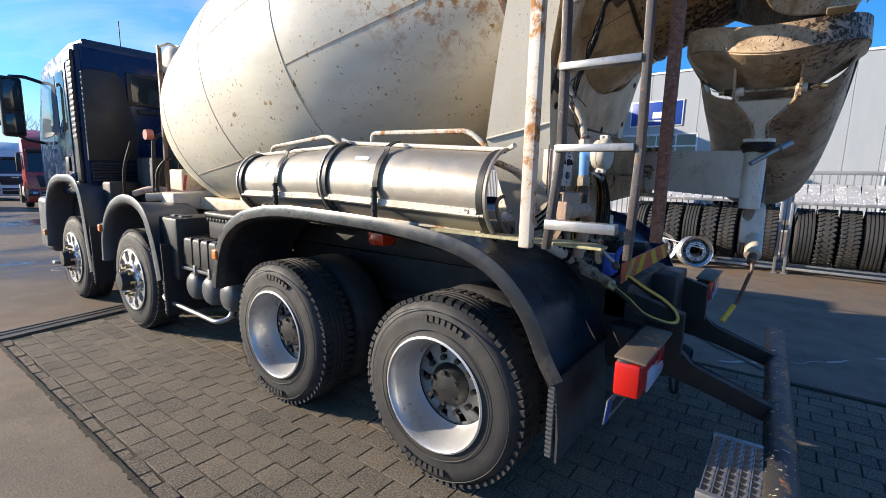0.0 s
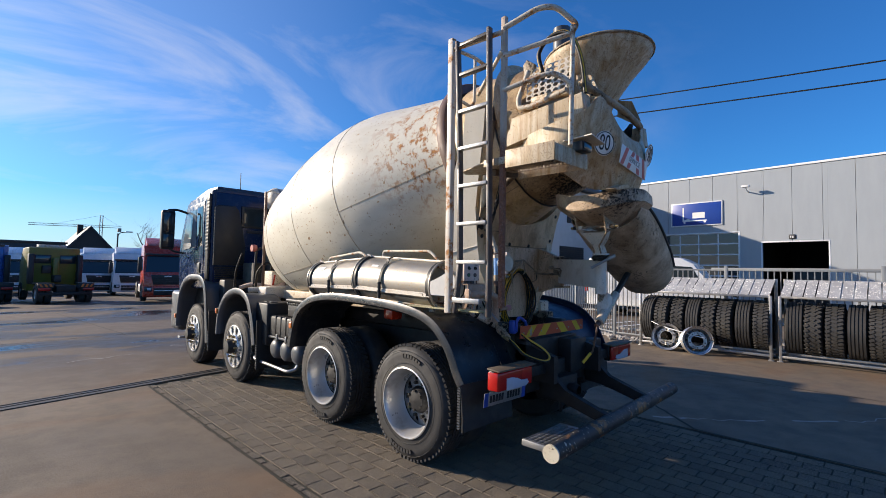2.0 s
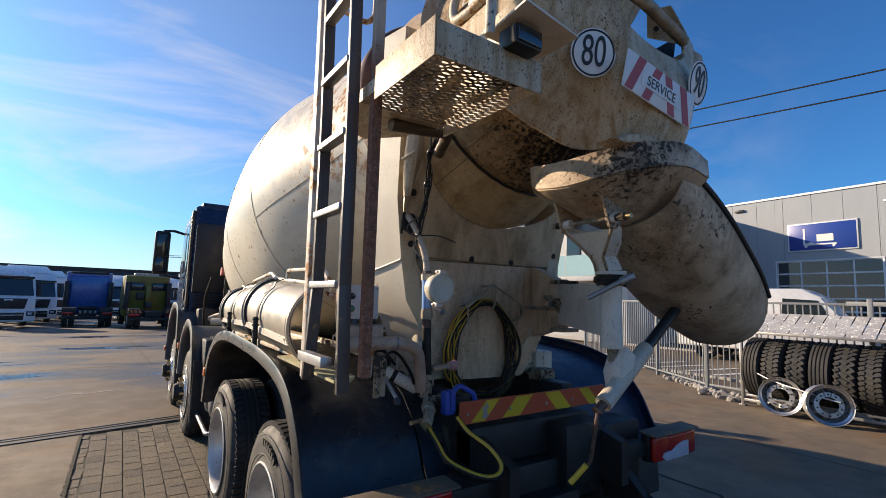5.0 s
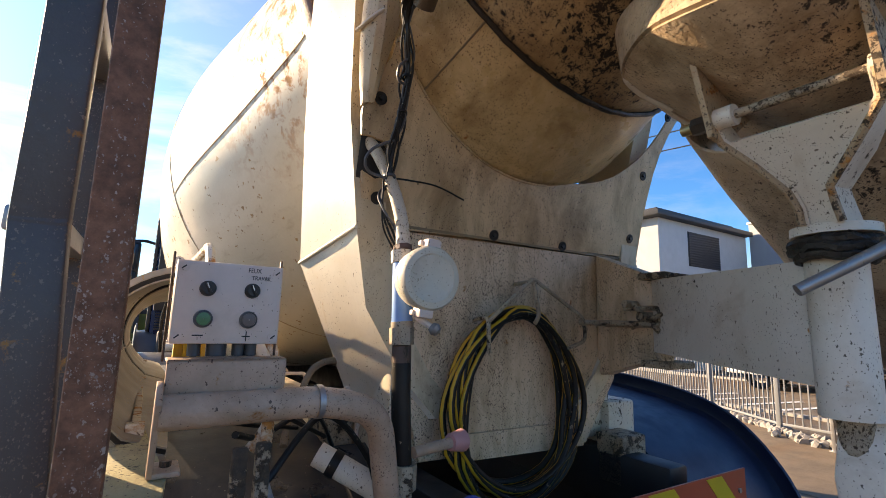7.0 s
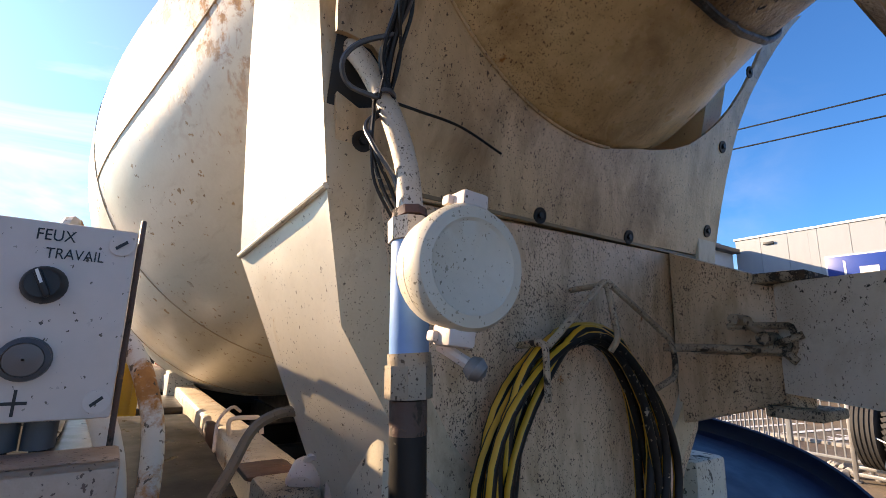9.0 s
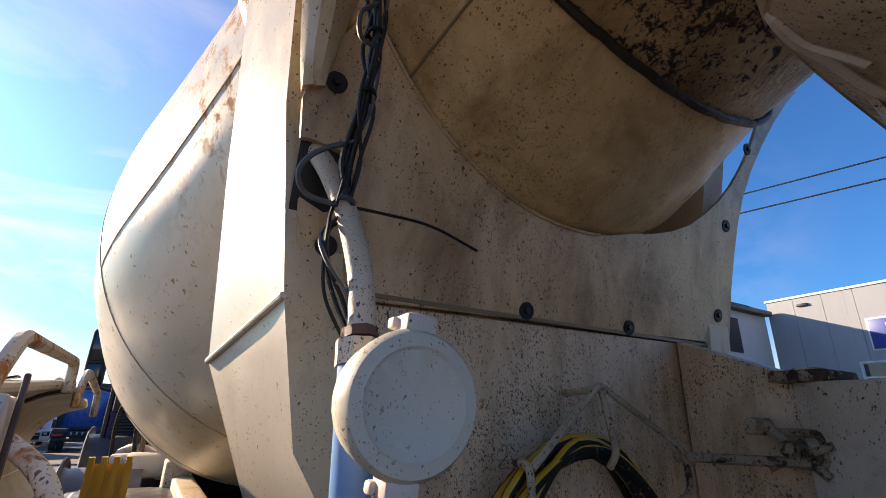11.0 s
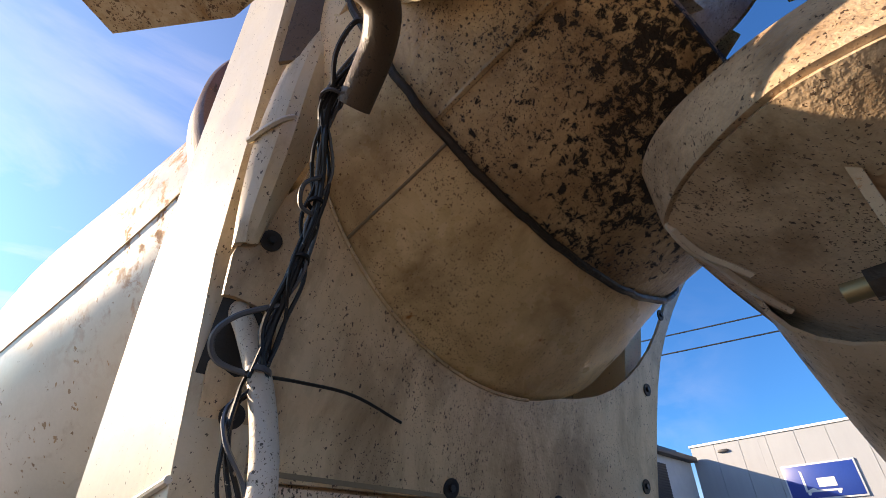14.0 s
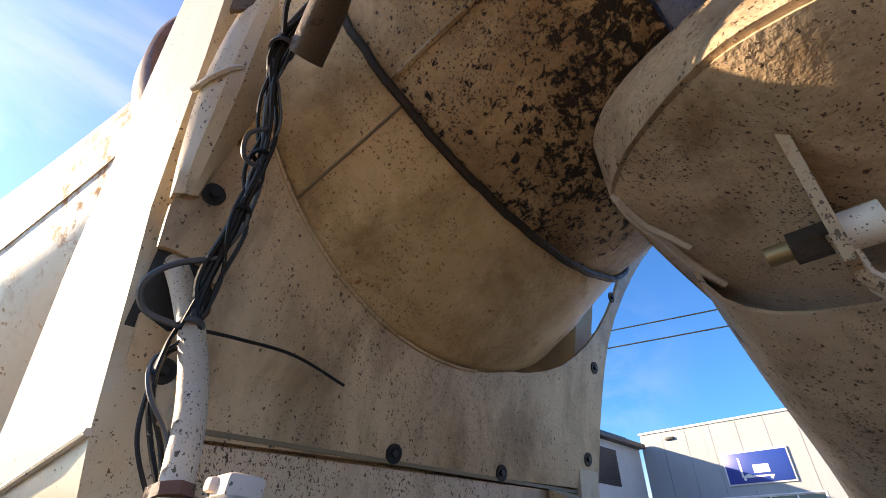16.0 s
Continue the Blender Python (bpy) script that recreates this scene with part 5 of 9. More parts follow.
        cyl(bm, (-0.178, y1, 2.08), (-0.178, y2, 2.08), 0.012, 10)
        part("pin_thread", bm, M_BRASS, sl)
    # swivel post, bracket and arm
    bm = B()
    cyl(bm, (0.035, -1.189, 1.49), (0.03, -1.190, 1.80), 0.052, 24)
    post = part("swivel_post", bm, M_WHITE, truck, "white tubular swivel post of the chute")
    bm = B()
    rng = random.Random(31)
    for zc, r in ((1.802, 0.060), (1.816, 0.066), (1.829, 0.064)):
        tube(bm, [(0.02 + (r + rng.uniform(-0.004, 0.008)) * math.cos(0.29 * i), -1.197 + (r + rng.uniform(-0.004, 0.008)) * math.sin(0.29 * i), zc + rng.uniform(-0.006, 0.004)) for i in range(21)], 0.012, 7)
    cyl(bm, (0.02, -1.197, 1.795), (0.02, -1.197, 1.84), 0.058, 20)
    part("greasy_collar", bm, M_CRUST, post, "black greasy collar")
    bm = B()
    cyl(bm, (0.02, -1.197, 1.842), (0.02, -1.197, 1.860), 0.074, 28)
    part("bearing_ring", bm, M_WHITE, post)
    bm = B()
    tube(bm, [(-0.13, -1.18, 1.725), (-0.015, -1.31, 1.822)], 0.012, 10)
    tube(bm, [(-0.035, -1.29, 1.806), (0.005, -1.335, 1.836)], 0.020, 10)
    part("clamp_handle", bm, M_GALV, post, "steel clamping lever")
    bm = B()
    prof = [(-0.045, -1.202, 0.032, 1.858), (-0.055, -1.200, 0.030, 1.89), (-0.072, -1.196, 0.033, 1.922), (-0.11, -1.204, 0.080, 1.98), (-0.150, -1.207, 0.127, 2.034)]
    sheet(bm, [[(x, y - h * q, z) for q in (-1, -0.4, 0.4, 1)] for x, y, h, z in prof], 0.010)
    fork = part("fork_bracket", bm, M_WHITE, post, "funnel-shaped white fork bracket", sharp=25)
    for sgn in (-1, 1):
        wide = (0.115, 0.11, 0.105, 0.105, 0.075)
        bm = B()
        sheet(bm, [[(x - 0.008 + w * q, y - h * sgn, z + 0.012 * q) for q in (0.0, 0.5, 1.0)] for (x, y, h, z), w in zip(prof, wide)] + [[(-0.192, -1.207 - 0.132 * sgn, 2.075), (-0.175, -1.207 - 0.132 * sgn, 2.092), (-0.150, -1.207 - 0.132 * sgn, 2.085)]], 0.012 * sgn)
        ear = part("fork_ear", bm, M_WHITE, fork)
        bm = B()
        tube(bm, [(x - 0.010, y - h * sgn, z) for x, y, h, z in prof] + [(-0.196, -1.207 - 0.132 * sgn, 2.075)], 0.0075, 8)
        part("edge_weld", bm, M_RIB, ear, "rust-stained thick edge")
    bm = B()
    prism(bm, [(-0.56, 1.82), (-1.15, 1.80), (-1.19, 1.78), (-1.19, 1.54), (-0.56, 1.57)], 0.0, 0.09, Matrix.Translation((0.0, 0, 0)) @ SIDE)
    for v in bm.verts:
        k = (-0.56 - v.co.y) / 0.63
        v.co.x += 0.36 * (1 - k)
    part("swing_arm", bm, M_WHITE, truck, "white steel swing arm of the chute", sharp=25)
    bm = B()
    prism(bm, [(-0.285, 1.94), (-0.56, 1.83), (-0.56, 1.55), (-0.285, 1.46)], 0.40, 0.49, SIDE, 0.006)
    knuckle = part("arm_bracket", bm, M_LOWPLATE, truck, "grimy hinge bracket of the swing arm", sharp=25)
    bm = B()
    cyl(bm, (0.40, -0.575, 1.52), (0.40, -0.575, 1.85), 0.028, 14)
    part("hinge_tube", bm, M_LOWPLATE, knuckle)
    for z in (1.53, 1.83):
        bm = B()
        box(bm, (0.32, -0.64, z - 0.012), (0.47, -0.53, z + 0.012), 0.006)
        part("hinge_lug", bm, M_CEMENT, knuckle)
    bm = B()
    tube(bm, rounded([(0.28, -0.42, 1.66), (0.34, -0.50, 1.66), (0.34, -0.60, 1.66), (0.34, -0.60, 1.72), (0.34, -0.46, 1.72)], 0.02), 0.009, 8)
    tube(bm, [(0.20, -0.37, 1.665), (0.34, -0.58, 1.665)], 0.010, 8)
    part("toggle_latch", bm, M_CEMENT, knuckle, "crusted toggle latch")
    for a, b, r in (((0.335, -0.60, 1.64), (0.335, -0.50, 1.735), 0.010), ((0.325, -0.50, 1.65), (0.325, -0.62, 1.70), 0.008), ((0.30, -0.55, 1.69), (0.37, -0.55, 1.69), 0.016), ((0.30, -0.49, 1.735), (0.37, -0.49, 1.735), 0.013)):
        bm = B()
        cyl(bm, a, b, r, 10)
        part("latch_link", bm, M_CEMENT, knuckle)
    # strut with crank
    bm = B()
    cyl(bm, (0.05, -1.19, 1.36), (0.05, -1.19, 1.50), 0.030, 14)
    part("inner_post", bm, M_CEMENT, post)
    a, b = Vector((-0.10, -1.24, 1.25)), Vector((0.62, -1.20, 1.70))
    bm = B()
    tube(bm, [a, a.lerp(b, 0.52)], 0.040, 14)
    strut = part("support_strut", bm, M_TARP, truck, "chipped white screw strut below the chute")
    bm = B()
    tube(bm, [a.lerp(b, 0.50), b], 0.028, 12)
    part("screw_tube", bm, M_DARK, strut)
    bm = B()
    prism(bm, [(0.02, 1.30), (0.10, 1.34), (0.13, 1.46), (0.06, 1.50), (0.0, 1.38)], -1.26, -1.16, BACK, 0.01)
    part("clamp_block", bm, M_WHITE, strut)
    bm = B()
    tube(bm, [a + Vector((-0.05, 0, -0.03)), a], 0.022, 10)
    part("end_cap", bm, M_RUSTY, strut)
    bm = B()
    tube(bm, rounded([a + Vector((-0.04, 0, -0.02)), a + Vector((-0.06, -0.01, -0.06)), a + Vector((-0.04, 0.04, -0.26)), a + Vector((-0.10, 0.08, -0.32))], 0.02), 0.009, 8)
    crank = part("crank_rod", bm, M_RUSTY, strut)
    bm = B()
    tube(bm, [a + Vector((-0.055, 0.05, -0.27)), a + Vector((-0.12, 0.09, -0.35))], 0.013, 10)
    part("crank_grip", bm, M_YELLOW, crank, "yellow plastic crank grip")


build_chute()


def collar_grid():
    """The funnel-shaped swing collar, wide above and narrow below: rows from its upper edge to its lower one."""
    top = [(-0.62, -0.78, 2.86), (-0.70, -1.00, 2.87), (-0.735, -1.22, 2.90), (-0.705, -1.42, 2.94), (-0.60, -1.465, 3.05), (-0.50, -1.475, 3.05), (-0.40, -1.485, 2.97), (-0.27, -1.50, 2.87), (-0.10, -1.51, 2.825), (0.08, -1.51, 2.83), (0.22, -1.475, 2.90), (0.33, -1.42, 3.03), (0.43, -1.37, 3.145), (0.53, -1.36, 3.09), (0.60, -1.20, 2.98), (0.60, -0.98, 2.90), (0.55, -0.78, 2.86)]
    low = [(-0.60, -0.80, 2.70), (-0.675, -0.98, 2.65), (-0.690, -1.10, 2.60), (-0.56, -1.13, 2.535), (-0.43, -1.17, 2.475), (-0.30, -1.21, 2.425), (-0.23, -1.29, 2.405), (-0.20, -1.40, 2.40), (-0.10, -1.475, 2.405), (0.05, -1.485, 2.415), (0.16, -1.47, 2.425), (0.24, -1.43, 2.44), (0.29, -1.35, 2.45), (0.35, -1.25, 2.47), (0.46, -1.15, 2.53), (0.58, -1.00, 2.63), (0.55, -0.80, 2.70)]
    top, low = smooth_line(top, 5), smooth_line(low, 5)
    rows = []
    for k in range(13):
        t = k / 12
        rows.append([a.lerp(b, t) + Vector((0, -0.055 * math.sin(math.pi * t) * max(0.0, min(1.0, (-1.0 - a.y) / 0.3)), 0)) for a, b in zip(top, low)])
    return rows


def build_collar():
    bm = B()
    rows = collar_grid()
    sheet(bm, rows, 0.008)
    col = part("swing_collar", bm, M_COLLAR, truck, "cream funnel collar behind the drum mouth with brown runs", sharp=60)
    bm = B()
    tube(bm, [p + Vector((0, 0, 0.002)) for p in rows[0][15:66]], 0.009, 8)
    part("upper_edge", bm, M_COLLAR, col)
    bm = B()
    tube(bm, [p for p in rows[-1]], 0.010, 8)
    part("lower_edge", bm, M_COLLAR, col)
    bm = B()
    tube(bm, rounded([(-0.56, -1.30, 3.24), (-0.16, -1.49, 3.06), (0.30, -1.44, 3.04)], 0.10), 0.028, 12)
    part("guard_bar", bm, M_CEMENT, col)
    def rear_y(x, z):
        return min((p for r in rows for p in r if p.y < -1.2), key=lambda p: (p.x - x) ** 2 + (p.z - z) ** 2).y

    for x, z, txt in ((-0.395, 2.746, "80"), (0.165, 2.735, "90")):
        n = Vector((-0.42 if x < 0 else 0.12, -0.90, -0.20))
        m = facing((x, rear_y(x, z), z), n)
        m = Matrix.Translation(n.normalized() * 0.040) @ m
        bm = B()
        lathe(bm, [(-0.002, 0.001), (-0.002, 0.10), (0.002, 0.10), (0.003, 0.097), (0.003, 0.001)], m.translation, n, 36)
        disc = part("speed_sign", bm, M_SIGNWHITE, col, "round white speed sign reading " + ("eighty" if txt == "80" else "ninety"))
        bm = B()
        lathe(bm, [(0.003, 0.095), (0.005, 0.094), (0.005, 0.088), (0.003, 0.087)], m.translation, n, 36)
        part("sign_ring", bm, M_TEXTBLACK, disc)
        lettering("sign_number", txt, 0.155, Matrix.Translation(n.normalized() * 0.0055) @ m @ Matrix.Diagonal((0.72, 1.15, 1, 1)), M_TEXTBLACK, disc, 0.001)
    n = Vector((-0.05, -1.0, -0.10)).normalized()
    m = facing((-0.125, rear_y(-0.125, 2.61) - 0.014, 2.61), n) @ Matrix.Rotation(radians(-9), 4, "Z") @ Matrix.Diagonal((0.90, 0.94, 1, 1))
    bm = B()
    box(bm, (-0.27, -0.085, -0.003), (0.27, 0.085, 0.003), 0.004, m)
    sv = part("service_sign", bm, M_SIGNWHITE, col, "white service sign with red slanting stripes")
    for u0, sgn in ((-0.255, 1), (-0.13, 1), (0.13, -1), (0.255, -1)):
        bm = B()
        poly = [(u0, -0.081), (u0 + 0.055 * sgn, -0.081), (u0 + 0.120 * sgn, 0.081), (u0 + 0.065 * sgn, 0.081)]
        prism(bm, poly, 0.0035, 0.0045, m)
        part("stripe", bm, M_SIGNRED, sv)
    bm = B()
    box(bm, (-0.15, -0.030, 0.0048), (0.15, 0.034, 0.0056), 0, m)
    part("sign_field", bm, M_SIGNWHITE, sv)
    lettering("sign_word", "SERVICE", 0.062, m @ Matrix.Translation((0, 0.002, 0.0066)), M_TEXTBLACK, sv, 0.0006)
    # black sheet standing in for the shaded inside seen through the collar's opening
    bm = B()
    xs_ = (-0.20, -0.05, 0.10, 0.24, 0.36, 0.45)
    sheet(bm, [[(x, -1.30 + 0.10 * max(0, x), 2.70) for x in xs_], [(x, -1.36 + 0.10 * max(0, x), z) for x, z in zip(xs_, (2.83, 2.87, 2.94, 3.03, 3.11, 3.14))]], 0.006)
    part("inner_wall", bm, M_BLACK, col, "black sheet standing in for the shade inside the collar")
    # rubber flap between collar and chute
    bm = B()
    sheet(bm, [[Vector((p.x * s, -0.96 + (p.y + 0.96) * s, z)) for p in rows[-1][32:62]] for s, z in ((0.99, 2.46), (0.95, 2.40), (0.93, 2.37))], 0.01)
    part("rubber_flap", bm, M_DARK, col)
    bm = B()
    prism(bm, [(-0.30, 2.36), (-0.05, 2.42), (-0.04, 2.45), (-0.24, 2.41), (-0.36, 2.37)], -1.50, -1.40, BACK, 0.008)
    part("patch_plate", bm, M_COLLAR, col)


build_collar()


def build_hopper():
    bm = B()
    rows = []
    for k, (z, r, cy) in enumerate([(3.10, 0.29, -0.95), (3.22, 0.31, -0.98), (3.34, 0.345, -1.03), (3.48, 0.40, -1.09), (3.60, 0.46, -1.15), (3.66, 0.48, -1.17), (3.675, 0.47, -1.17)]):
        row = []
        for j in range(49):
            a = 2 * math.pi * j / 48
            lift = 0.05 * (k / 6) * (-math.sin(a)) * 0.6
            row.append(Vector((r * math.cos(a), cy + r * math.sin(a), z + lift)))
        rows.append(row)
    sheet(bm, rows, 0.008)
    hop = part("filling_hopper", bm, M_COLLAR, truck, "cream filling hopper flaring to a wide lip", sharp=60)
    bm = B()
    tube(bm, rows[-2][:-1], 0.010, 8, closed=True)
    part("lip", bm, M_CEMENT, hop)
    for sx in (-1, 1):
        bm = B()
        prism(bm, [(-1.18, 3.22), (-1.36, 3.10), (-1.40, 3.14), (-1.32, 3.34), (-1.18, 3.38)], 0.40 * sx, 0.415 * sx, SIDE)
        lug = part("bracket_plate", bm, M_COLLAR, hop)
        for y, z in ((-1.24, 3.24), (-1.33, 3.17)):
            bm = B()
            cyl(bm, (0.385 * sx, y, z), (0.43 * sx, y, z), 0.014, 6)
            part("bolt", bm, M_BLACK, lug)
        # box beams and side cheeks that carry the hopper
        bm = B()
        prism(bm, [(-0.46, 3.00), (-0.62, 3.045), (-1.36, 3.115), (-1.38, 2.93), (-0.62, 2.80), (-0.46, 2.76)], 0.52 * sx, 0.655 * sx, SIDE, 0.008)
        part("box_beam", bm, M_COLLAR, truck, "cream box beam carrying the hopper", sharp=25)
        bm = B()
        prism(bm, [(-0.60, 2.80), (-1.05, 2.88), (-0.98, 2.66), (-0.72, 2.64)], 0.58 * sx, 0.595 * sx, SIDE, 0.004)
        part("cheek_plate", bm, M_COLLAR, truck, sharp=25)
    bm = B()
    cyl(bm, (-0.33, -0.99, 3.60), (-0.33, -0.99, 3.88), 0.080, 24)
    part("neck_tube", bm, M_GREY, hop, "grey tube stub")
    bm = B()
    lathe(bm, [(3.36, 0.17), (3.56, 0.155), (3.62, 0.125), (3.66, 0.085)], (-0.33, -0.99, 0.0), (0, 0, 1), 28)
    part("neck_cap", bm, M_COLLAR, hop)
    bm = B()
    striped = smooth_line([(-0.60, -0.96, 3.41), (-0.60, -0.924, 3.58), (-0.60, -1.03, 3.69), (-0.60, -1.18, 3.685), (-0.60, -1.27, 3.57), (-0.60, -1.332, 3.38), (-0.60, -1.363, 3.12)], 7)
    tube(bm, striped, 0.018, 10)
    for i, f in enumerate(bm.faces):
        if i % 10 == 2 and len(f.verts) == 4:
            f.material_index = 1
    part("hose_bow", bm, [M_CABLE, M_YELLOW], hop, "black hose with a yellow stripe")
    # neck cover over the drum mouth, with its perforated guard
    bm = B()
    lathe(bm, [(-0.56, 0.72), (-0.60, 0.60), (-0.92, 0.42), (-1.06, 0.36)], DRUM_O, DRUM_AX, 48, up=DRUM_UP, a0=-100, a1=100)
    part("mouth_cover", bm, M_COLLAR, hop)


build_hopper()


def perforated(bm, m, w, h, nx, ny, r, slot=1.0, thick=0.004):
    """A sheet with round or slotted holes, in rows."""
    cw, ch = w / nx, h / ny
    k = 12
    for i in range(nx):
        for j in range(ny):
            cx, cy = -w / 2 + cw * (i + 0.5), -h / 2 + ch * (j + 0.5)
            for zz in (0, thick):
                hole, edge = [], []
                for q in range(k):
                    a = 2 * math.pi * (q + 0.5) / k
                    dx, dy = math.cos(a), math.sin(a)
                    hole.append(bm.verts.new(m @ Vector((cx + dx * r * slot, cy + dy * r, zz))))
                    s = min(cw / 2 / max(abs(dx), 1e-6), ch / 2 / max(abs(dy), 1e-6))
                    edge.append(bm.verts.new(m @ Vector((cx + dx * s, cy + dy * s, zz))))
                for q in range(k):
                    f = (hole[q], hole[(q + 1) % k], edge[(q + 1) % k], edge[q])
                    bm.faces.new(f)
    return bm


def build_guard():
    bm = B()
    m = facing((-0.585, -1.02, 3.335), (-0.93, -0.10, 0.30), (0, 0.12, 1.0))
    perforated(bm, m, 0.42, 0.33, 7, 6, 0.022)
    part("perforated_guard", bm, M_WHITE, truck, "white sheet guard with rows of round holes")
    bm = B()
    tube(bm, rounded([(-0.64, -0.846, 3.44), (-0.65, -0.745, 3.20), (-0.65, -0.76, 3.12), (-0.65, -0.90, 3.11), (-0.65, -1.22, 3.17)], 0.05), 0.024, 10)
    part("guard_tube", bm, M_RAIL, truck)
    bm = B()
    box(bm, (-0.66, -1.24, 3.13), (-0.59, -0.88, 3.19), 0.012)
    part("guard_hinge", bm, M_COLLAR, truck)
    bm = B()
    prism(bm, [(-0.76, 3.36), (-0.82, 3.34), (-0.86, 3.52), (-0.78, 3.58), (-0.74, 3.54)], -0.58, -0.53, SIDE, 0.01)
    part("lever_bracket", bm, M_CEMENT, truck)


build_guard()


def build_ladder():
    lad = part("ladder", box(B(), (-1.30, -0.87, 1.425), (-1.255, -0.59, 1.465), 0.004), M_GALV, truck, "dark painted steel ladder with bare worn rungs")
    for y0, pts in ((0, [(-1.250, -0.585, 1.345), (-1.240, -0.62, 1.74), (-1.240, -0.606, 2.5), (-1.250, -0.565, 3.56)]), (1, [(-1.220, -0.90, 1.335), (-1.241, -0.92, 1.74), (-1.243, -0.910, 2.5), (-1.254, -0.90, 3.56)])):
        bm = B()
        for a, b in zip(pts, pts[1:]):
            a, b = Vector(a), Vector(b)
            m = facing(a, b - a, (1, 0, 0))
            box(bm, (-0.012, -0.025, -0.006), (0.012, 0.025, (b - a).length + 0.006), 0.003, m)
        part("rail", bm, M_LADDER, lad)
    for z in (1.745, 2.05, 2.355, 2.66, 2.965, 3.27, 3.52):
        bm = B()
        box(bm, (-1.276, -0.905, z - 0.014), (-1.228, -0.605, z + 0.014), 0.004)
        part("rung", bm, M_GALV if z < 3 else M_LADDER, lad)
    # posts and handrails
    bm = B()
    m = facing((-1.215, -0.475, 1.33), Vector((-0.035, -0.025, 2.27)), (1, 0, 0))
    box(bm, (-0.025, -0.025, 0), (0.025, 0.025, 2.28), 0.004, m)
    part("rail_post", bm, worn("white_rust_post", (0.66, 0.62, 0.55), (0.56, 0.50, 0.42), 0.5, rust=0.55, rust_scale=9, bump=0.3), truck, "white painted square post with rust")
    bm = B()
    m = facing((-1.172, -0.985, 1.40), Vector((-0.014, -0.01, 2.2)), (1, 0, 0))
    box(bm, (-0.020, -0.020, 0), (0.020, 0.020, 2.24), 0.005, m)
    part("rail_post", bm, M_POST, truck, "brown rusted square post")
    rails = (([(-1.20, -0.995, 3.545), (-1.12, -1.26, 3.64), (-1.05, -1.36, 3.64), (-0.90, -1.45, 3.53), (-0.96, -1.45, 3.46)], 0.021),
             ([(-0.985, -1.45, 2.60), (-0.96, -1.45, 3.50)], 0.018),
             ([(-1.20, -0.995, 3.33), (-0.965, -1.45, 3.44)], 0.019),
             ([(-1.20, -0.995, 3.06), (-1.08, -1.33, 3.14), (-1.03, -1.40, 3.11), (-0.97, -1.45, 3.05)], 0.019),
             ([(-1.25, -0.50, 3.52), (-1.20, -0.99, 3.52)], 0.019),
             ([(-1.25, -0.52, 3.52), (-0.98, -0.52, 3.54), (-0.86, -0.52, 3.52)], 0.016),
             ([(-0.98, -0.52, 3.54), (-0.985, -0.52, 3.14), (-1.03, -0.52, 3.09), (-1.17, -0.52, 3.11)], 0.014),
             ([(-1.22, -1.0, 3.36), (-0.98, -0.56, 3.20)], 0.016))
    for pts, r in rails:
        bm = B()
        tube(bm, rounded(pts, 0.06, 5), r, 10)
        part("handrail", bm, M_RAIL, truck, "bent tube handrail of the platform")


build_ladder()


def build_platform():
    x0, x1, y0, y1 = -1.20, -0.74, -1.45, -0.82
    bm = B()
    perforated(bm, Matrix.Translation(((x0 + x1) / 2, (y0 + y1) / 2, 2.53)), x1 - x0, y1 - y0, 9, 20, 0.0095, 2.0)
    plat = part("platform", bm, M_CEMENT, truck, "cream steel platform with a slotted floor")
    bm = B()
    prism(bm, [(-1.20, -0.82), (-1.06, -0.47), (-0.96, -0.405), (-0.82, -0.56), (-0.74, -0.82)], 2.526, 2.534)
    part("front_floor", bm, M_COLLAR, plat)
    for lo, hi in (((x0 - 0.006, y0, 2.455), (x0, -1.03, 2.59)), ((x0 - 0.006, -1.03, 2.49), (x0, y1, 2.545)), ((x0, y0 - 0.006, 2.455), (x1, y0, 2.575)), ((x1, y0, 2.47), (x1 + 0.006, y1, 2.55))):
        bm = B()
        box(bm, lo, hi, 0.002)
        part("side_plate", bm, M_COLLAR, plat)
    bm = B()
    prism(bm, [(-0.93, -1.36), (-0.66, -1.36), (-0.66, -1.56), (-0.96, -1.60)], 2.655, 2.663, Matrix.Rotation(0.0, 4, "X"))
    lamp = part("lamp_visor", bm, M_WHITE, truck, "white sheet visor over the work lamp")
    bm = B()
    box(bm, (-0.93, -1.52, 2.565), (-0.80, -1.43, 2.64), 0.012)
    part("lamp_body", bm, M_DARK, lamp)
    bm = B()
    box(bm, (-0.92, -1.527, 2.575), (-0.81, -1.519, 2.632), 0.004)
    part("lamp_lens", bm, M_GLASS, lamp)
    # pipe under the platform and work lamp
    bm = B()
    tube(bm, rounded([(-0.98, -0.74, 2.50), (-0.80, -0.74, 2.515), (-0.655, -0.735, 2.535), (-0.618, -0.665, 2.53), (-0.605, -0.575, 2.475)], 0.07, 6), 0.030, 14)
    part("conduit_pipe", bm, M_BROWNPIPE, truck, "brown stained conduit pipe with cement specks")


build_platform()


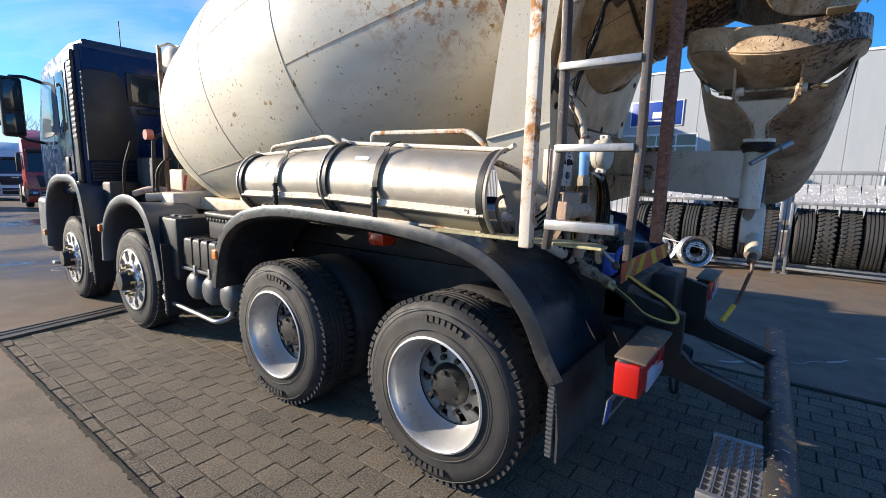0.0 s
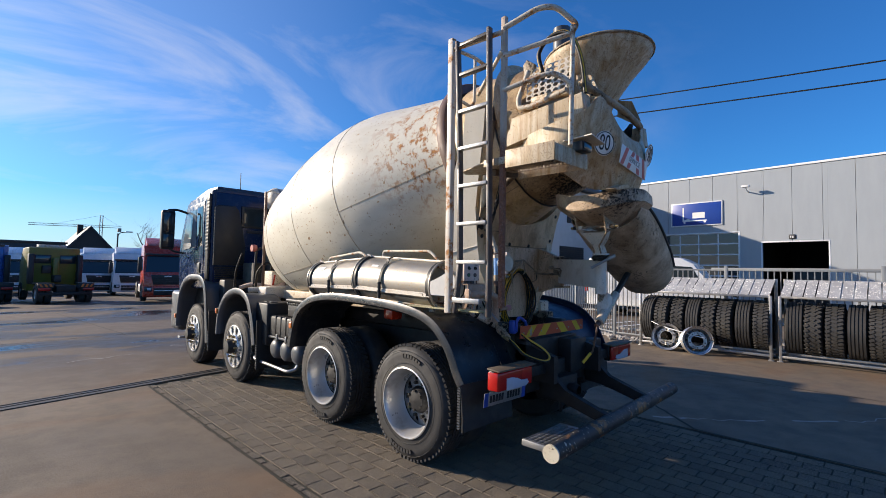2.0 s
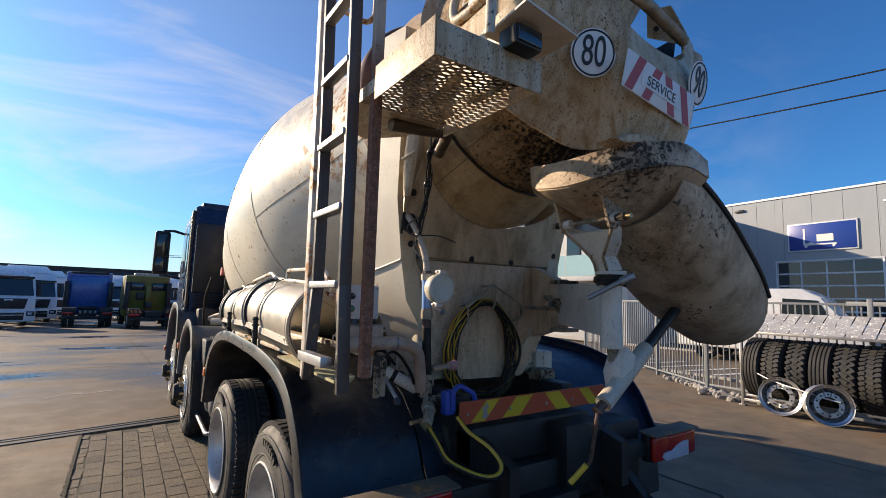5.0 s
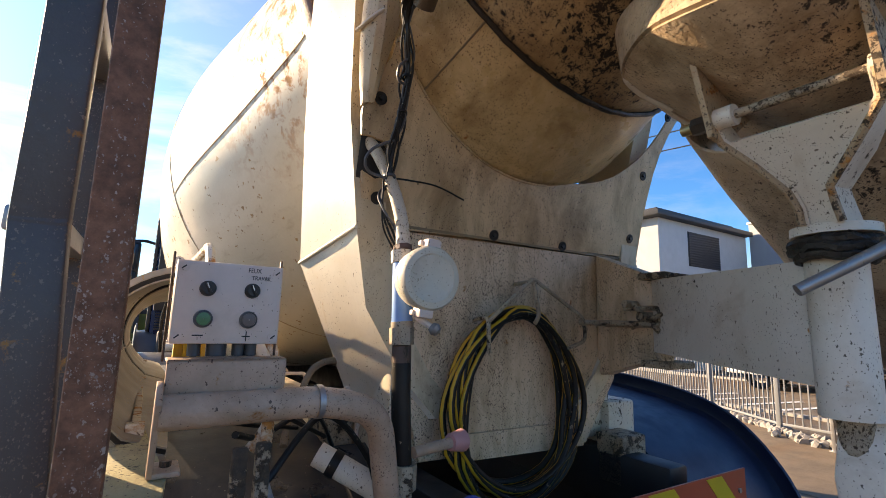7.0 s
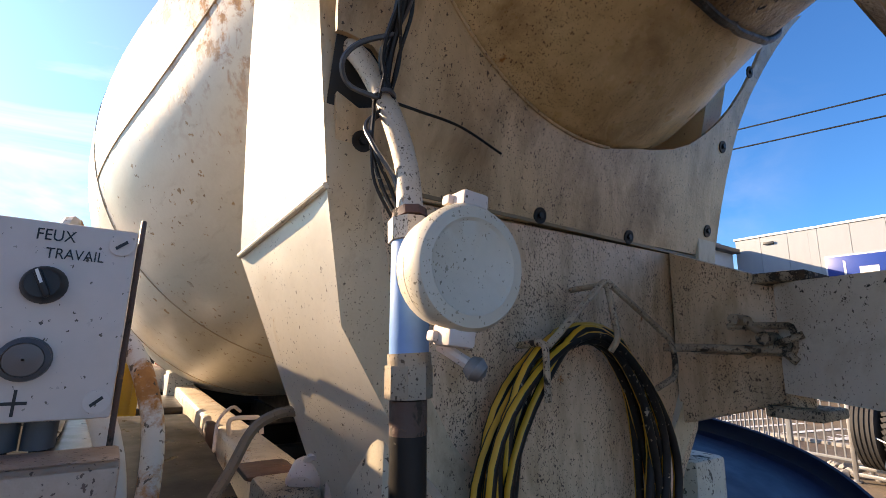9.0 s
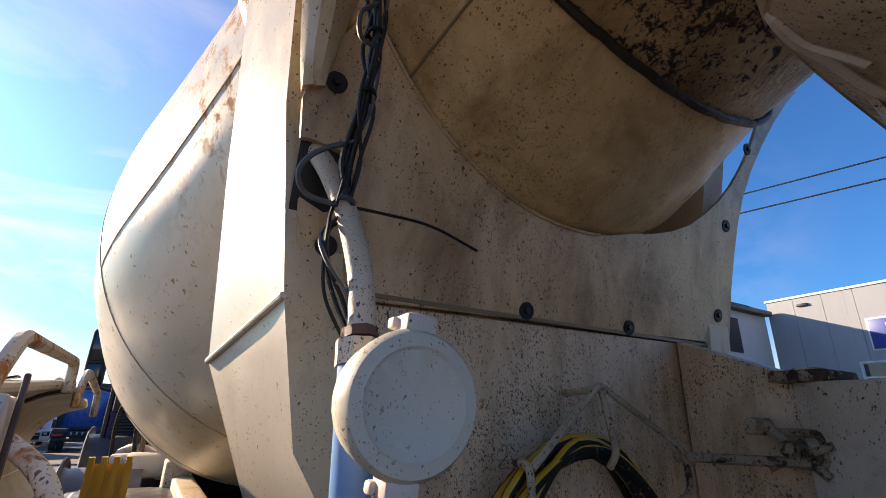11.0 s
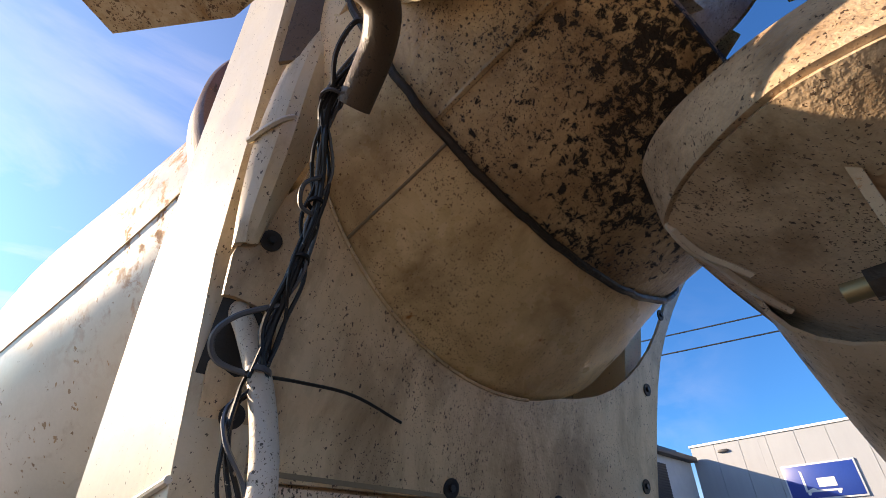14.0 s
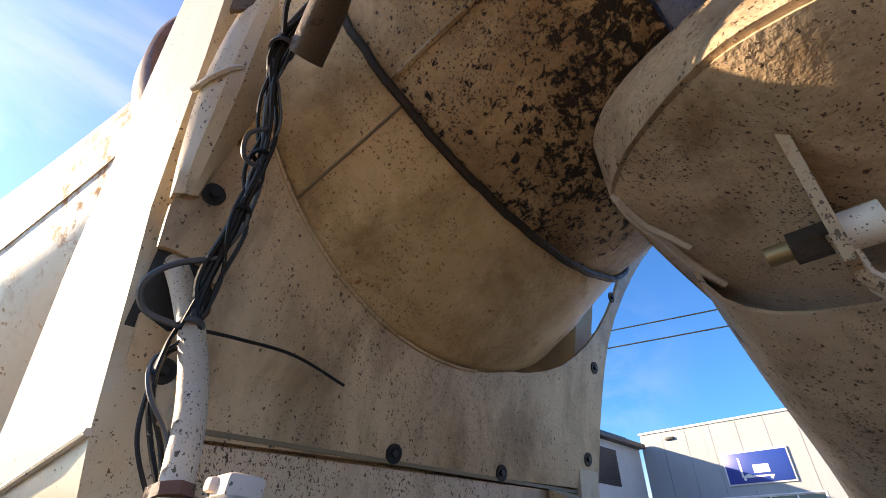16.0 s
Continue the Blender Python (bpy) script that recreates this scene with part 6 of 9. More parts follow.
def build_spare_chutes():
    """Two half-round spare chute lengths strapped to the side."""
    for k, (ya, yb, ra, rb, za, zb, xa, xb) in enumerate(((1.78, 0.885, 0.188, 0.214, 1.545, 1.572, -1.03, -1.00), (0.865, -0.27, 0.222, 0.200, 1.578, 1.542, -1.00, -1.045))):
        rows = []
        n = 10
        for i in range(n + 1):
            t = i / n
            y, r, z, x = ya + (yb - ya) * t, ra + (rb - ra) * t, za + (zb - za) * t, xa + (xb - xa) * t
            row = [Vector((x + r * math.cos(a), y, z + r * math.sin(a))) for a in (radians(94 + 111 * j / 16) for j in range(17))]
            row += [Vector((x - r * 0.78, y, z - r * 0.62)), Vector((x - r * 0.55, y, z - r * 0.86)), Vector((x - r * 0.10, y, z - r * 1.0))]
            rows.append(row)
        bm = B()
        sheet(bm, rows, 0.004)
        ch = part("spare_chute", bm, M_STEEL, truck, "half-round stained metal spare chute section", sharp=50)
        for i, out in ((0, 1), (n, -1)):
            c = Vector((xa if i == 0 else xb, rows[i][0].y, za if i == 0 else zb))
            for d0, d1, mt, nm in ((0.0, 0.014, M_DARK, "rubber_gasket"), (0.010, 0.022, M_STEEL, "end_flange")):
                bm = B()
                w0 = 0.035 if nm == "rubber_gasket" else 0.012
                sh = 0.0 if nm == "rubber_gasket" else 0.02 * out
                sheet(bm, [[p + (p - c).normalized() * d + Vector((0, w + sh, 0)) for p in rows[i]] for d, w in ((d0, -w0 * (out > 0)), (d1, -w0 * (out > 0) + 0.002), (d1, w0 * (out < 0) - 0.002), (d0, w0 * (out < 0)))], 0.003)
                part(nm, bm, mt, ch, "black rubber gasket" if nm == "rubber_gasket" else "")
        bm = B()
        a0, b0 = rows[0][0], rows[n][0]
        tube(bm, [a0 + Vector((-0.01, 0.05, 0.035)), a0 + Vector((0, 0.0, 0.012)), b0 + Vector((0, 0.0, 0.012)), b0 + Vector((-0.03, -0.06, 0.03))], 0.012, 8)
        part("upper_bead", bm, M_WHITE, ch)
        bm = B()
        sheet(bm, [[r[16] + Vector((0.0, 0, 0.026)), r[16] + Vector((-0.018, 0, 0.020)), r[16] + Vector((-0.018, 0, -0.012)), r[16] + Vector((0.002, 0, -0.022))] for r in rows], 0.004)
        part("side_strip", bm, M_WHITE, ch, "raised pale folded strip")
        i = 4 if k else 5
        c = Vector((xa + (xb - xa) * i / n, rows[i][0].y, za + (zb - za) * i / n))
        bm = B()
        sheet(bm, [[p + (p - c).normalized() * (0.012 + (0.02 if j < 4 else 0.0)) + Vector((0, w, 0)) for j, p in enumerate(rows[i][1:14])] for w in (-0.019, 0.019)], 0.005)
        st = part("strap", bm, M_CABLE, ch, "black rubber tie strap")
        e = rows[i][13]
        bm = B()
        cyl(bm, e + Vector((-0.022, 0, 0.01)), e + Vector((-0.018, 0, -0.17)), 0.015, 10)
        part("buckle", bm, M_DARK, st)
        for q in range(4):
            bm = B()
            z = 0.0 - 0.036 * q
            cyl(bm, e + Vector((-0.022, 0, z)), e + Vector((-0.022, 0, z - 0.010)), 0.020, 10)
            part("buckle_ring", bm, M_DARK, st)
        bm = B()
        tube(bm, [e + Vector((-0.018, 0, -0.17)), e + Vector((-0.020, 0, -0.20)), e + Vector((-0.008, 0, -0.215))], 0.005, 6)
        part("hook", bm, M_GALV, st)
        # worn sticker on the metal
        i0, i1, j0, j1 = ((1, 4, 6, 9) if k == 0 else (2, 4, 6, 8))
        bm = B()
        c = Vector((xa, 0, za))
        sheet(bm, [[p + Vector((p.x - c.x, 0, p.z - c.z)).normalized() * 0.0035 for p in r[j0:j1]] for r in rows[i0:i1]], 0.001)
        stk = part("sticker", bm, M_SIGNWHITE, ch, "white worn sticker with unreadable print")
        for q in range(2):
            bm = B()
            a_, b_ = rows[i0][j0 + q], rows[i1 - 1][j0 + q]
            off = Vector((a_.x - c.x, 0, a_.z - c.z)).normalized() * 0.0045
            tube(bm, [a_.lerp(b_, 0.2) + off + Vector((0, 0, -0.014)), a_.lerp(b_, 0.75 - 0.2 * q) + off + Vector((0, 0, -0.014))], 0.003, 6)
            part("print_bar", bm, M_DISC, stk)
        # rack bar on the mudguard, its feet and the top handle
        z0, xr = 1.372, -1.13
        y0, y1 = (1.62, 0.93) if k == 0 else (0.76, -0.19)
        bm = B()
        box(bm, (xr - 0.010, y1, z0 - 0.012), (xr + 0.010, y0, z0 + 0.012), 0.003)
        rl = part("chute_rack", bm, M_RAIL, truck, "white and rusty rack bar under the spare chute")
        for y in (y0, y1):
            bm = B()
            box(bm, (xr - 0.022, y - 0.016, z0 - 0.06), (xr + 0.018, y + 0.016, z0 + 0.02), 0.004)
            part("rack_foot", bm, M_RAIL, rl)
        bm = B()
        if k == 0:
            hp = [(-1.0, 1.73, 1.70), (-1.0, 1.71, 1.80), (-1.0, 1.08, 1.862), (-1.0, 0.97, 1.81), (-1.0, 0.96, 1.74)]
        else:
            hp = [(-1.0, 0.68, 1.78), (-1.0, 0.68, 1.865), (-1.0, -0.02, 1.855), (-1.0, -0.13, 1.77), (-1.0, -0.14, 1.70)]
        tube(bm, rounded(hp, 0.05), 0.014, 8)
        part("chute_handle", bm, M_RAIL, truck, "rusty tube handle")


build_spare_chutes()


def build_water_tank():
    bm = B()
    lathe(bm, [(0.0, 0.001), (0.01, 0.10), (0.045, 0.17), (0.10, 0.205), (0.95, 0.205), (1.0, 0.17), (1.04, 0.10), (1.05, 0.001)], (-0.40, 4.78, 2.88), (1, 0, 0), 32)
    tank = part("water_tank", bm, M_WHITE, truck, "white cylindrical water tank between cab and drum")
    for x in (-0.25, 0.25):
        bm = B()
        lathe(bm, [(-0.02, 0.204), (-0.02, 0.210), (0.02, 0.210), (0.02, 0.204)], (x, 4.78, 2.88), (1, 0, 0), 32)
        part("tank_strap", bm, M_GALV, tank)
        bm = B()
        box(bm, (x - 0.03, 4.70, 1.10), (x + 0.03, 4.86, 2.70), 0.006)
        part("tank_bracket", bm, M_BLACK, tank)


build_water_tank()


def build_tail():
    # bumper tube and arms
    bm = B()
    lathe(bm, [(0.0, 0.001), (0.0, 0.056), (0.006, 0.062), (2.50, 0.062), (2.506, 0.056), (2.506, 0.001)], (-1.25, -1.475, 0.485), (2.54, 0.09, 0), 24)
    bump = part("rear_bumper", bm, worn("bumper_paint", (0.018, 0.018, 0.020), (0.045, 0.042, 0.038), 0.5, rust=0.5, rust_scale=5, speck=0.2, speck_scale=14, speck_colour=(0.34, 0.30, 0.24), bump=0.4), truck, "scraped dark tubular rear bumper")
    bm = B()
    cyl(bm, (-1.262, -1.476, 0.485), (-1.248, -1.475, 0.485), 0.060, 24)
    part("end_cap", bm, M_CREAM, bump, "pale round end cap")
    for x in (-0.32, 0.52):
        bm = B()
        prism(bm, [(-1.46, 0.44), (-1.46, 0.53), (-1.05, 0.66), (-0.95, 0.76), (-0.72, 0.80), (-0.62, 0.80), (-0.62, 0.60), (-0.95, 0.58), (-1.10, 0.54)], x - 0.03, x + 0.03, SIDE, 0.006)
        part("bumper_arm", bm, M_BLACK, bump, sharp=25)
    # step grating
    bm = B()
    x0, x1, y0, y1, z = -1.18, -0.72, -1.41, -1.22, 0.50
    for i in range(11):
        x = x0 + (x1 - x0) * i / 10
        box(bm, (x - 0.002, y0, z - 0.03), (x + 0.002, y1, z))
    for j in range(6):
        y = y0 + (y1 - y0) * j / 5
        box(bm, (x0, y - 0.002, z - 0.03), (x1, y + 0.002, z + 0.002))
    for i in range(10):
        for j in range(5):
            x = x0 + (x1 - x0) * (i + 0.5) / 10
            y = y0 + (y1 - y0) * (j + 0.5) / 5
            prism(bm, [(x - 0.021, y - 0.012), (x + 0.021, y - 0.016), (x + 0.021, y - 0.011), (x - 0.021, y + 0.0)], z - 0.004, z + 0.003)
    grat = part("step_grating", bm, M_GALV, bump, "galvanised serrated step grating")
    bm = B()
    box(bm, (x0 - 0.03, y0 - 0.02, z - 0.04), (x0 - 0.003, y1 + 0.01, z + 0.004), 0.003)
    part("grating_frame", bm, M_GALV, grat)
    bm = B()
    box(bm, (x1 + 0.003, y0 - 0.02, z - 0.04), (x1 + 0.03, y1 + 0.01, z + 0.004), 0.003)
    part("grating_frame", bm, M_GALV, grat)
    # lamps
    for sx in (-1, 1):
        xa, xb = 0.735 * sx, 1.19 * sx
        bm = B()
        box(bm, (xa, -0.945, 0.765), (xb, -0.885, 0.925), 0.012)
        lampb = part("tail_lamp", bm, M_DARK, truck, "tail lamp with red lens under a dirty cover plate")
        bm = B()
        box(bm, (0.88 * sx, -0.985, 0.772), (xb, -0.942, 0.918), 0.02, seg=3)
        part("red_lens", bm, M_REDLENS, lampb)
        bm = B()
        box(bm, (xa, -0.98, 0.772), (0.895 * sx, -0.942, 0.918), 0.018, seg=3)
        part("red_lens", bm, M_REDLENS, lampb)
        bm = B()
        wave = [(1.09, 0.775), (0.84, 0.775), (0.80, 0.80), (0.82, 0.825), (0.90, 0.825), (0.95, 0.85), (1.02, 0.865), (1.09, 0.865)]
        prism(bm, [(x * sx, zz) for x, zz in wave], -0.991, -0.982, BACK, 0.003)
        part("clear_lens", bm, M_LENSWHITE, lampb)
        bm = B()
        box(bm, (xb - 0.05 * sx, -0.98, 0.775), (xb + 0.006 * sx, -0.88, 0.915), 0.012)
        part("side_lens", bm, M_REDLENS, lampb)
        bm = B()
        m = Matrix.Translation((0, -0.90, 0.935)) @ Matrix.Rotation(radians(4), 4, "X")
        box(bm, (xa - 0.02 * sx, -0.10, -0.006), (xb + 0.012 * sx, 0.02, 0.006), 0.003, m)
        part("cover_plate", bm, worn("lamp_cover", (0.10, 0.075, 0.05), (0.16, 0.12, 0.085), 0.7, rust=0.4, bump=0.3), lampb)
        bm = B()
        box(bm, (0.40 * sx, -0.92, 0.80), (xa + 0.03 * sx, -0.82, 0.88), 0.006)
        part("lamp_arm", bm, M_BLACK, lampb)
    # number plate as plain bars
    bm = B()
    m = facing((-0.955, -0.872, 0.695), (-0.02, -1, -0.10))
    box(bm, (-0.26, -0.055, -0.003), (0.26, 0.055, 0.003), 0.003, m)
    # Grey metal on a white plate: its shade is put into the colour.
    npl = part("number_plate", bm, M_GALV, truck, "white plate greyed for its shade, with dark bars and blue ends")
    for u0, u1 in ((-0.26, -0.215), (0.215, 0.26)):
        bm = B()
        box(bm, (u0, -0.053, 0.003), (u1, 0.053, 0.0045), 0, m)
        part("blue_field", bm, M_SIGNBLUE, npl)
    for i in range(11):
        if i != 5:
            bm = B()
            u = -0.195 + 0.0355 * i
            box(bm, (u, -0.028, 0.003), (u + 0.026, 0.028, 0.0045), 0, m)
            part("dark_bar", bm, M_TEXTBLACK, npl)
    # mud flap with its pale scraped patch
    for sx in (-1, 1):
        bm = B()
        sheet(bm, [[(x * sx, -0.655 - 0.03 * math.sin((0.78 - z) * 5), z) for x in (-1.26, -1.05, -0.85, -0.62)] for z in (0.78, 0.66, 0.54, 0.42)], 0.010)
        part("mud_flap", bm, M_RUBBER, truck, "black rubber mud flap")
        bm = B()
        for k in range(16):
            box(bm, (-1.268 * sx, -0.668, 0.44 + 0.021 * k), (-1.25 * sx, -0.640, 0.452 + 0.021 * k))
        part("flap_edge", bm, M_GREY, truck)
    # rear wall of the mudguard, reaching to the frame
    for sx, mt in ((-1, M_FENDER), (1, M_DKBLUE)):
        bm = B()
        rows = []
        for u, v in [(-0.10, 1.262), (-0.32, 1.18), (-0.48, 1.03), (-0.575, 0.85), (-0.635, 0.757)]:
            rows.append([(x * sx, u, v) for x in (0.62, 0.50, 0.46)])
        sheet(bm, rows, 0.008 * sx)
        part("guard_inner", bm, mt, truck)
    # rear cross beam, boxes and clutter of the dark tail
    for lo, hi in (((-0.55, -0.80, 0.62), (0.60, -0.66, 0.86)), ((-0.44, -0.72, 0.86), (0.46, -0.58, 1.06)), ((0.10, -0.86, 0.72), (0.40, -0.66, 1.04)), ((-0.20, -0.90, 0.50), (0.16, -0.66, 0.72)), ((0.46, -0.80, 0.55), (0.86, -0.60, 0.98))):
        bm = B()
        box(bm, lo, hi, 0.015)
        part("tail_beam", bm, M_BLACK, truck)
    bm = B()
    tube(bm, rounded([(-0.30, -0.92, 0.70), (-0.30, -0.98, 0.62), (-0.28, -0.98, 0.46), (-0.24, -0.95, 0.44), (-0.22, -0.93, 0.52)], 0.03), 0.010, 8)
    part("tow_chain", bm, M_BLACK, truck)
    bm = B()
    lathe(bm, [(0, 0.05), (0.06, 0.06), (0.10, 0.04)], (0.0, -0.90, 0.60), (0, -1, 0), 16)
    part("tow_jaw", bm, M_BLACK, truck)
    # hazard board
    bm = B()
    m = Matrix.Translation((0, -0.69, 0)) @ BACK
    prism(bm, [(-0.50, 1.075), (0.645, 1.085), (0.645, 1.19), (-0.50, 1.188)], 0.0, 0.006, m)
    hz = part("hazard_board", bm, M_SIGNRED2, truck, "scratched red board with yellow slanting stripes")
    for u, s in ((-0.33, 1), (-0.10, 1), (0.22, -1), (0.50, -1)):
        bm = B()
        w = 0.045 if abs(u) > 0.3 else 0.062
        poly = [(u - w - 0.05 * s, 1.082), (u + w - 0.05 * s, 1.082), (u + w + 0.05 * s, 1.184), (u - w + 0.05 * s, 1.184)]
        prism(bm, [(a, b) for a, b in poly], -0.0015, 0.0, m)
        part("stripe", bm, M_SIGNYEL, hz)
    bm = B()
    poly = [(-0.36, 1.10), (-0.345, 1.12), (-0.36, 1.15), (-0.34, 1.15), (-0.325, 1.175), (-0.31, 1.15), (-0.325, 1.13), (-0.31, 1.105), (-0.335, 1.09)]
    prism(bm, poly, -0.003, -0.0016, m)
    part("bare_scrape", bm, M_GALV, hz)
    for x in (-0.45, -0.16, 0.12, 0.34, 0.60):
        bm = B()
        cyl(bm, (x, -0.696, 1.125), (x, -0.69, 1.125), 0.008, 8)
        part("rivet", bm, M_GALV, hz)


build_tail()


# ---- pipes, cables and controls at the rear ----
def striped_tube(bm, pts, r, seg=10, stripe=(0, 1), closed=False):
    k = len(bm.faces)
    tube(bm, pts, r, seg, closed)
    bm.faces.ensure_lookup_table()
    for i, f in enumerate(bm.faces[k:]):
        if i % seg in stripe and len(f.verts) == 4:
            f.material_index = 1
    return bm


M_HOSEYEL = plain("hose_yellow", (0.62, 0.33, 0.025), 0.45)


def build_rear_pipes():
    bm = B()
    tube(bm, smooth_line([(-0.634, -0.29, 2.20), (-0.616, -0.355, 2.125), (-0.590, -0.40, 2.03), (-0.577, -0.44, 1.93), (-0.577, -0.465, 1.84)], 5), 0.0185, 14)
    pipe = part("water_pipe", bm, M_TARP, truck, "flaking white water pipe")
    for z0, z1, r, mt in ((1.80, 1.832, 0.030, M_TARP), (1.832, 1.845, 0.026, M_RUSTY)):
        bm = B()
        cyl(bm, (-0.582, -0.47, z0), (-0.582, -0.466, z1), r, 8)
        part("union_nut", bm, mt, pipe)
    bm = B()
    cyl(bm, (-0.578, -0.475, 1.64), (-0.581, -0.472, 1.80), 0.027, 20)
    valve = part("valve_body", bm, M_VALVE_BLUE, truck, "pale blue valve tee with a round white cap")
    bm = B()
    cyl(bm, (-0.578, -0.475, 1.752), (-0.556, -0.53, 1.756), 0.036, 20)
    part("tee_neck", bm, M_VALVE_BLUE, valve)
    n = Vector((-0.06, -1.0, -0.02)).normalized()
    bm = B()
    c = Vector((-0.556, -0.522, 1.756))
    lathe(bm, [(0.0, 0.001), (0.0, 0.068), (0.008, 0.074), (0.030, 0.076), (0.034, 0.070), (0.036, 0.078), (0.060, 0.080), (0.070, 0.074), (0.072, 0.060), (0.069, 0.056), (0.070, 0.001)], c, n, 40)
    cap = part("round_cap", bm, worn("cap_plastic", (0.60, 0.555, 0.455), (0.52, 0.475, 0.38), 0.45, speck=0.22, speck_scale=60, speck_colour=(0.16, 0.14, 0.10), bump=0.08), valve, "grey-white round plastic cap")
    m = facing(c + n * 0.05, n)
    for a in (85, 265):
        bm = B()
        mm = m @ Matrix.Rotation(radians(a), 4, "Z")
        box(bm, (0.070, -0.020, -0.03), (0.098, 0.020, 0.012), 0.006, mm)
        box(bm, (0.080, -0.028, -0.03), (0.094, 0.028, -0.012), 0.004, mm)
        part("cap_lug", bm, M_BOX, cap)
    bm = B()
    tube(bm, [(-0.56, -0.52, 1.66), (-0.53, -0.55, 1.635)], 0.008, 8)
    lev = part("valve_lever", bm, M_BOX, valve)
    bm = B()
    lathe(bm, [(0, 0.001), (0.004, 0.012), (0.015, 0.017), (0.026, 0.012), (0.03, 0.001)], (-0.535, -0.545, 1.64), (0.03, -0.03, -0.03), 14)
    part("lever_knob", bm, M_DISC, lev)
    bm = B()
    cyl(bm, (-0.577, -0.476, 1.590), (-0.578, -0.475, 1.632), 0.032, 8)
    cyl(bm, (-0.577, -0.476, 1.630), (-0.578, -0.475, 1.648), 0.0295, 20)
    part("grey_union", bm, M_UNION, valve)
    bm = B()
    cyl(bm, (-0.576, -0.477, 1.545), (-0.577, -0.476, 1.588), 0.025, 16)
    part("rusty_nipple", bm, M_RUSTY, valve)
    bm = B()
    tube(bm, smooth_line([(-0.576, -0.477, 1.55), (-0.573, -0.478, 1.45), (-0.567, -0.478, 1.36), (-0.560, -0.475, 1.29)], 4), 0.0245, 16)
    hose = part("rubber_hose", bm, M_CABLE, valve, "black rubber hose piece")
    for z in (1.535, 1.50, 1.37):
        bm = B()
        lathe(bm, [(-0.006, 0.024), (-0.006, 0.028), (0.006, 0.028), (0.006, 0.024)], (-0.574, -0.478, z), (0, 0, 1), 20)
        part("hose_clamp", bm, M_BOX, hose, "pale hose clamp")
    bm = B()
    tube(bm, rounded([(-0.560, -0.475, 1.30), (-0.558, -0.475, 1.16), (-0.62, -0.60, 1.13), (-0.70, -0.70, 1.11)], 0.05), 0.026, 12)
    tube(bm, [(-0.558, -0.475, 1.16), (-0.40, -0.50, 1.17)], 0.024, 12)
    low = part("lower_pipework", bm, M_CEMENT, truck, "cement-crusted pipe fittings")
    for p, q, r in (((-0.56, -0.475, 1.24), (-0.56, -0.475, 1.30), 0.036), ((-0.58, -0.52, 1.145), (-0.61, -0.58, 1.135), 0.036), ((-0.48, -0.485, 1.165), (-0.42, -0.495, 1.168), 0.034)):
        bm = B()
        cyl(bm, p, q, r, 8)
        part("pipe_nut", bm, M_CEMENT, low)
    bm = B()
    tube(bm, [(-0.545, -0.50, 1.33), (-0.40, -0.47, 1.335)], 0.014, 10)
    tap = part("pink_coupling", bm, M_PINKPIPE, truck, "faded pink hose coupling")
    bm = B()
    cyl(bm, (-0.42, -0.475, 1.335), (-0.375, -0.465, 1.335), 0.022, 14, 0.030)
    part("coupling_cup", bm, plain("faded_pink_plastic", (0.52, 0.25, 0.25), 0.5), tap)
    # thick pipe and bracket carrying the control box
    bm = B()
    tube(bm, rounded([(-1.102, -0.60, 1.480), (-0.80, -0.585, 1.482), (-0.66, -0.54, 1.44), (-0.60, -0.48, 1.22)], 0.12, 7), 0.031, 16)
    big = part("bent_pipe", bm, M_PINKPIPE, truck, "faded pinkish bent steel pipe")
    bm = B()
    prism(bm, [(-0.64, 1.50), (-0.60, 1.53), (-0.56, 1.53), (-0.53, 1.374), (-0.49, 1.374), (-0.49, 1.366), (-0.57, 1.366)], -1.108, -1.098, SIDE, 0.002)
    ft = part("pipe_foot", bm, M_PINKPIPE, big)
    bm = B()
    box(bm, (-1.108, -0.57, 1.364), (-1.055, -0.49, 1.374), 0.003)
    part("foot_plate", bm, M_PINKPIPE, ft)
    bm = B()
    cyl(bm, (-1.078, -0.53, 1.372), (-1.078, -0.53, 1.384), 0.010, 6)
    part("foot_bolt", bm, M_RUSTY, ft)
    bm = B()
    prism(bm, [(-1.215, -0.80), (-1.14, -0.80), (-1.088, -0.72), (-1.075, -0.55), (-1.105, -0.20), (-1.12, 0.06), (-1.205, 0.06)], 1.350, 1.363, None, 0.003)
    part("mudguard_plate", bm, worn("lichen_plate", (0.46, 0.42, 0.25), (0.36, 0.33, 0.16), 0.85, grime=(0.22, 0.20, 0.15), grime_amount=0.5, speck=0.5, speck_scale=30, speck_colour=(0.06, 0.055, 0.04), bump=0.6), truck, "pale mudguard plate yellow with lichen")
    bm = B()
    lathe(bm, [(-0.006, 0.031), (-0.006, 0.034), (0.006, 0.034), (0.006, 0.031)], (-0.82, -0.586, 1.481), (1, 0.03, 0), 18)
    part("hose_clamp", bm, M_GALV, big)
    nn = Vector((0.02, -1.0, 0)).normalized()
    m = facing((-1.0, -0.578, 1.524), nn)
    bm = B()
    box(bm, (-0.097, -0.045, -0.004), (0.112, 0.045, 0.004), 0.003, m)
    box(bm, (-0.097, 0.037, -0.06), (0.112, 0.045, 0.004), 0.003, m)
    part("box_bracket", bm, M_PINKPIPE, truck, "speckled folded bracket plate")
    m = facing((-0.998, -0.535, 1.674), nn) @ Matrix.Diagonal((0.81, 1.0, 1.0, 1.0))
    bm = B()
    box(bm, (-0.121, -0.079, -0.06), (0.121, 0.079, 0.0), 0.006, m)
    cb = part("control_box", bm, M_BOX, truck, "pale plastic control box with knobs and buttons")
    bm = B()
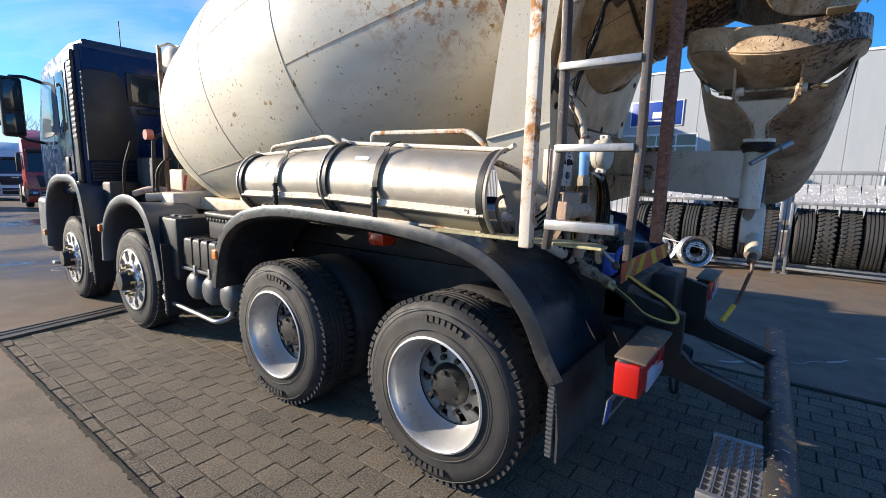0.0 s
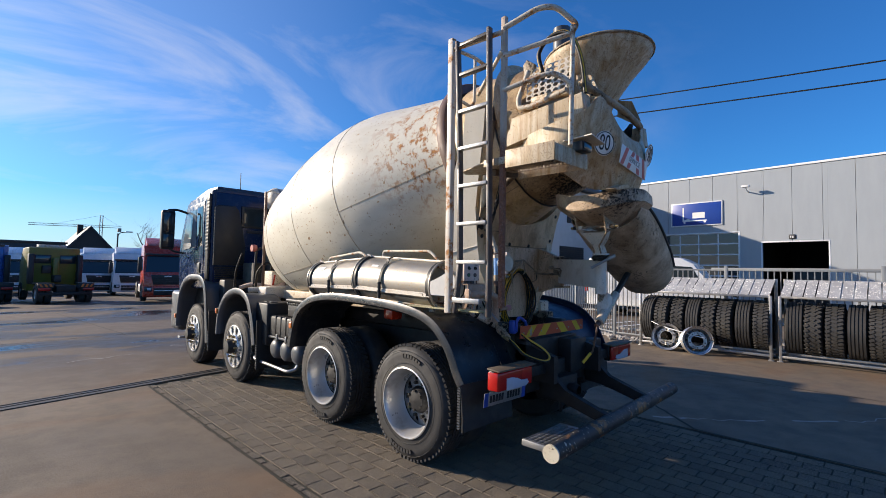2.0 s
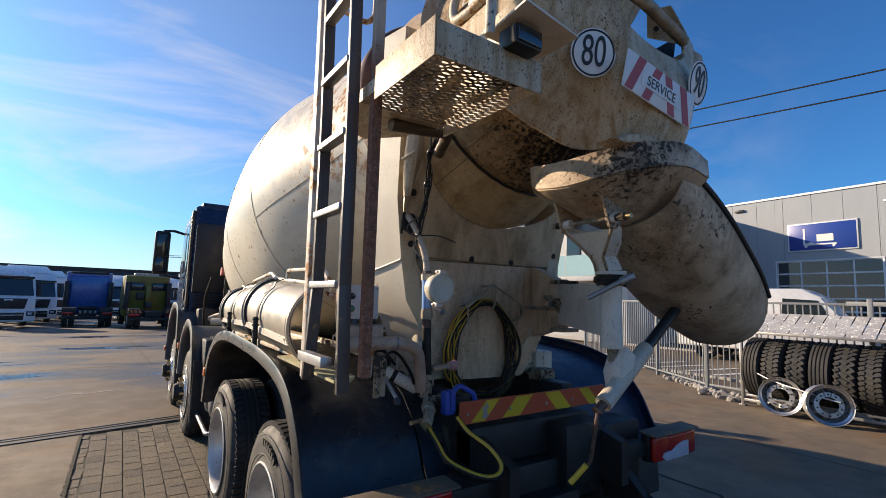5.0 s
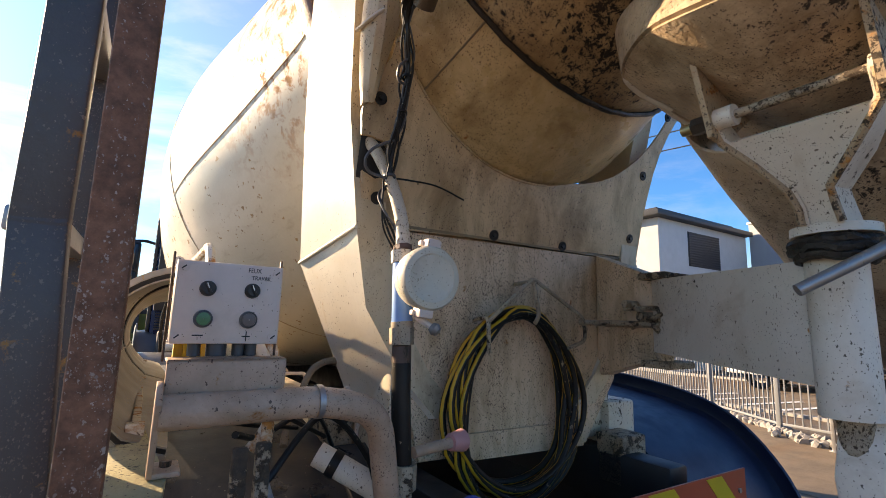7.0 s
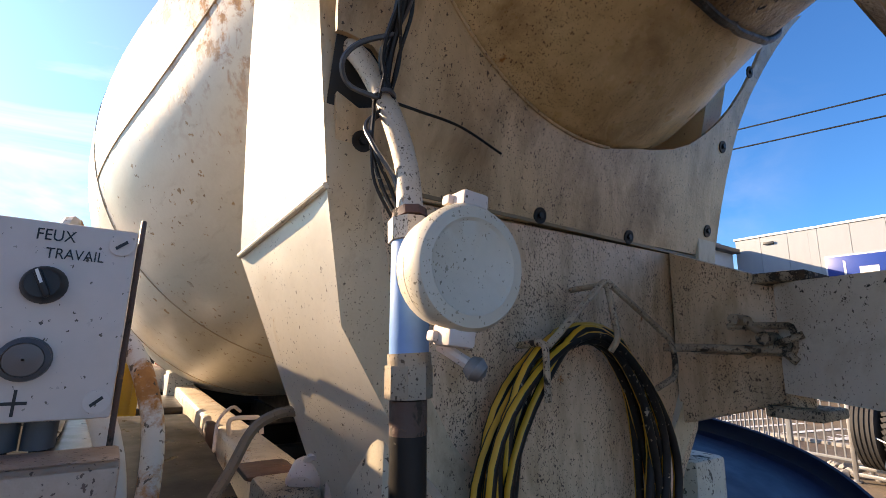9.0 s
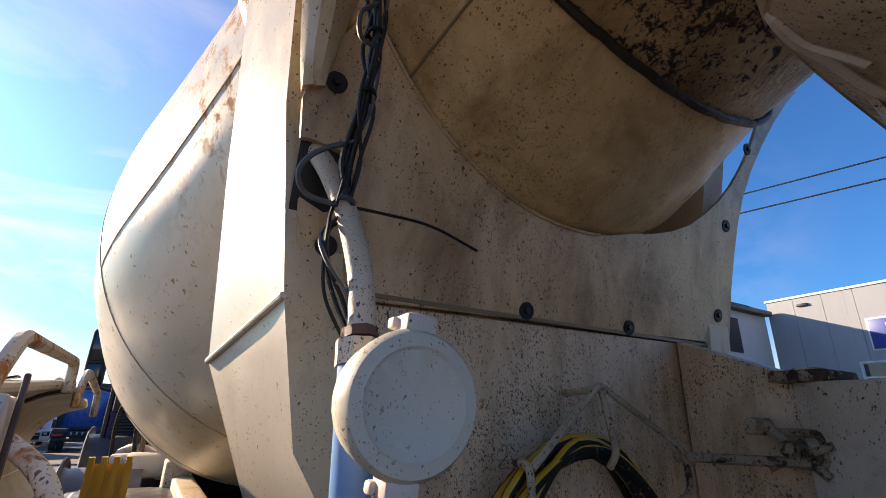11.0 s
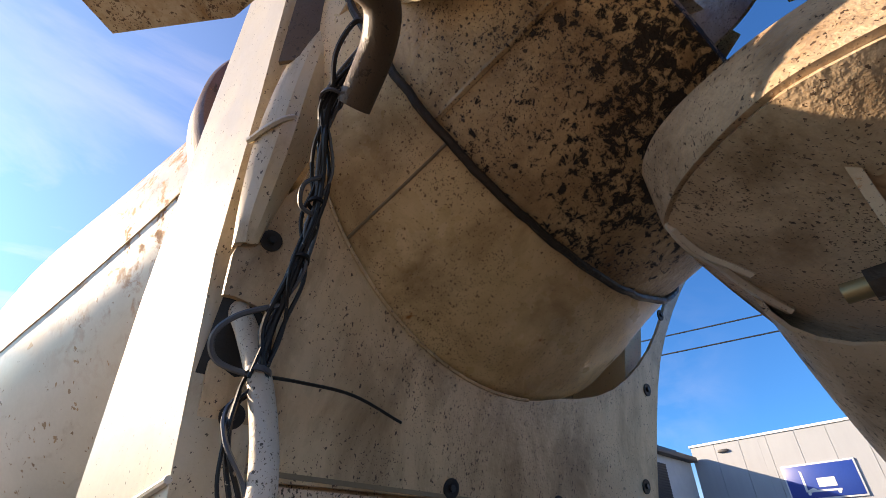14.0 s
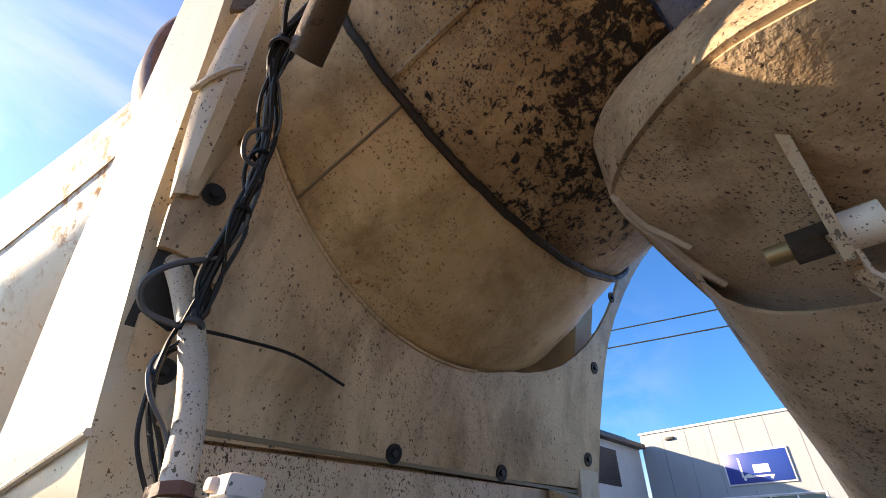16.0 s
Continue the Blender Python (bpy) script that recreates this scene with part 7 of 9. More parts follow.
    box(bm, (-0.122, -0.080, -0.012), (0.122, 0.080, 0.002), 0.003, m)
    part("lid", bm, M_BOX, cb)
    for u, v in ((-0.108, 0.066), (0.108, 0.066), (0.108, -0.066), (-0.108, -0.066)):
        bm = B()
        cyl(bm, m @ Vector((u, v, 0.0015)), m @ Vector((u, v, 0.004)), 0.0095, 16)
        sc = part("lid_screw", bm, M_BOX, cb)
        bm = B()
        box(bm, (-0.006, -0.0014, 0), (0.006, 0.0014, 0.0012), 0, m @ Matrix.Translation((u, v, 0.004)) @ Matrix.Rotation(0.6, 4, "Z"))
        part("screw_slot", bm, M_TEXTBLACK, sc)
    for u in (-0.052, 0.050):
        bm = B()
        lathe(bm, [(0.001, 0.0155), (0.006, 0.015), (0.016, 0.0125), (0.018, 0.011), (0.018, 0.001)], m @ Vector((u, 0.027, 0)), nn, 24)
        kn = part("selector_knob", bm, M_DARK, cb)
        bm = B()
        box(bm, (-0.003, -0.012, 0.014), (0.003, 0.012, 0.024), 0.002, m @ Matrix.Translation((u, 0.027, 0)) @ Matrix.Rotation(0.5, 4, "Z"))
        part("knob_wing", bm, M_DARK, kn)
        bm = B()
        box(bm, (-0.0012, 0.0, 0.024), (0.0012, 0.0115, 0.0248), 0, m @ Matrix.Translation((u, 0.027, 0)) @ Matrix.Rotation(0.5, 4, "Z"))
        part("white_mark", bm, M_SIGNWHITE, kn)
    for u, mt in ((-0.056, M_GREENBTN), (0.046, M_GREYBTN)):
        bm = B()
        lathe(bm, [(0.001, 0.0175), (0.010, 0.0165), (0.012, 0.013)], m @ Vector((u, -0.032, 0)), nn, 24)
        bt = part("push_button", bm, M_GREY, cb)
        bm = B()
        lathe(bm, [(0.006, 0.0133), (0.0115, 0.0125), (0.0125, 0.001)], m @ Vector((u, -0.032, 0)), nn, 24)
        part("button_face", bm, mt, bt)
    bm = B()
    box(bm, (-0.076, -0.065, 0.002), (-0.052, -0.0625, 0.0028), 0, m)
    part("minus_mark", bm, M_TEXTBLACK, cb)
    bm = B()
    box(bm, (0.034, -0.0665, 0.002), (0.054, -0.064, 0.0028), 0, m)
    box(bm, (0.043, -0.075, 0.002), (0.0455, -0.055, 0.0028), 0, m)
    part("plus_mark", bm, M_TEXTBLACK, cb)
    lettering("hand_lettering", "FEUX", 0.0135, m @ Matrix.Translation((0.052, 0.068, 0.0024)), M_TEXTBLACK, cb, 0.0003)
    lettering("hand_lettering", "TRAVAIL", 0.0125, m @ Matrix.Translation((0.070, 0.053, 0.0024)), M_TEXTBLACK, cb, 0.0003)
    for u in (-0.128, 0.126):
        bm = B()
        box(bm, (u - 0.003, -0.115, -0.035), (u + 0.003, 0.098, -0.028), 0.002, m)
        part("side_strap", bm, M_RUSTY, cb)
    for u in (-0.065, -0.015, 0.035, 0.065):
        bm = B()
        cyl(bm, m @ Vector((u, -0.079, -0.03)), m @ Vector((u, -0.105, -0.03)), 0.012 if u != -0.015 else 0.019, 10)
        part("cable_gland", bm, M_GREY, cb)
    for k, u in enumerate((-0.065, 0.035, 0.065)):
        bm = B()
        p = m @ Vector((u, -0.105, -0.03))
        tube(bm, smooth_line([p, p + Vector((0.02, 0.03, -0.08)), p + Vector((0.10 + 0.05 * k, 0.16, -0.16)), p + Vector((0.30, 0.30, -0.22 - 0.03 * k))], 5), 0.006, 6)
        part("cable", bm, M_CABLE, cb)
    # shut-off levers hanging by the guard
    for x, y in ((-0.985, -0.72), (-0.945, -0.70)):
        bm = B()
        box(bm, (x - 0.012, y - 0.01, 1.26), (x + 0.012, y + 0.01, 1.44), 0.004)
        part("lever_plate", bm, M_CEMENT, truck)
    bm = B()
    tube(bm, [(-0.93, -0.66, 1.36), (-0.91, -0.74, 1.28), (-0.90, -0.77, 1.25)], 0.009, 8)
    lv = part("control_lever", bm, M_GALV, truck, "steel lever with a black knob")
    bm = B()
    lathe(bm, [(0, 0.001), (0.006, 0.014), (0.02, 0.018), (0.034, 0.014), (0.04, 0.001)], (-0.905, -0.765, 1.265), (0.0, -0.02, -0.06), 14)
    part("lever_knob", bm, M_DARK, lv)
    # white cylinders, blocks and hoses in the gap beside the pillar
    bm = B()
    tube(bm, [(-0.72, -0.30, 1.30), (-0.52, -0.42, 1.18)], 0.032, 14)
    part("air_cylinder", bm, M_WHITE, truck, "small white cylinder with black bands")
    for t in (0.2, 0.8):
        bm = B()
        p = Vector((-0.72, -0.30, 1.30)).lerp(Vector((-0.52, -0.42, 1.18)), t)
        lathe(bm, [(-0.012, 0.032), (-0.012, 0.036), (0.012, 0.036), (0.012, 0.032)], p, (0.2, -0.12, -0.12), 16)
        part("cylinder_band", bm, M_CABLE, truck)
    for k, pts in enumerate(([(-0.54, 0.0, 1.502), (-0.575, 0.0, 1.511), (-0.618, 0.0, 1.507), (-0.66, 0.0, 1.479), (-0.700, -0.03, 1.415), (-0.742, -0.08, 1.362), (-0.77, -0.15, 1.29)], [(-0.95, -0.45, 1.40), (-0.86, -0.30, 1.36), (-0.70, -0.20, 1.40), (-0.55, -0.1, 1.30)], [(-0.90, -0.5, 1.30), (-0.75, -0.42, 1.42), (-0.62, -0.40, 1.30), (-0.58, -0.40, 1.16)],
                             [(-0.80, -0.1, 1.28), (-0.70, 0.2, 1.24), (-0.60, 0.7, 1.26), (-0.55, 1.4, 1.24)])):
        bm = B()
        tube(bm, smooth_line(pts, 6), 0.011 if k == 0 else 0.008, 8)
        part("air_hose", bm, M_BROWNHOSE if k == 0 else M_CABLE, truck)
    for lo, hi, mt in (((-0.632, -0.06, 1.20), (-0.525, 0.10, 1.368), M_CEMENT), ((-0.625, 0.16, 1.335), (-0.50, 0.30, 1.352), M_RUSTY), ((-0.615, 0.88, 1.25), (-0.578, 0.94, 1.36), M_RUSTY), ((-0.612, 1.00, 1.28), (-0.578, 1.05, 1.365), M_CREAM), ((-0.62, 2.6, 1.18), (-0.46, 2.85, 1.42), M_CREAM), ((0.44, -0.30, 1.10), (0.60, -0.12, 1.36), M_CREAM), ((0.36, -0.42, 1.08), (0.50, -0.30, 1.26), M_CEMENT)):
        bm = B()
        box(bm, lo, hi, 0.012)
        part("support_block", bm, mt, truck)
    bm = B()
    lathe(bm, [(0.0, 0.001), (0.0, 0.026), (0.012, 0.034), (0.05, 0.036), (0.062, 0.028), (0.066, 0.001)], (-0.53, 0.02, 1.395), (-0.35, -0.55, -0.35), 20)
    part("filter_cap", bm, M_BOX, truck, "pale round breather cap")
    for pts, r in (([(-0.55, 0.0, 1.40), (-0.535, -0.03, 1.425), (-0.512, -0.05, 1.40), (-0.508, -0.05, 1.34), (-0.51, -0.04, 1.26)], 0.010), ([(-0.56, 0.75, 1.336), (-0.56, 0.75, 1.385), (-0.50, 0.74, 1.39), (-0.47, 0.73, 1.385), (-0.46, 0.72, 1.336)], 0.008), ([(-0.61, 0.70, 1.30), (-0.58, 0.85, 1.37), (-0.52, 0.95, 1.40), (-0.47, 1.05, 1.37)], 0.006)):
        bm = B()
        tube(bm, smooth_line(pts, 5), r, 8)
        part("breather_hose", bm, M_BOX, truck)
    # hoop tubes at the end of the chute rack
    for pts in ([(-1.02, -0.20, 1.70), (-0.95, -0.32, 1.64), (-0.90, -0.42, 1.56), (-0.885, -0.45, 1.46), (-0.89, -0.45, 1.30)], [(-1.0, -0.10, 1.72), (-0.90, -0.22, 1.66), (-0.86, -0.30, 1.58), (-0.85, -0.33, 1.50), (-0.86, -0.34, 1.40), (-0.90, -0.35, 1.34)]):
        bm = B()
        tube(bm, smooth_line(pts, 5), 0.013, 10)
        part("hoop_tube", bm, M_RAIL, truck, "rusty cream tube hoop")


build_rear_pipes()


def build_cable_bundle():
    spine = [(-0.626, -0.63, 2.575), (-0.639, -0.555, 2.48), (-0.622, -0.525, 2.41), (-0.608, -0.50, 2.354), (-0.595, -0.47, 2.284), (-0.592, -0.44, 2.20), (-0.597, -0.41, 2.123), (-0.599, -0.40, 2.046), (-0.616, -0.40, 2.0), (-0.621, -0.42, 1.941), (-0.606, -0.43, 1.886), (-0.585, -0.44, 1.82)]
    rng = random.Random(3)
    bm = B()
    tube(bm, smooth_line(spine[:8], 6), 0.0055, 8)
    bundle = part("cable_loom", bm, M_CABLE, truck, "bundle of black and grey cables tied together")
    for k in range(8):
        pts = [Vector(p) + Vector((rng.uniform(-0.015, 0.015), rng.uniform(-0.013, 0.013), rng.uniform(-0.01, 0.01))) for p in spine[: (12 if k < 4 else 8)]]
        bm = B()
        tube(bm, smooth_line(pts, 6), rng.choice((0.0028, 0.0034, 0.0042)), 6)
        part("cable", bm, M_GREY if k in (1, 4) else M_CABLE, bundle)
    for pts, r, mt in (([(-0.597, -0.42, 2.155), (-0.65, -0.405, 2.125), (-0.672, -0.395, 2.09), (-0.655, -0.385, 2.06), (-0.605, -0.40, 2.045)], 0.0045, M_GREY),
                       ([(-0.64, -0.56, 2.485), (-0.665, -0.60, 2.545), (-0.655, -0.64, 2.60), (-0.622, -0.64, 2.57), (-0.632, -0.57, 2.49)], 0.0045, M_CABLE), ([(-0.606, -0.505, 2.36), (-0.632, -0.50, 2.33), (-0.625, -0.485, 2.30), (-0.600, -0.48, 2.295)], 0.004, M_GREY),
                       ([(-0.60, -0.395, 2.05), (-0.52, -0.375, 2.062), (-0.42, -0.365, 2.065), (-0.315, -0.36, 2.04)], 0.0028, M_CABLE)):
        bm = B()
        tube(bm, smooth_line(pts, 7), r, 6)
        part("cable", bm, mt, bundle)
    for i, (p, r) in enumerate((((-0.639, -0.556, 2.482), 0.021), ((-0.599, -0.40, 2.050), 0.019), ((-0.593, -0.45, 2.225), 0.015), ((-0.600, -0.485, 2.315), 0.014))):
        bm = B()
        lathe(bm, [(-0.004, r - 0.004), (-0.004, r), (0.004, r), (0.004, r - 0.004)], p, (0.1, 0.25, 1), 16)
        part("cable_tie", bm, M_GREY if i < 2 else M_CABLE, bundle)


build_cable_bundle()


def hose_coil():
    coil = thing("water_hose", "coiled black hose with yellow stripes on a wire hook", "hose")
    rng = random.Random(11)
    for k in range(11):
        pts = []
        dx, dz = rng.uniform(-0.012, 0.012), rng.uniform(-0.01, 0.01)
        w, h = 0.225 + 0.009 * (k % 5) + rng.uniform(-0.006, 0.006), 0.268 + 0.007 * (k % 4)
        y = -0.325 - 0.011 * (k // 2) - 0.012 * (k % 2)
        for i in range(40):
            a = 2 * math.pi * i / 40
            x = -0.075 + dx + w * math.sin(a) * (1 - 0.10 * math.cos(a))
            z = 1.415 + dz + h * math.cos(a) - (0.03 * (k % 3) if math.cos(a) < -0.4 else 0)
            pts.append((x + 0.018 * math.sin(3 * a + k), y, z))
        bm = B()
        striped_tube(bm, pts, 0.0105, 12, (2, 3, 8, 9), closed=True)
        part("hose_turn", bm, [M_CABLE, M_HOSEYEL], coil)
    return coil


hose_coil()


def hose_hook():
    bm = B()
    tube(bm, rounded([(-0.245, -0.33, 1.66), (-0.24, -0.40, 1.67), (-0.235, -0.40, 1.56)], 0.02), 0.007, 8)
    tube(bm, rounded([(-0.235, -0.40, 1.66), (-0.06, -0.40, 1.80), (-0.045, -0.40, 1.80), (0.19, -0.40, 1.68), (0.20, -0.40, 1.60), (0.10, -0.41, 1.575)], 0.03), 0.007, 8)
    tube(bm, rounded([(-0.05, -0.40, 1.80), (-0.045, -0.42, 1.68), (-0.045, -0.40, 1.655)], 0.02), 0.007, 8)
    tube(bm, [(-0.05, -0.40, 1.795), (-0.05, -0.30, 1.79)], 0.007, 8)
    part("hose_hook", bm, M_CEMENT, truck, "bent wire hook crusted with cement")


hose_hook()


def tail_hose():
    h = thing("wash_hose", "yellow and black striped wash hose hanging at the tail", "hose")
    bm = B()
    striped_tube(bm, smooth_line([(-0.70, -0.70, 1.10), (-0.70, -0.78, 1.05), (-0.68, -0.86, 0.98), (-0.58, -0.95, 0.93), (-0.50, -0.975, 0.925), (-0.46, -0.96, 0.96), (-0.48, -0.90, 1.02), (-0.54, -0.82, 1.08), (-0.55, -0.74, 1.13)], 8), 0.014, 10, (0, 1, 5, 6))
    part("hose_loop", bm, [M_CABLE, M_HOSEYEL], h)
    bm = B()
    cyl(bm, (-0.70, -0.66, 1.115), (-0.70, -0.72, 1.09), 0.020, 10)
    part("coupling", bm, M_BRASS, h)
    bm = B()
    tube(bm, [(-0.71, -0.66, 1.12), (-0.80, -0.72, 1.13)], 0.010, 8)
    part("tap_lever", bm, M_BRASS, h)


tail_hose()


def blue_handle():
    bm = B()
    tube(bm, rounded([(-0.52, -0.66, 1.14), (-0.53, -0.67, 1.24), (-0.50, -0.68, 1.27), (-0.40, -0.68, 1.22), (-0.38, -0.67, 1.14)], 0.03), 0.014, 8)
    part("spray_handle", bm, M_HANDLE_BLUE, truck, "blue plastic spray handle")
    bm = B()
    box(bm, (-0.56, -0.66, 1.12), (-0.50, -0.60, 1.24), 0.012)
    part("spray_body", bm, M_HANDLE_BLUE, truck)


blue_handle()


# ---- things along the truck's near side ----
def build_side():
    # step box and battery boxes, air tanks, side rail
    bm = B()
    box(bm, (-1.12, 2.22, 0.76), (-0.60, 2.98, 1.03), 0.03, seg=3)
    bat = part("battery_box", bm, M_DARK, truck, "ribbed black plastic battery box")
    for y in (2.36, 2.50, 2.64, 2.78):
        bm = B()
        box(bm, (-1.128, y, 0.79), (-0.62, y + 0.025, 1.036), 0.006)
        part("box_rib", bm, M_DARK, bat)
    bm = B()
    box(bm, (-1.135, 2.24, 0.735), (-0.62, 2.98, 0.765), 0.008)
    part("box_tray", bm, M_GREY, bat)
    for y in (2.45, 2.70):
        bm = B()
        box(bm, (-1.148, y, 0.71), (-1.13, y + 0.03, 0.80), 0.005)
        part("box_clip", bm, M_GALV, bat)
    bm = B()
    box(bm, (-1.05, 2.02, 1.04), (-0.55, 2.62, 1.235), 0.025, seg=3)
    st = part("storage_box", bm, M_DARK, truck, "black plastic box with a lid")
    bm = B()
    box(bm, (-1.075, 2.00, 1.225), (-0.53, 2.64, 1.275), 0.02, seg=3)
    part("box_lid", bm, M_DARK, st)
    for k in range(12):
        bm = B()
        box(bm, (-1.066, 2.03 + 0.05 * k, 1.195), (-1.05, 2.06 + 0.05 * k, 1.222), 0.003)
        part("lid_rib", bm, M_DARK, st)
    for y in (2.80, 2.52, 2.22):
        bm = B()
        lathe(bm, [(-0.10, 0.001), (-0.10, 0.05), (-0.085, 0.10), (-0.06, 0.125), (0.0, 0.135), (0.35, 0.135), (0.42, 0.12)], (-1.05, y, 0.60), (1, 0, 0), 24)
        part("air_tank", bm, M_GREY, truck, "round-ended grey air tank")
        bm = B()
        lathe(bm, [(0.04, 0.136), (0.04, 0.142), (0.08, 0.142), (0.08, 0.136)], (-1.05, y, 0.60), (1, 0, 0), 24)
        part("tank_band", bm, M_GALV, truck)
    bm = B()
    tube(bm, rounded([(-0.86, 3.30, 0.56), (-1.16, 3.34, 0.42), (-1.17, 3.22, 0.40), (-1.19, 2.28, 0.39), (-1.10, 2.22, 0.42), (-1.06, 2.22, 0.64)], 0.05), 0.020, 12)
    part("side_rail", bm, M_GALV, truck, "bent steel side guard tube")
    # yellow wheel chock
    for k in range(4):
        bm = B()
        prism(bm, [(1.78, 1.24), (2.02, 1.24), (1.84, 1.52), (1.80, 1.52)], -0.98 + 0.05 * k, -0.955 + 0.05 * k, SIDE)
        part("chock_rib", bm, M_YELLOW, truck, "yellow plastic wheel chock" if k == 0 else "")
    bm = B()
    prism(bm, [(1.79, 1.25), (2.0, 1.25), (1.83, 1.49)], -0.975, -0.80, SIDE)
    part("wheel_chock", bm, M_YELLOW, truck)
    # marker lamps
    for x, y, z in ((-1.265, 2.09, 0.99), (-1.262, 4.52, 0.98), (-1.262, 6.60, 0.74)):
        bm = B()
        box(bm, (x - 0.02, y - 0.035, z - 0.04), (x + 0.02, y + 0.035, z + 0.04), 0.014, seg=3)
        part("side_marker", bm, M_ORANGE, truck, "orange side marker lamp")
        bm = B()
        box(bm, (x + 0.005, y - 0.05, z - 0.055), (x + 0.05, y + 0.02, z + 0.05), 0.01)
        part("marker_base", bm, M_DARK, truck)
    # guard skirts of the two front axles
    for y0, y1 in ((3.02, 3.24), (4.86, 5.06)):
        bm = B()
        sheet(bm, [[(x, (y0 + y1) / 2 - 0.06 * (1.0 - z), z) for x in (-1.24, -1.05, -0.8, -0.62)] for z in (0.95, 0.75, 0.5, 0.30)], 0.012)
        part("mud_flap", bm, M_DARK, truck)
        bm = B()
        for k in range(14):
            box(bm, (-1.25, (y0 + y1) / 2 - 0.06 * (0.65 - 0.022 * k) - 0.022, 0.32 + 0.022 * k), (-1.23, (y0 + y1) / 2 - 0.06 * (0.65 - 0.022 * k), 0.332 + 0.022 * k))
        part("flap_edge", bm, M_GREY, truck)
    bm = B()
    box(bm, (-1.16, 2.98, 0.62), (-0.62, 3.34, 1.19), 0.025)
    part("guard_box", bm, M_DARK, truck, "black plastic box behind the wheel arch")
    for y in (3.04, 3.18):
        bm = B()
        box(bm, (-1.08, y, 1.185), (-0.98, y + 0.07, 1.205), 0.006)
        part("box_latch", bm, M_GREY, truck)
    bm = B()
    box(bm, (-1.30, 6.18, 0.36), (-1.16, 6.30, 0.40), 0.01)
    part("cab_step", bm, M_GALV, truck)
    # rusty upright and clutter behind the cab
    bm = B()
    box(bm, (-0.775, 4.025, 1.30), (-0.735, 4.065, 2.88), 0.005)
    up = part("upright_post", bm, M_RUSTY, truck, "rusty square upright behind the cab")
    bm = B()
    tube(bm, rounded([(-0.76, 4.05, 2.86), (-0.70, 3.95, 2.90), (-0.60, 3.86, 2.84)], 0.03), 0.014, 8)
    part("upright_bracket", bm, M_RAIL, up)
    bm = B()
    lathe(bm, [(-0.30, 0.001), (-0.29, 0.10), (-0.24, 0.15), (0.24, 0.15), (0.29, 0.10), (0.30, 0.001)], (-0.40, 3.98, 2.72), (0, 0, 1), 24)
    part("water_can", bm, M_WHITE, truck, "white plastic canister")
    bm = B()
    tube(bm, rounded([(-0.80, 4.28, 1.32), (-0.80, 4.22, 1.95), (-0.71, 4.18, 2.00), (-0.55, 4.12, 1.98)], 0.05), 0.020, 10)
    hp = part("hydraulic_pipe", bm, M_DARK, truck)
    bm = B()
    cyl(bm, (-0.80, 4.24, 1.98), (-0.87, 4.24, 1.98), 0.055, 18)
    part("red_tap", bm, plain("faded_red", (0.42, 0.12, 0.10), 0.5), hp)
    for pts, r, mt in (([(-0.92, 4.5, 1.34), (-0.80, 4.3, 1.40), (-0.60, 4.05, 1.36), (-0.45, 3.9, 1.42)], 0.035, M_PINKPIPE), ([(-0.95, 4.1, 1.32), (-0.70, 3.9, 1.34), (-0.40, 3.7, 1.36)], 0.045, M_TARP), ([(-0.80, 4.2, 1.3), (-0.82, 4.1, 1.6), (-0.7, 4.0, 1.75), (-0.6, 3.9, 1.6)], 0.018, M_CABLE),
                       ([(-0.98, 4.6, 1.2), (-1.0, 4.5, 1.6), (-0.95, 4.4, 1.9)], 0.016, M_CABLE), ([(-0.5, 4.3, 1.2), (-0.55, 4.2, 1.7), (-0.6, 4.1, 2.1), (-0.7, 4.05, 2.5)], 0.016, M_CABLE)):
        bm = B()
        tube(bm, smooth_line(pts, 6), r, 10)
        part("hydraulic_hose", bm, mt, truck)
    for lo, hi, mt in (((-0.85, 3.72, 1.20), (-0.50, 4.02, 1.38), M_WHITE), ((-0.62, 4.02, 1.15), (-0.35, 4.35, 1.62), M_CREAM), ((-0.30, 4.15, 1.20), (0.40, 4.50, 1.90), M_CREAM), ((-0.70, 4.55, 0.95), (0.70, 5.0, 1.75), M_BLACK)):
        bm = B()
        box(bm, lo, hi, 0.03)
        part("gearbox_stand", bm, mt, truck)
    bm = B()
    lathe(bm, [(0, 0.22), (0.05, 0.24), (0.16, 0.24), (0.20, 0.20), (0.21, 0.001)], (-0.30, 4.42, 1.80), (-1, 0, 0), 24)
    part("cooler_fan", bm, M_DARK, truck)
    bm = B()
    tube(bm, [(-0.62, 3.98, 1.40), (-0.60, 3.96, 1.56)], 0.014, 8)
    part("red_lever", bm, M_RED, truck)
    # red drum under the guard and white parts between the wheels
    bm = B()
    box(bm, (-0.72, 0.86, 1.12), (-0.56, 1.02, 1.26), 0.03)
    part("red_canister", bm, M_RED, truck, "red canister under the mudguard")


build_side()


def tyre_letters():
    """Moulded marks on the nearest tyres."""
    for y in AX[:2]:
        for k, (a, n) in enumerate(((-25, 7), (155, 8))):
            for i in range(n):
                bm = B()
                ang = radians(a + 5.2 * i)
                c = Vector((-1.252, y + 0.410 * math.sin(ang), 0.506 + 0.410 * math.cos(ang)))
                m = Matrix.Translation(c) @ Matrix.Rotation(-ang, 4, "X")
                box(bm, (-0.003, -0.012, -0.016), (0.006, 0.012, 0.016), 0, m)
                part("moulded_mark", bm, M_RUBBER, truck)


tyre_letters()


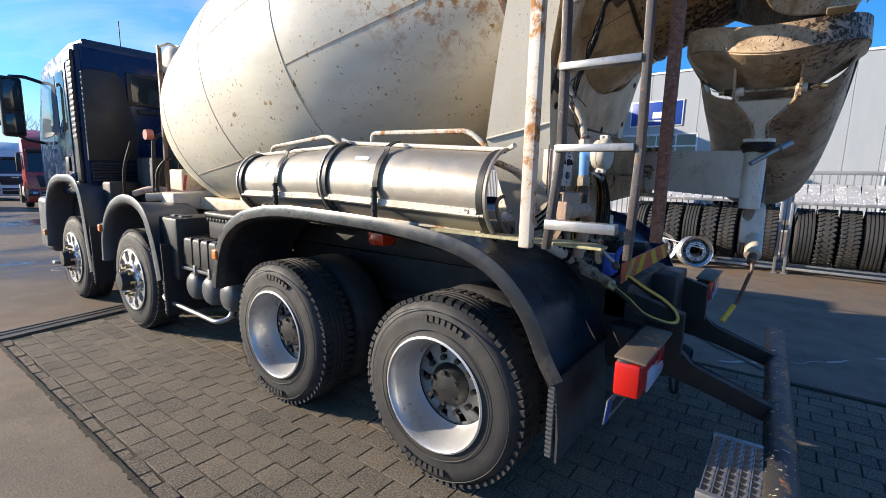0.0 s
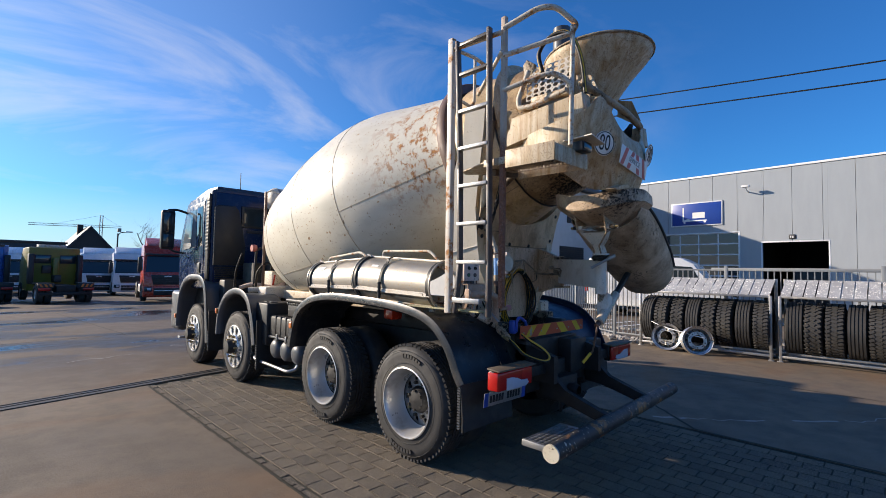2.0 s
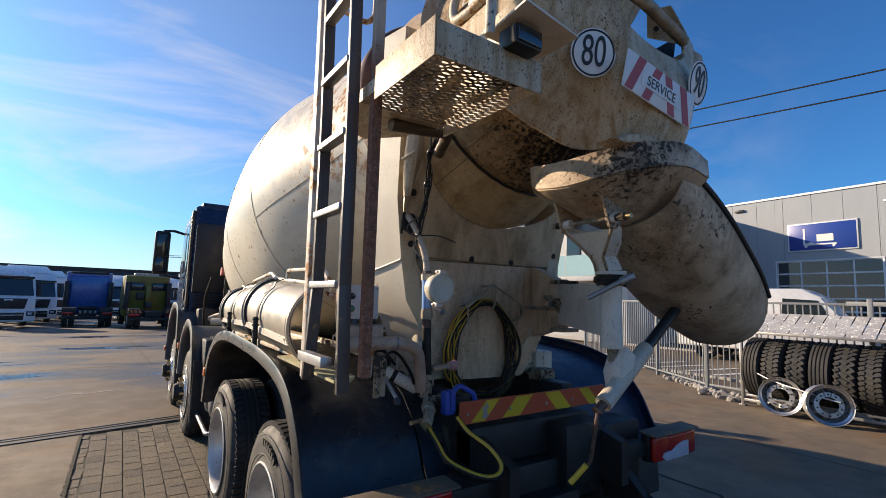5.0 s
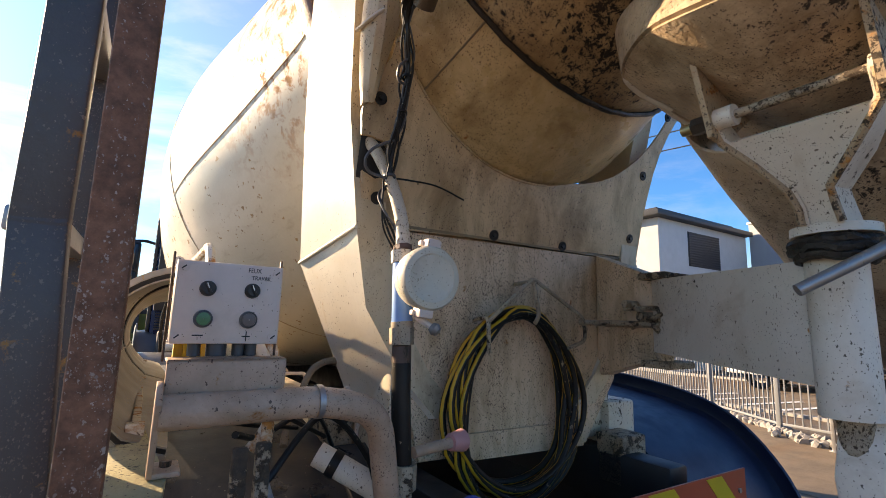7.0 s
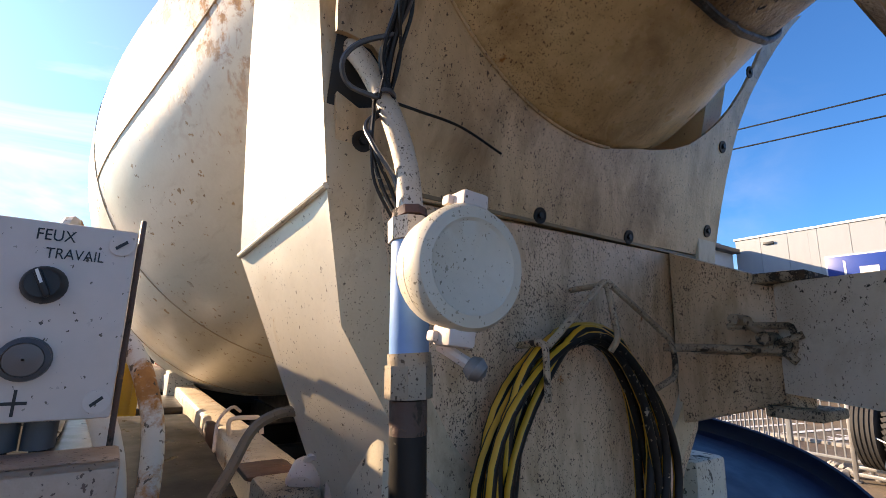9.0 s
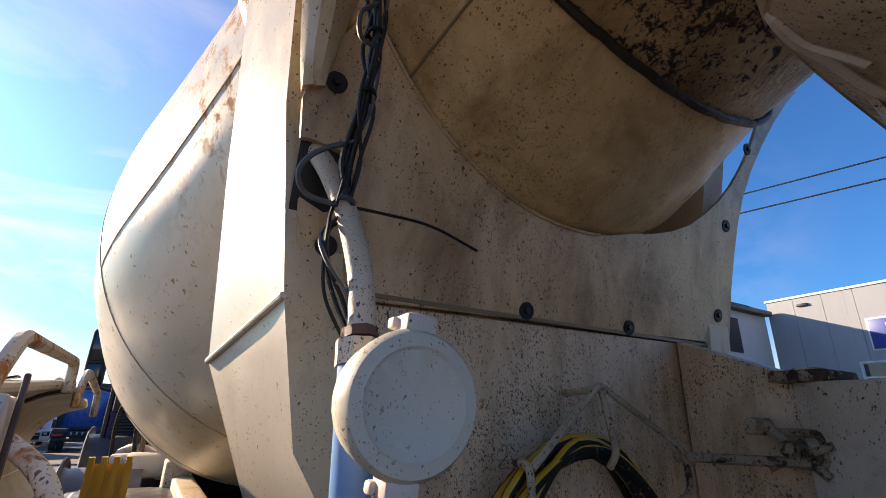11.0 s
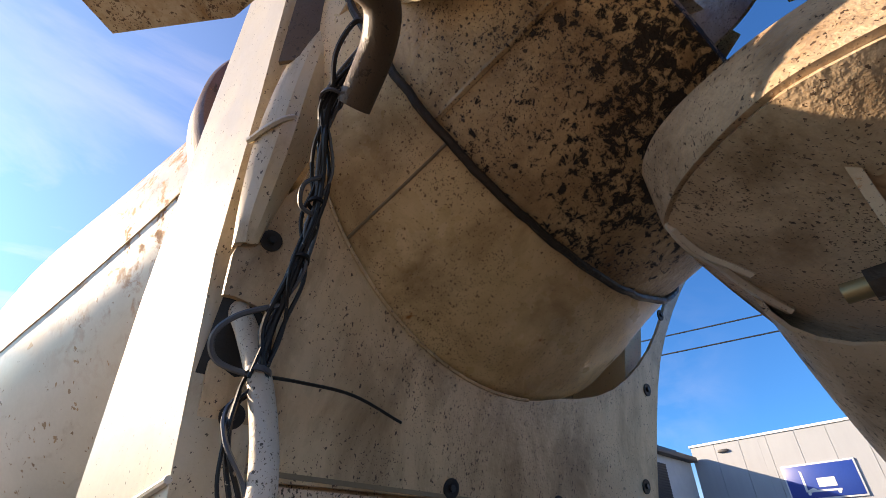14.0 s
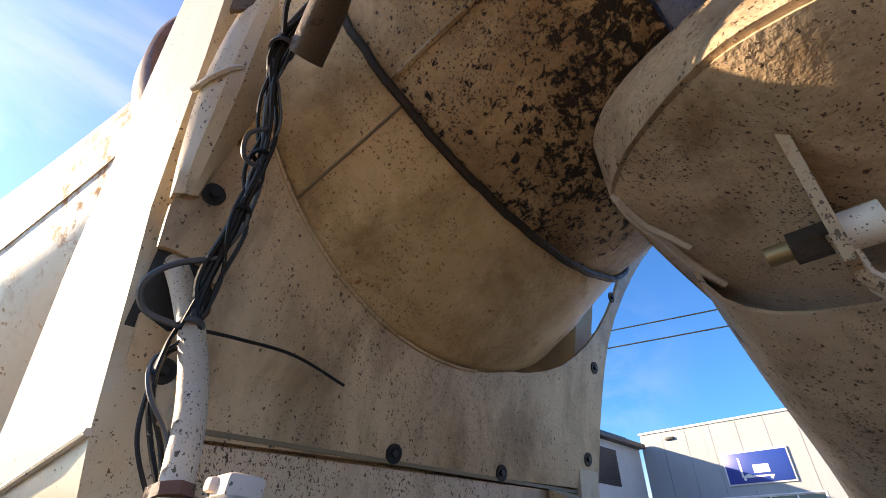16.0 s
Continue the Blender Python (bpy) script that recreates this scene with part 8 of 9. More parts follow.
# ---- the hall and the house across the street ----
M_PANEL = worn("pale_cladding", (0.33, 0.36, 0.385), (0.30, 0.33, 0.355), 0.5, bump=0.03, grime=(0.30, 0.31, 0.31), grime_amount=0.06, streak=(1, 1, 0.2))
M_RENDERWALL = worn("white_render", (0.58, 0.58, 0.56), (0.53, 0.53, 0.51), 0.8, bump=0.1)
M_FRAME = plain("white_frame", (0.70, 0.71, 0.72), 0.4)
M_ANTHRA = plain("anthracite", (0.03, 0.032, 0.036), 0.5)
M_DARKROOM = plain("dark_interior", (0.05, 0.05, 0.05), 0.9)
M_FENCE = worn("fence_paint", (0.20, 0.215, 0.225), (0.17, 0.18, 0.19), 0.5, bump=0.05)
HALL = Matrix.Translation((24.10, 9.75, 0)) @ Matrix.Rotation(radians(-94.0), 4, "Z")   # u along the wall, v out of its back
HALL_H = 7.03


def hall():
    ob = tagged(new("industrial_hall"), "pale grey panel-clad hall with flat roof and roller doors", "building")
    ob.matrix_basis = HALL
    openings = [(3.12, 6.98, 3.95), (8.02, 10.58, 3.38), (14.1, 17.9, 3.95)]
    w = 1.155
    for i in range(32):
        a, b = i * w, (i + 1) * w
        cuts = sorted({a, b, *[q for o in openings for q in o[:2] if a < q < b]})
        for c, d in zip(cuts, cuts[1:]):
            z0 = 0.0
            for o in openings:
                if o[0] - 0.001 <= c and d <= o[1] + 0.001:
                    z0 = o[2]
            bm = B()
            box(bm, (c + (0.006 if c == a else 0), 0.0, z0 - (0.4 if z0 == 0 else 0)), (d - (0.006 if d == b else 0), 0.12, HALL_H), 0.004, seg=1)
            part("cladding_panel", bm, M_PANEL, ob)
    bm = B()
    box(bm, (-0.05, -0.05, HALL_H), (37.0, 0.20, HALL_H + 0.10), 0.01)
    part("roof_trim", bm, M_FRAME, ob)
    bm = B()
    box(bm, (0.0, 0.12, -0.4), (37.0, 0.14, HALL_H - 0.02))
    # the back wall keeps the openings free
    bm.free()
    for lo, hi in (((0, 18.0, -0.4), (37, 18.2, HALL_H)), ((0, 0.13, -0.4), (0.2, 18.0, HALL_H)), ((36.8, 0.13, -0.4), (37.0, 18.0, HALL_H)), ((0.0, 0.13, HALL_H - 0.2), (37, 18.2, HALL_H - 0.02))):
        bm = B()
        box(bm, lo, hi)
        part("hall_shell", bm, M_PANEL, ob)
    bm = B()
    box(bm, (7.2, 0.30, -0.1), (7.3, 9.0, 5.0))
    box(bm, (11.2, 0.30, -0.1), (11.3, 9.0, 5.0))
    part("inner_wall", bm, M_DARKROOM, ob)
    bm = B()
    box(bm, (8.9, 1.8, 0.0), (10.5, 2.0, 2.1), 0.02)
    part("inner_shutter", bm, M_ANTHRA, ob)
    for u0, u1, h in (openings[0], openings[2]):
        door = new("sectional_door")
        door.parent = ob
        rows, cols = 7, 4
        for r in range(rows + 1):
            z = h * r / rows
            bm = B()
            box(bm, (u0, 0.03, max(z - 0.035, 0)), (u1, 0.08, min(z + 0.035, h)), 0.006)
            part("rail", bm, M_FRAME, door)
        for c in range(cols + 1):
            u = u0 + (u1 - u0) * c / cols
            bm = B()
            box(bm, (max(u - 0.03, u0), 0.035, 0), (min(u + 0.03, u1), 0.078, h), 0.006)
            part("stile", bm, M_FRAME, door)
        for r in range(rows):
            for c in range(cols):
                bm = B()
                box(bm, (u0 + (u1 - u0) * c / cols + 0.03, 0.05, h * r / rows + 0.035), (u0 + (u1 - u0) * (c + 1) / cols - 0.03, 0.06, h * (r + 1) / rows - 0.035))
                part("pane", bm, M_GLASS, door)
    for u0, u1, h in openings:
        for lo, hi in (((u0 - 0.06, -0.015, -0.1), (u0, 0.03, h)), ((u1, -0.015, -0.1), (u1 + 0.06, 0.03, h)), ((u0 - 0.06, -0.015, h), (u1 + 0.06, 0.03, h + 0.06))):
            bm = B()
            box(bm, lo, hi, 0.004)
            part("opening_trim", bm, M_FRAME, ob)
    # pallet-truck sign
    bm = B()
    box(bm, (3.64, -0.06, 4.40), (6.26, -0.004, 5.70), 0.01)
    sg = part("banner", bm, M_FRAME, ob, "blue banner with a white pallet truck")
    bm = B()
    box(bm, (3.70, -0.068, 4.46), (6.20, -0.060, 5.64), 0.004)
    part("blue_field", bm, M_SIGNBLUE, sg)
    for poly in ([(4.26, 4.68), (4.34, 4.68), (4.34, 5.42), (4.26, 5.46)], [(4.32, 4.74), (5.50, 4.72), (5.50, 4.66), (4.32, 4.66)], [(4.34, 4.74), (4.56, 4.82), (4.66, 4.76), (4.66, 4.70), (4.34, 4.70)], [(4.78, 4.82), (5.40, 4.82), (5.40, 5.14), (4.78, 5.14)]):
        bm = B()
        prism(bm, poly, -0.074, -0.068, BACK)
        part("white_shape", bm, M_SIGNWHITE, sg)
    for u in (4.36, 5.40):
        bm = B()
        cyl(bm, (u, -0.075, 4.62), (u, -0.066, 4.62), 0.06, 14)
        part("white_shape", bm, M_SIGNWHITE, sg)
    # lamps and small boxes
    bm = B()
    box(bm, (7.28, -0.62, 6.16), (7.62, -0.42, 6.26), 0.02)
    fl = part("flood_lamp", bm, M_FRAME, ob, "grey floodlight on a bracket")
    bm = B()
    tube(bm, [(7.45, 0.0, 5.98), (7.45, -0.35, 6.02), (7.45, -0.50, 6.16)], 0.03, 8)
    part("lamp_bracket", bm, M_FRAME, fl)
    bm = B()
    box(bm, (1.30, -0.10, 6.62), (1.75, -0.005, 6.74), 0.02)
    part("wall_lamp", bm, M_ANTHRA, ob)
    bm = B()
    box(bm, (9.10, -0.04, 3.52), (9.36, -0.004, 3.74), 0.01)
    nb = part("door_sign", bm, M_ANTHRA, ob)
    for du in (0.06, 0.14):
        bm = B()
        box(bm, (9.10 + du, -0.046, 3.58), (9.14 + du, -0.041, 3.68))
        part("pale_bar", bm, M_SIGNWHITE, nb)
    bm = B()
    box(bm, (12.6, -0.10, 1.2), (12.75, -0.005, 1.5), 0.02)
    part("alarm_box", bm, M_ORANGE, ob)


hall()


def house():
    ob = tagged(new("white_house"), "white rendered house with flat roof and dark overhang", "house")
    x0, x1, y0, y1, h = 16.6, 23.95, 9.85, 22.0, 6.35
    bm = B()
    box(bm, (x0, y0, -0.5), (x1, y1, h), 0.02)
    part("wall", bm, M_RENDERWALL, ob)
    bm = B()
    box(bm, (x0 - 0.5, y0 - 0.35, h), (x1, y1 + 0.4, h + 0.22), 0.02)
    part("roof", bm, M_ANTHRA, ob)
    bm = B()
    box(bm, (x0 + 0.4, y0 + 0.3, h + 0.22), (x1 - 0.5, y1 - 0.5, h + 0.55), 0.02)
    part("roof", bm, M_ANTHRA, ob)
    for xa, xb, za, zb in ((18.75, 21.35, 4.45, 6.0), (18.0, 20.6, 1.7, 3.15)):
        bm = B()
        box(bm, (xa, y0 - 0.02, za), (xb, y0 + 0.04, zb), 0.01)
        win = part("window", bm, M_ANTHRA, ob, "window behind dark slatted blind")
        for k in range(int((zb - za) / 0.11)):
            bm = B()
            box(bm, (xa + 0.04, y0 - 0.05, za + 0.04 + 0.11 * k), (xb - 0.04, y0 - 0.02, za + 0.10 + 0.11 * k))
            part("slat", bm, M_ANTHRA, win)
    bm = B()
    box(bm, (x0 - 0.04, 12.4, 3.0), (x0 + 0.05, 13.3, 5.2), 0.02)
    wd = part("balcony_door", bm, M_ANTHRA, ob)
    bm = B()
    box(bm, (x0 - 0.05, 12.46, 3.06), (x0 - 0.04, 13.24, 5.14))
    part("pane", bm, M_GLASS, wd)
    bm = B()
    box(bm, (x0 - 1.2, 10.6, 2.75), (x0, 16.0, 2.98), 0.01)
    bal = part("balcony", bm, M_RENDERWALL, ob)
    m_tint = plain("tinted_balustrade", (0.30, 0.47, 0.50), 0.1)
    for a, b in ((10.6, 12.3), (12.35, 14.1), (14.15, 16.0)):
        bm = B()
        box(bm, (x0 - 1.21, a, 2.98), (x0 - 1.19, b, 3.95))
        part("glass_panel", bm, m_tint, bal, "greenish glass balustrade")
    bm = B()
    box(bm, (x0 - 1.2, 10.58, 2.98), (x0, 10.60, 3.95))
    part("glass_panel", bm, m_tint, bal)


house()


def cladding_shed():
    """A further pale building seen behind the swing arm."""
    ob = tagged(new("grey_house"), "pale rendered house further down the street", "house")
    part("wall", box(B(), (16.0, 24.0, -0.6), (26.0, 33.0, 6.0), 0.02), M_RENDERWALL, ob)
    part("roof", prism(B(), [(23.6, 6.0), (33.4, 6.0), (28.5, 8.6)], 15.8, 26.2, SIDE), M_ANTHRA, ob)
    for y in (25.2, 28.0, 30.8):
        for z in (1.2, 3.9):
            w = part("window", box(B(), (15.95, y, z), (16.03, y + 1.2, z + 1.3), 0.01), M_FRAME, ob)
            part("pane", box(B(), (15.94, y + 0.07, z + 0.07), (15.96, y + 1.13, z + 1.23)), M_GLASS, w)


cladding_shed()


# ---- street, fence, racks ----
def street():
    bm = B()
    strip(bm, [(13.0, -30.0), (13.4, 26.0)], 5.6, 0.008)
    tagged(part("road", bm, worn("asphalt", (0.060, 0.058, 0.055), (0.085, 0.080, 0.074), 0.85, bump=0.4)), "grey asphalt street behind the fence", "road", kind="structure")
    for x in (10.1, 16.4):
        bm = B()
        box(bm, (x - 0.08, -30, -0.05), (x + 0.08, 20, 0.06), 0.01)
        tagged(part("kerb", bm, worn("kerb_stone", (0.36, 0.34, 0.31), (0.30, 0.28, 0.25), 0.85, bump=0.3)), "pale concrete kerb along the street", "kerb", kind="structure")
    st = tagged(new("road_markings"), "white painted parking lines on the street", "road marking", kind="structure")
    for k in range(9):
        bm = B()
        strip(bm, [(10.6, 8.6 - 0.75 * k), (12.6, 8.2 - 0.75 * k)], 0.16, 0.013)
        part("line", bm, M_SIGNWHITE, st)
    for x in (11.0, 11.5):
        bm = B()
        strip(bm, [(x, 1.5), (x + 0.5, 12.0)], 0.14, 0.0135)
        part("line", bm, M_SIGNWHITE, st)


street()


def fence():
    ob = tagged(new("metal_fence"), "grey steel bar fence along the yard", "fence", kind="structure")
    line = [(11.9, 8.4), (9.2, 4.05), (8.15, 2.35), (8.05, -0.3), (8.0, -2.9), (7.95, -5.5), (7.9, -8.1), (7.85, -10.7)]
    count = 0
    for a, b in zip(line, line[1:]):
        a, b = Vector((*a, 0)), Vector((*b, 0))
        d = (b - a).normalized()
        L = (b - a).length
        m = Matrix.Translation(a) @ Matrix.Rotation(math.atan2(d.y, d.x), 4, "Z")
        for z in (0.13, 1.82):
            bm = B()
            box(bm, (0.03, -0.02, z - 0.02), (L - 0.03, 0.02, z + 0.02), 0.004, m)
            part("rail", bm, M_FENCE, ob)
        bm = B()
        box(bm, (-0.035, -0.035, -0.05), (0.035, 0.035, 1.92), 0.005, m)
        part("post", bm, M_FENCE, ob)
        n = int(L / 0.112)
        for i in range(1, n):
            bm = B()
            x = L * i / n
            box(bm, (x - 0.010, -0.010, 0.14), (x + 0.010, 0.010, 1.82), 0, m)
            part("bar", bm, M_FENCE, ob)
    bm = B()
    box(bm, (8.02, -10.7, 1.80), (8.06, 0.0, 1.87), 0.004)
    part("top_channel", bm, M_FENCE, ob)


fence()


def stones():
    bm = B()
    rng = random.Random(4)
    for i in range(170):
        t = rng.random()
        c = Vector((9.1 - 1.6 * t + rng.gauss(0, 0.10), 3.6 - 2.1 * t + rng.gauss(0, 0.14), 0.0))
        r = rng.uniform(0.03, 0.075)
        vs = bmesh.ops.create_icosphere(bm, subdivisions=1, radius=r, matrix=Matrix.Translation(c + Vector((0, 0, r * 0.55))) @ Matrix.Rotation(rng.uniform(0, 6), 4, "Z"))["verts"]
        for v in vs:
            v.co += Vector((rng.uniform(-1, 1), rng.uniform(-1, 1), rng.uniform(-1, 0.4))) * r * 0.28
    tagged(part("rubble_stones", bm, worn("rubble", (0.36, 0.34, 0.31), (0.24, 0.22, 0.20), 0.9, bump=0.5), sharp=15), "heap of broken grey stones along the fence", "stones", kind="stuff")


stones()


def tread_tyre(name, m, kind, label):
    """A loose tyre lying with its axis along local x."""
    root = thing(name, label, "tyre", "tyres in the racks", m)
    R, W = 0.52, 0.29
    bm = B()
    prof = [(-W / 2 + 0.02, 0.29), (-W / 2, 0.34), (-W / 2 - 0.004, 0.42), (-W / 2 + 0.03, 0.495), (-W / 2 + 0.05, R - 0.008), (W / 2 - 0.05, R - 0.008), (W / 2 - 0.03, 0.495), (W / 2 + 0.004, 0.42), (W / 2, 0.34), (W / 2 - 0.02, 0.29)]
    lathe(bm, prof, (0, 0, 0), (1, 0, 0), 48)
    part("carcass", bm, M_RUBBER, root)
    bm = B()
    if kind == 0:
        for x in (-0.105, -0.053, 0.0, 0.053, 0.105):
            lathe(bm, [(x - 0.019, R - 0.01), (x - 0.017, R + 0.006), (x + 0.017, R + 0.006), (x + 0.019, R - 0.01)], (0, 0, 0), (1, 0, 0), 48)
    else:
        n = 44 if kind == 1 else 34
        for i in range(n):
            a = 2 * math.pi * i / n
            for x0, x1, s in ((-0.13, -0.055, 0.35), (-0.045, 0.045, -0.3), (0.055, 0.13, 0.35)):
                mm = Matrix.Rotation(a + (0.07 if x0 == -0.045 else 0), 4, "X") @ Matrix.Translation(((x0 + x1) / 2, 0, R)) @ Matrix.Rotation(s if kind == 1 else s * 1.6, 4, "Z")
                box(bm, (-(x1 - x0) / 2, -0.024, -0.014), ((x1 - x0) / 2, 0.024, 0.008), 0, mm)
    part("tread", bm, M_RUBBER, root)
    return root


def tyre_rack(origin, length, seed):
    """A tyre rack along -y from origin, its open front looking along -x."""
    rk = thing("tyre_rack", "galvanised steel tyre rack with a dusty sheet top", "rack", "racks by the fence", Matrix.Translation(origin))
    H, D = 1.30, 0.62
    for y in (0.0, -length):
        for x in (0.0, D):
            bm = B()
            box(bm, (x - 0.025, y - 0.025, 0.0), (x + 0.025, y + 0.025, H if x == 0 else H + 0.34), 0.004)
            part("upright", bm, M_GALV, rk)
            bm = B()
            box(bm, (x - 0.05, y - 0.05, 0.0), (x + 0.05, y + 0.05, 0.02), 0.003)
            part("foot", bm, M_GALV, rk)
        bm = B()
        box(bm, (0.0, y - 0.02, 0.10), (D, y + 0.02, 0.15), 0.004)
        part("side_rail", bm, M_GALV, rk)
    for x, z in ((0.0, 0.10), (0.16, 0.16), (D - 0.10, 0.16), (0.0, H - 0.02), (D, H + 0.30)):
        bm = B()
        box(bm, (x - 0.02, -length, z - 0.02), (x + 0.02, 0, z + 0.025), 0.004)
        part("long_rail", bm, M_GALV, rk)
    n = 14
    for i in range(n):
        bm = B()
        a, b = -length * i / n, -length * (i + 1) / n
        sheet(bm, [[(x, y, z) for y in (a - 0.01, b + 0.01)] for x, z in ((-0.02, H + 0.01), (D, H + 0.33))], 0.004)
        part("top_panel", bm, worn_panel, rk)
    for k in range(int(length / 0.316)):
        y = -0.20 - 0.316 * k
        rng = random.Random(seed * 31 + k)
        m = Matrix.Translation(Vector(origin) + Vector((0.36, y, 0.66))) @ Matrix.Rotation(radians(90 + rng.uniform(-4, 4)), 4, "Z") @ Matrix.Rotation(rng.uniform(0, 1), 4, "X")
        kind = (0 if (seed * 3 + k) % 3 == 0 else 1 + (k + seed) % 2)
        if (kind, 0) in tyre_cache:
            t = copy_thing(tyre_cache[(kind, 0)], m)
        else:
            t = tread_tyre("spare_tyre", m, kind, ("black truck tyre with straight ribs", "black truck tyre with slanting tread blocks", "black truck tyre with coarse deep tread")[kind] + " standing in the rack")
            tyre_cache[(kind, 0)] = t


tyre_cache = {}
worn_panel = worn("dusty_clear_sheet", (0.52, 0.51, 0.49), (0.36, 0.35, 0.34), 0.5, metal=0.2, speck=0.75, speck_scale=7, speck_colour=(0.66, 0.63, 0.56), bump=0.1)
tyre_rack((7.32, 1.33, 0), 2.58, 1)
tyre_rack((7.36, -1.40, 0), 2.58, 2)
tyre_rack((7.40, -4.12, 0), 2.58, 3)
tyre_rack((7.44, -6.84, 0), 2.58, 4)


def loose_rim(m, label):
    root = thing("steel_rim", label, "wheel rim", "rims leaning on the rack", m)
    bm = B()
    lathe(bm, [(-0.11, 0.285), (-0.12, 0.298), (-0.105, 0.29), (-0.08, 0.262), (0.05, 0.255), (0.09, 0.28), (0.11, 0.295), (0.105, 0.28), (0.05, 0.245), (-0.08, 0.25), (-0.10, 0.276)], (0, 0, 0), (1, 0, 0), 48)
    part("barrel", bm, M_ALLOY, root)
    bm = B()
    k = 80
    for i in range(k):
        a0, a1 = 2 * math.pi * i / k, 2 * math.pi * (i + 1) / k
        for ra, rb in ([(0.12, 0.186), (0.226, 0.252)] if (i % 8) in (3, 4) else [(0.12, 0.186), (0.186, 0.226), (0.226, 0.252)]):
            vs = [(-0.072 if rr < 0.2 else 0.03, rr * math.sin(aa), rr * math.cos(aa)) for aa, rr in ((a0, ra), (a1, ra), (a1, rb), (a0, rb))]
            fr = [bm.verts.new(v) for v in vs]
            bk = [bm.verts.new((v[0] + 0.012, v[1], v[2])) for v in vs]
            # Recessed outer web and cut edges take the shade-darkened paint.
            bm.faces.new(fr).material_index = 1 if ra > 0.15 else 0
            for q in range(4):
                bm.faces.new((fr[q], fr[(q + 1) % 4], bk[(q + 1) % 4], bk[q])).material_index = 1
    bmesh.ops.remove_doubles(bm, verts=bm.verts, dist=0.0005)
    part("disc", bm, [M_RIM, M_DISC], root, "dished disc with hand holes")
    for i in range(10):
        a = 2 * math.pi * i / 10
        # Black stubs stand in for the shade inside the bolt holes.
        bm = B()
        cyl(bm, (-0.085, 0.155 * math.sin(a), 0.155 * math.cos(a)), (-0.05, 0.155 * math.sin(a), 0.155 * math.cos(a)), 0.012, 8)
        part("bolt_hole_shade", bm, M_BLACK, root)
    return root


loose_rim(Matrix.Translation((7.08, 0.66, 0.292)) @ Matrix.Rotation(radians(14), 4, "Z") @ Matrix.Rotation(radians(9), 4, "Y"), "bright steel wheel rim leaning against the rack")
loose_rim(Matrix.Translation((6.98, 0.02, 0.292)) @ Matrix.Rotation(radians(32), 4, "Z") @ Matrix.Rotation(radians(7), 4, "Y"), "deep steel wheel rim turned half sideways before the rack")


def rope():
    bm = B()
    tube(bm, smooth_line([(7.29, 1.33, 0.82), (7.22, 1.15, 0.66), (7.12, 0.9, 0.56), (7.0, 0.62, 0.50), (6.92, 0.35, 0.46), (6.9, 0.05, 0.40), (6.95, -0.15, 0.36)], 8), 0.010, 8)
    tagged(part("rope", bm, M_FRAME), "white rope tied from the rack through the rims", "rope")


rope()


def cone():
    c = thing("traffic_cone", "faded orange plastic cone lying on its side", "cone", "", Matrix.Translation((7.10, -0.42, 0.075)) @ Matrix.Rotation(radians(80), 4, "Y") @ Matrix.Rotation(0.4, 4, "X"))
    part("cone_body", lathe(B(), [(-0.12, 0.085), (-0.10, 0.075), (0.14, 0.025), (0.145, 0.001)], (0, 0, 0), (0, 0, 1), 20), plain("faded_orange", (0.36, 0.09, 0.03), 0.6), c)


cone()


def van():
    m = Matrix.Translation((15.2, 6.5, 0)) @ Matrix.Rotation(radians(188), 4, "Z")
    v = thing("delivery_van", "white panel van parked in the street", "van", "", m)
    W, L, H = 0.98, 5.2, 2.35
    poly = [(0.05, 0.45), (0.0, 1.0), (0.06, 2.2), (0.16, H), (3.6, H), (4.1, 2.1), (4.55, 1.35), (5.1, 1.15), (5.2, 0.6), (5.15, 0.40), (0.1, 0.40)]
    body = part("body", prism(B(), poly, -W, W, SIDE, 0.05), worn("van_white", (0.72, 0.72, 0.71), (0.66, 0.66, 0.65), 0.3, bump=0.02, coat=0.3), v)
    for sx in (-1, 1):
        part("rear_window", box(B(), (0.08 * sx, -0.01, 1.35), (0.80 * sx, 0.05, 2.0), 0.02), M_GLASS, v)
        part("rear_lamp", box(B(), (0.86 * sx, -0.02, 0.95), (0.99 * sx, 0.10, 1.35), 0.02), M_REDLENS, v)
        part("side_window", prism(B(), [(3.1, 1.35), (4.35, 1.35), (4.0, 2.0), (3.15, 2.05)], (W + 0.001) * sx, (W + 0.01) * sx, SIDE), M_GLASS, v)
        for y in (0.95, 4.35):
            wz = B()
            lathe(wz, [(0, 0.20), (-0.01, 0.33), (0.05, 0.36), (0.2, 0.36), (0.24, 0.33)], (-(W + 0.01) if sx < 0 else W - 0.23, y, 0.36), (1, 0, 0), 24)
            part("wheel", wz, M_RUBBER, v)
    part("bumper", box(B(), (-0.95, -0.06, 0.42), (0.95, 0.08, 0.68), 0.03), M_DARK, v)
    part("number_plate", box(B(), (-0.26, -0.075, 0.80), (0.26, -0.005, 0.91), 0.005), M_SIGNWHITE, v)
    part("door_seam", box(B(), (-0.008, -0.012, 0.7), (0.008, 0.06, 2.2)), M_DARK, v)


van()


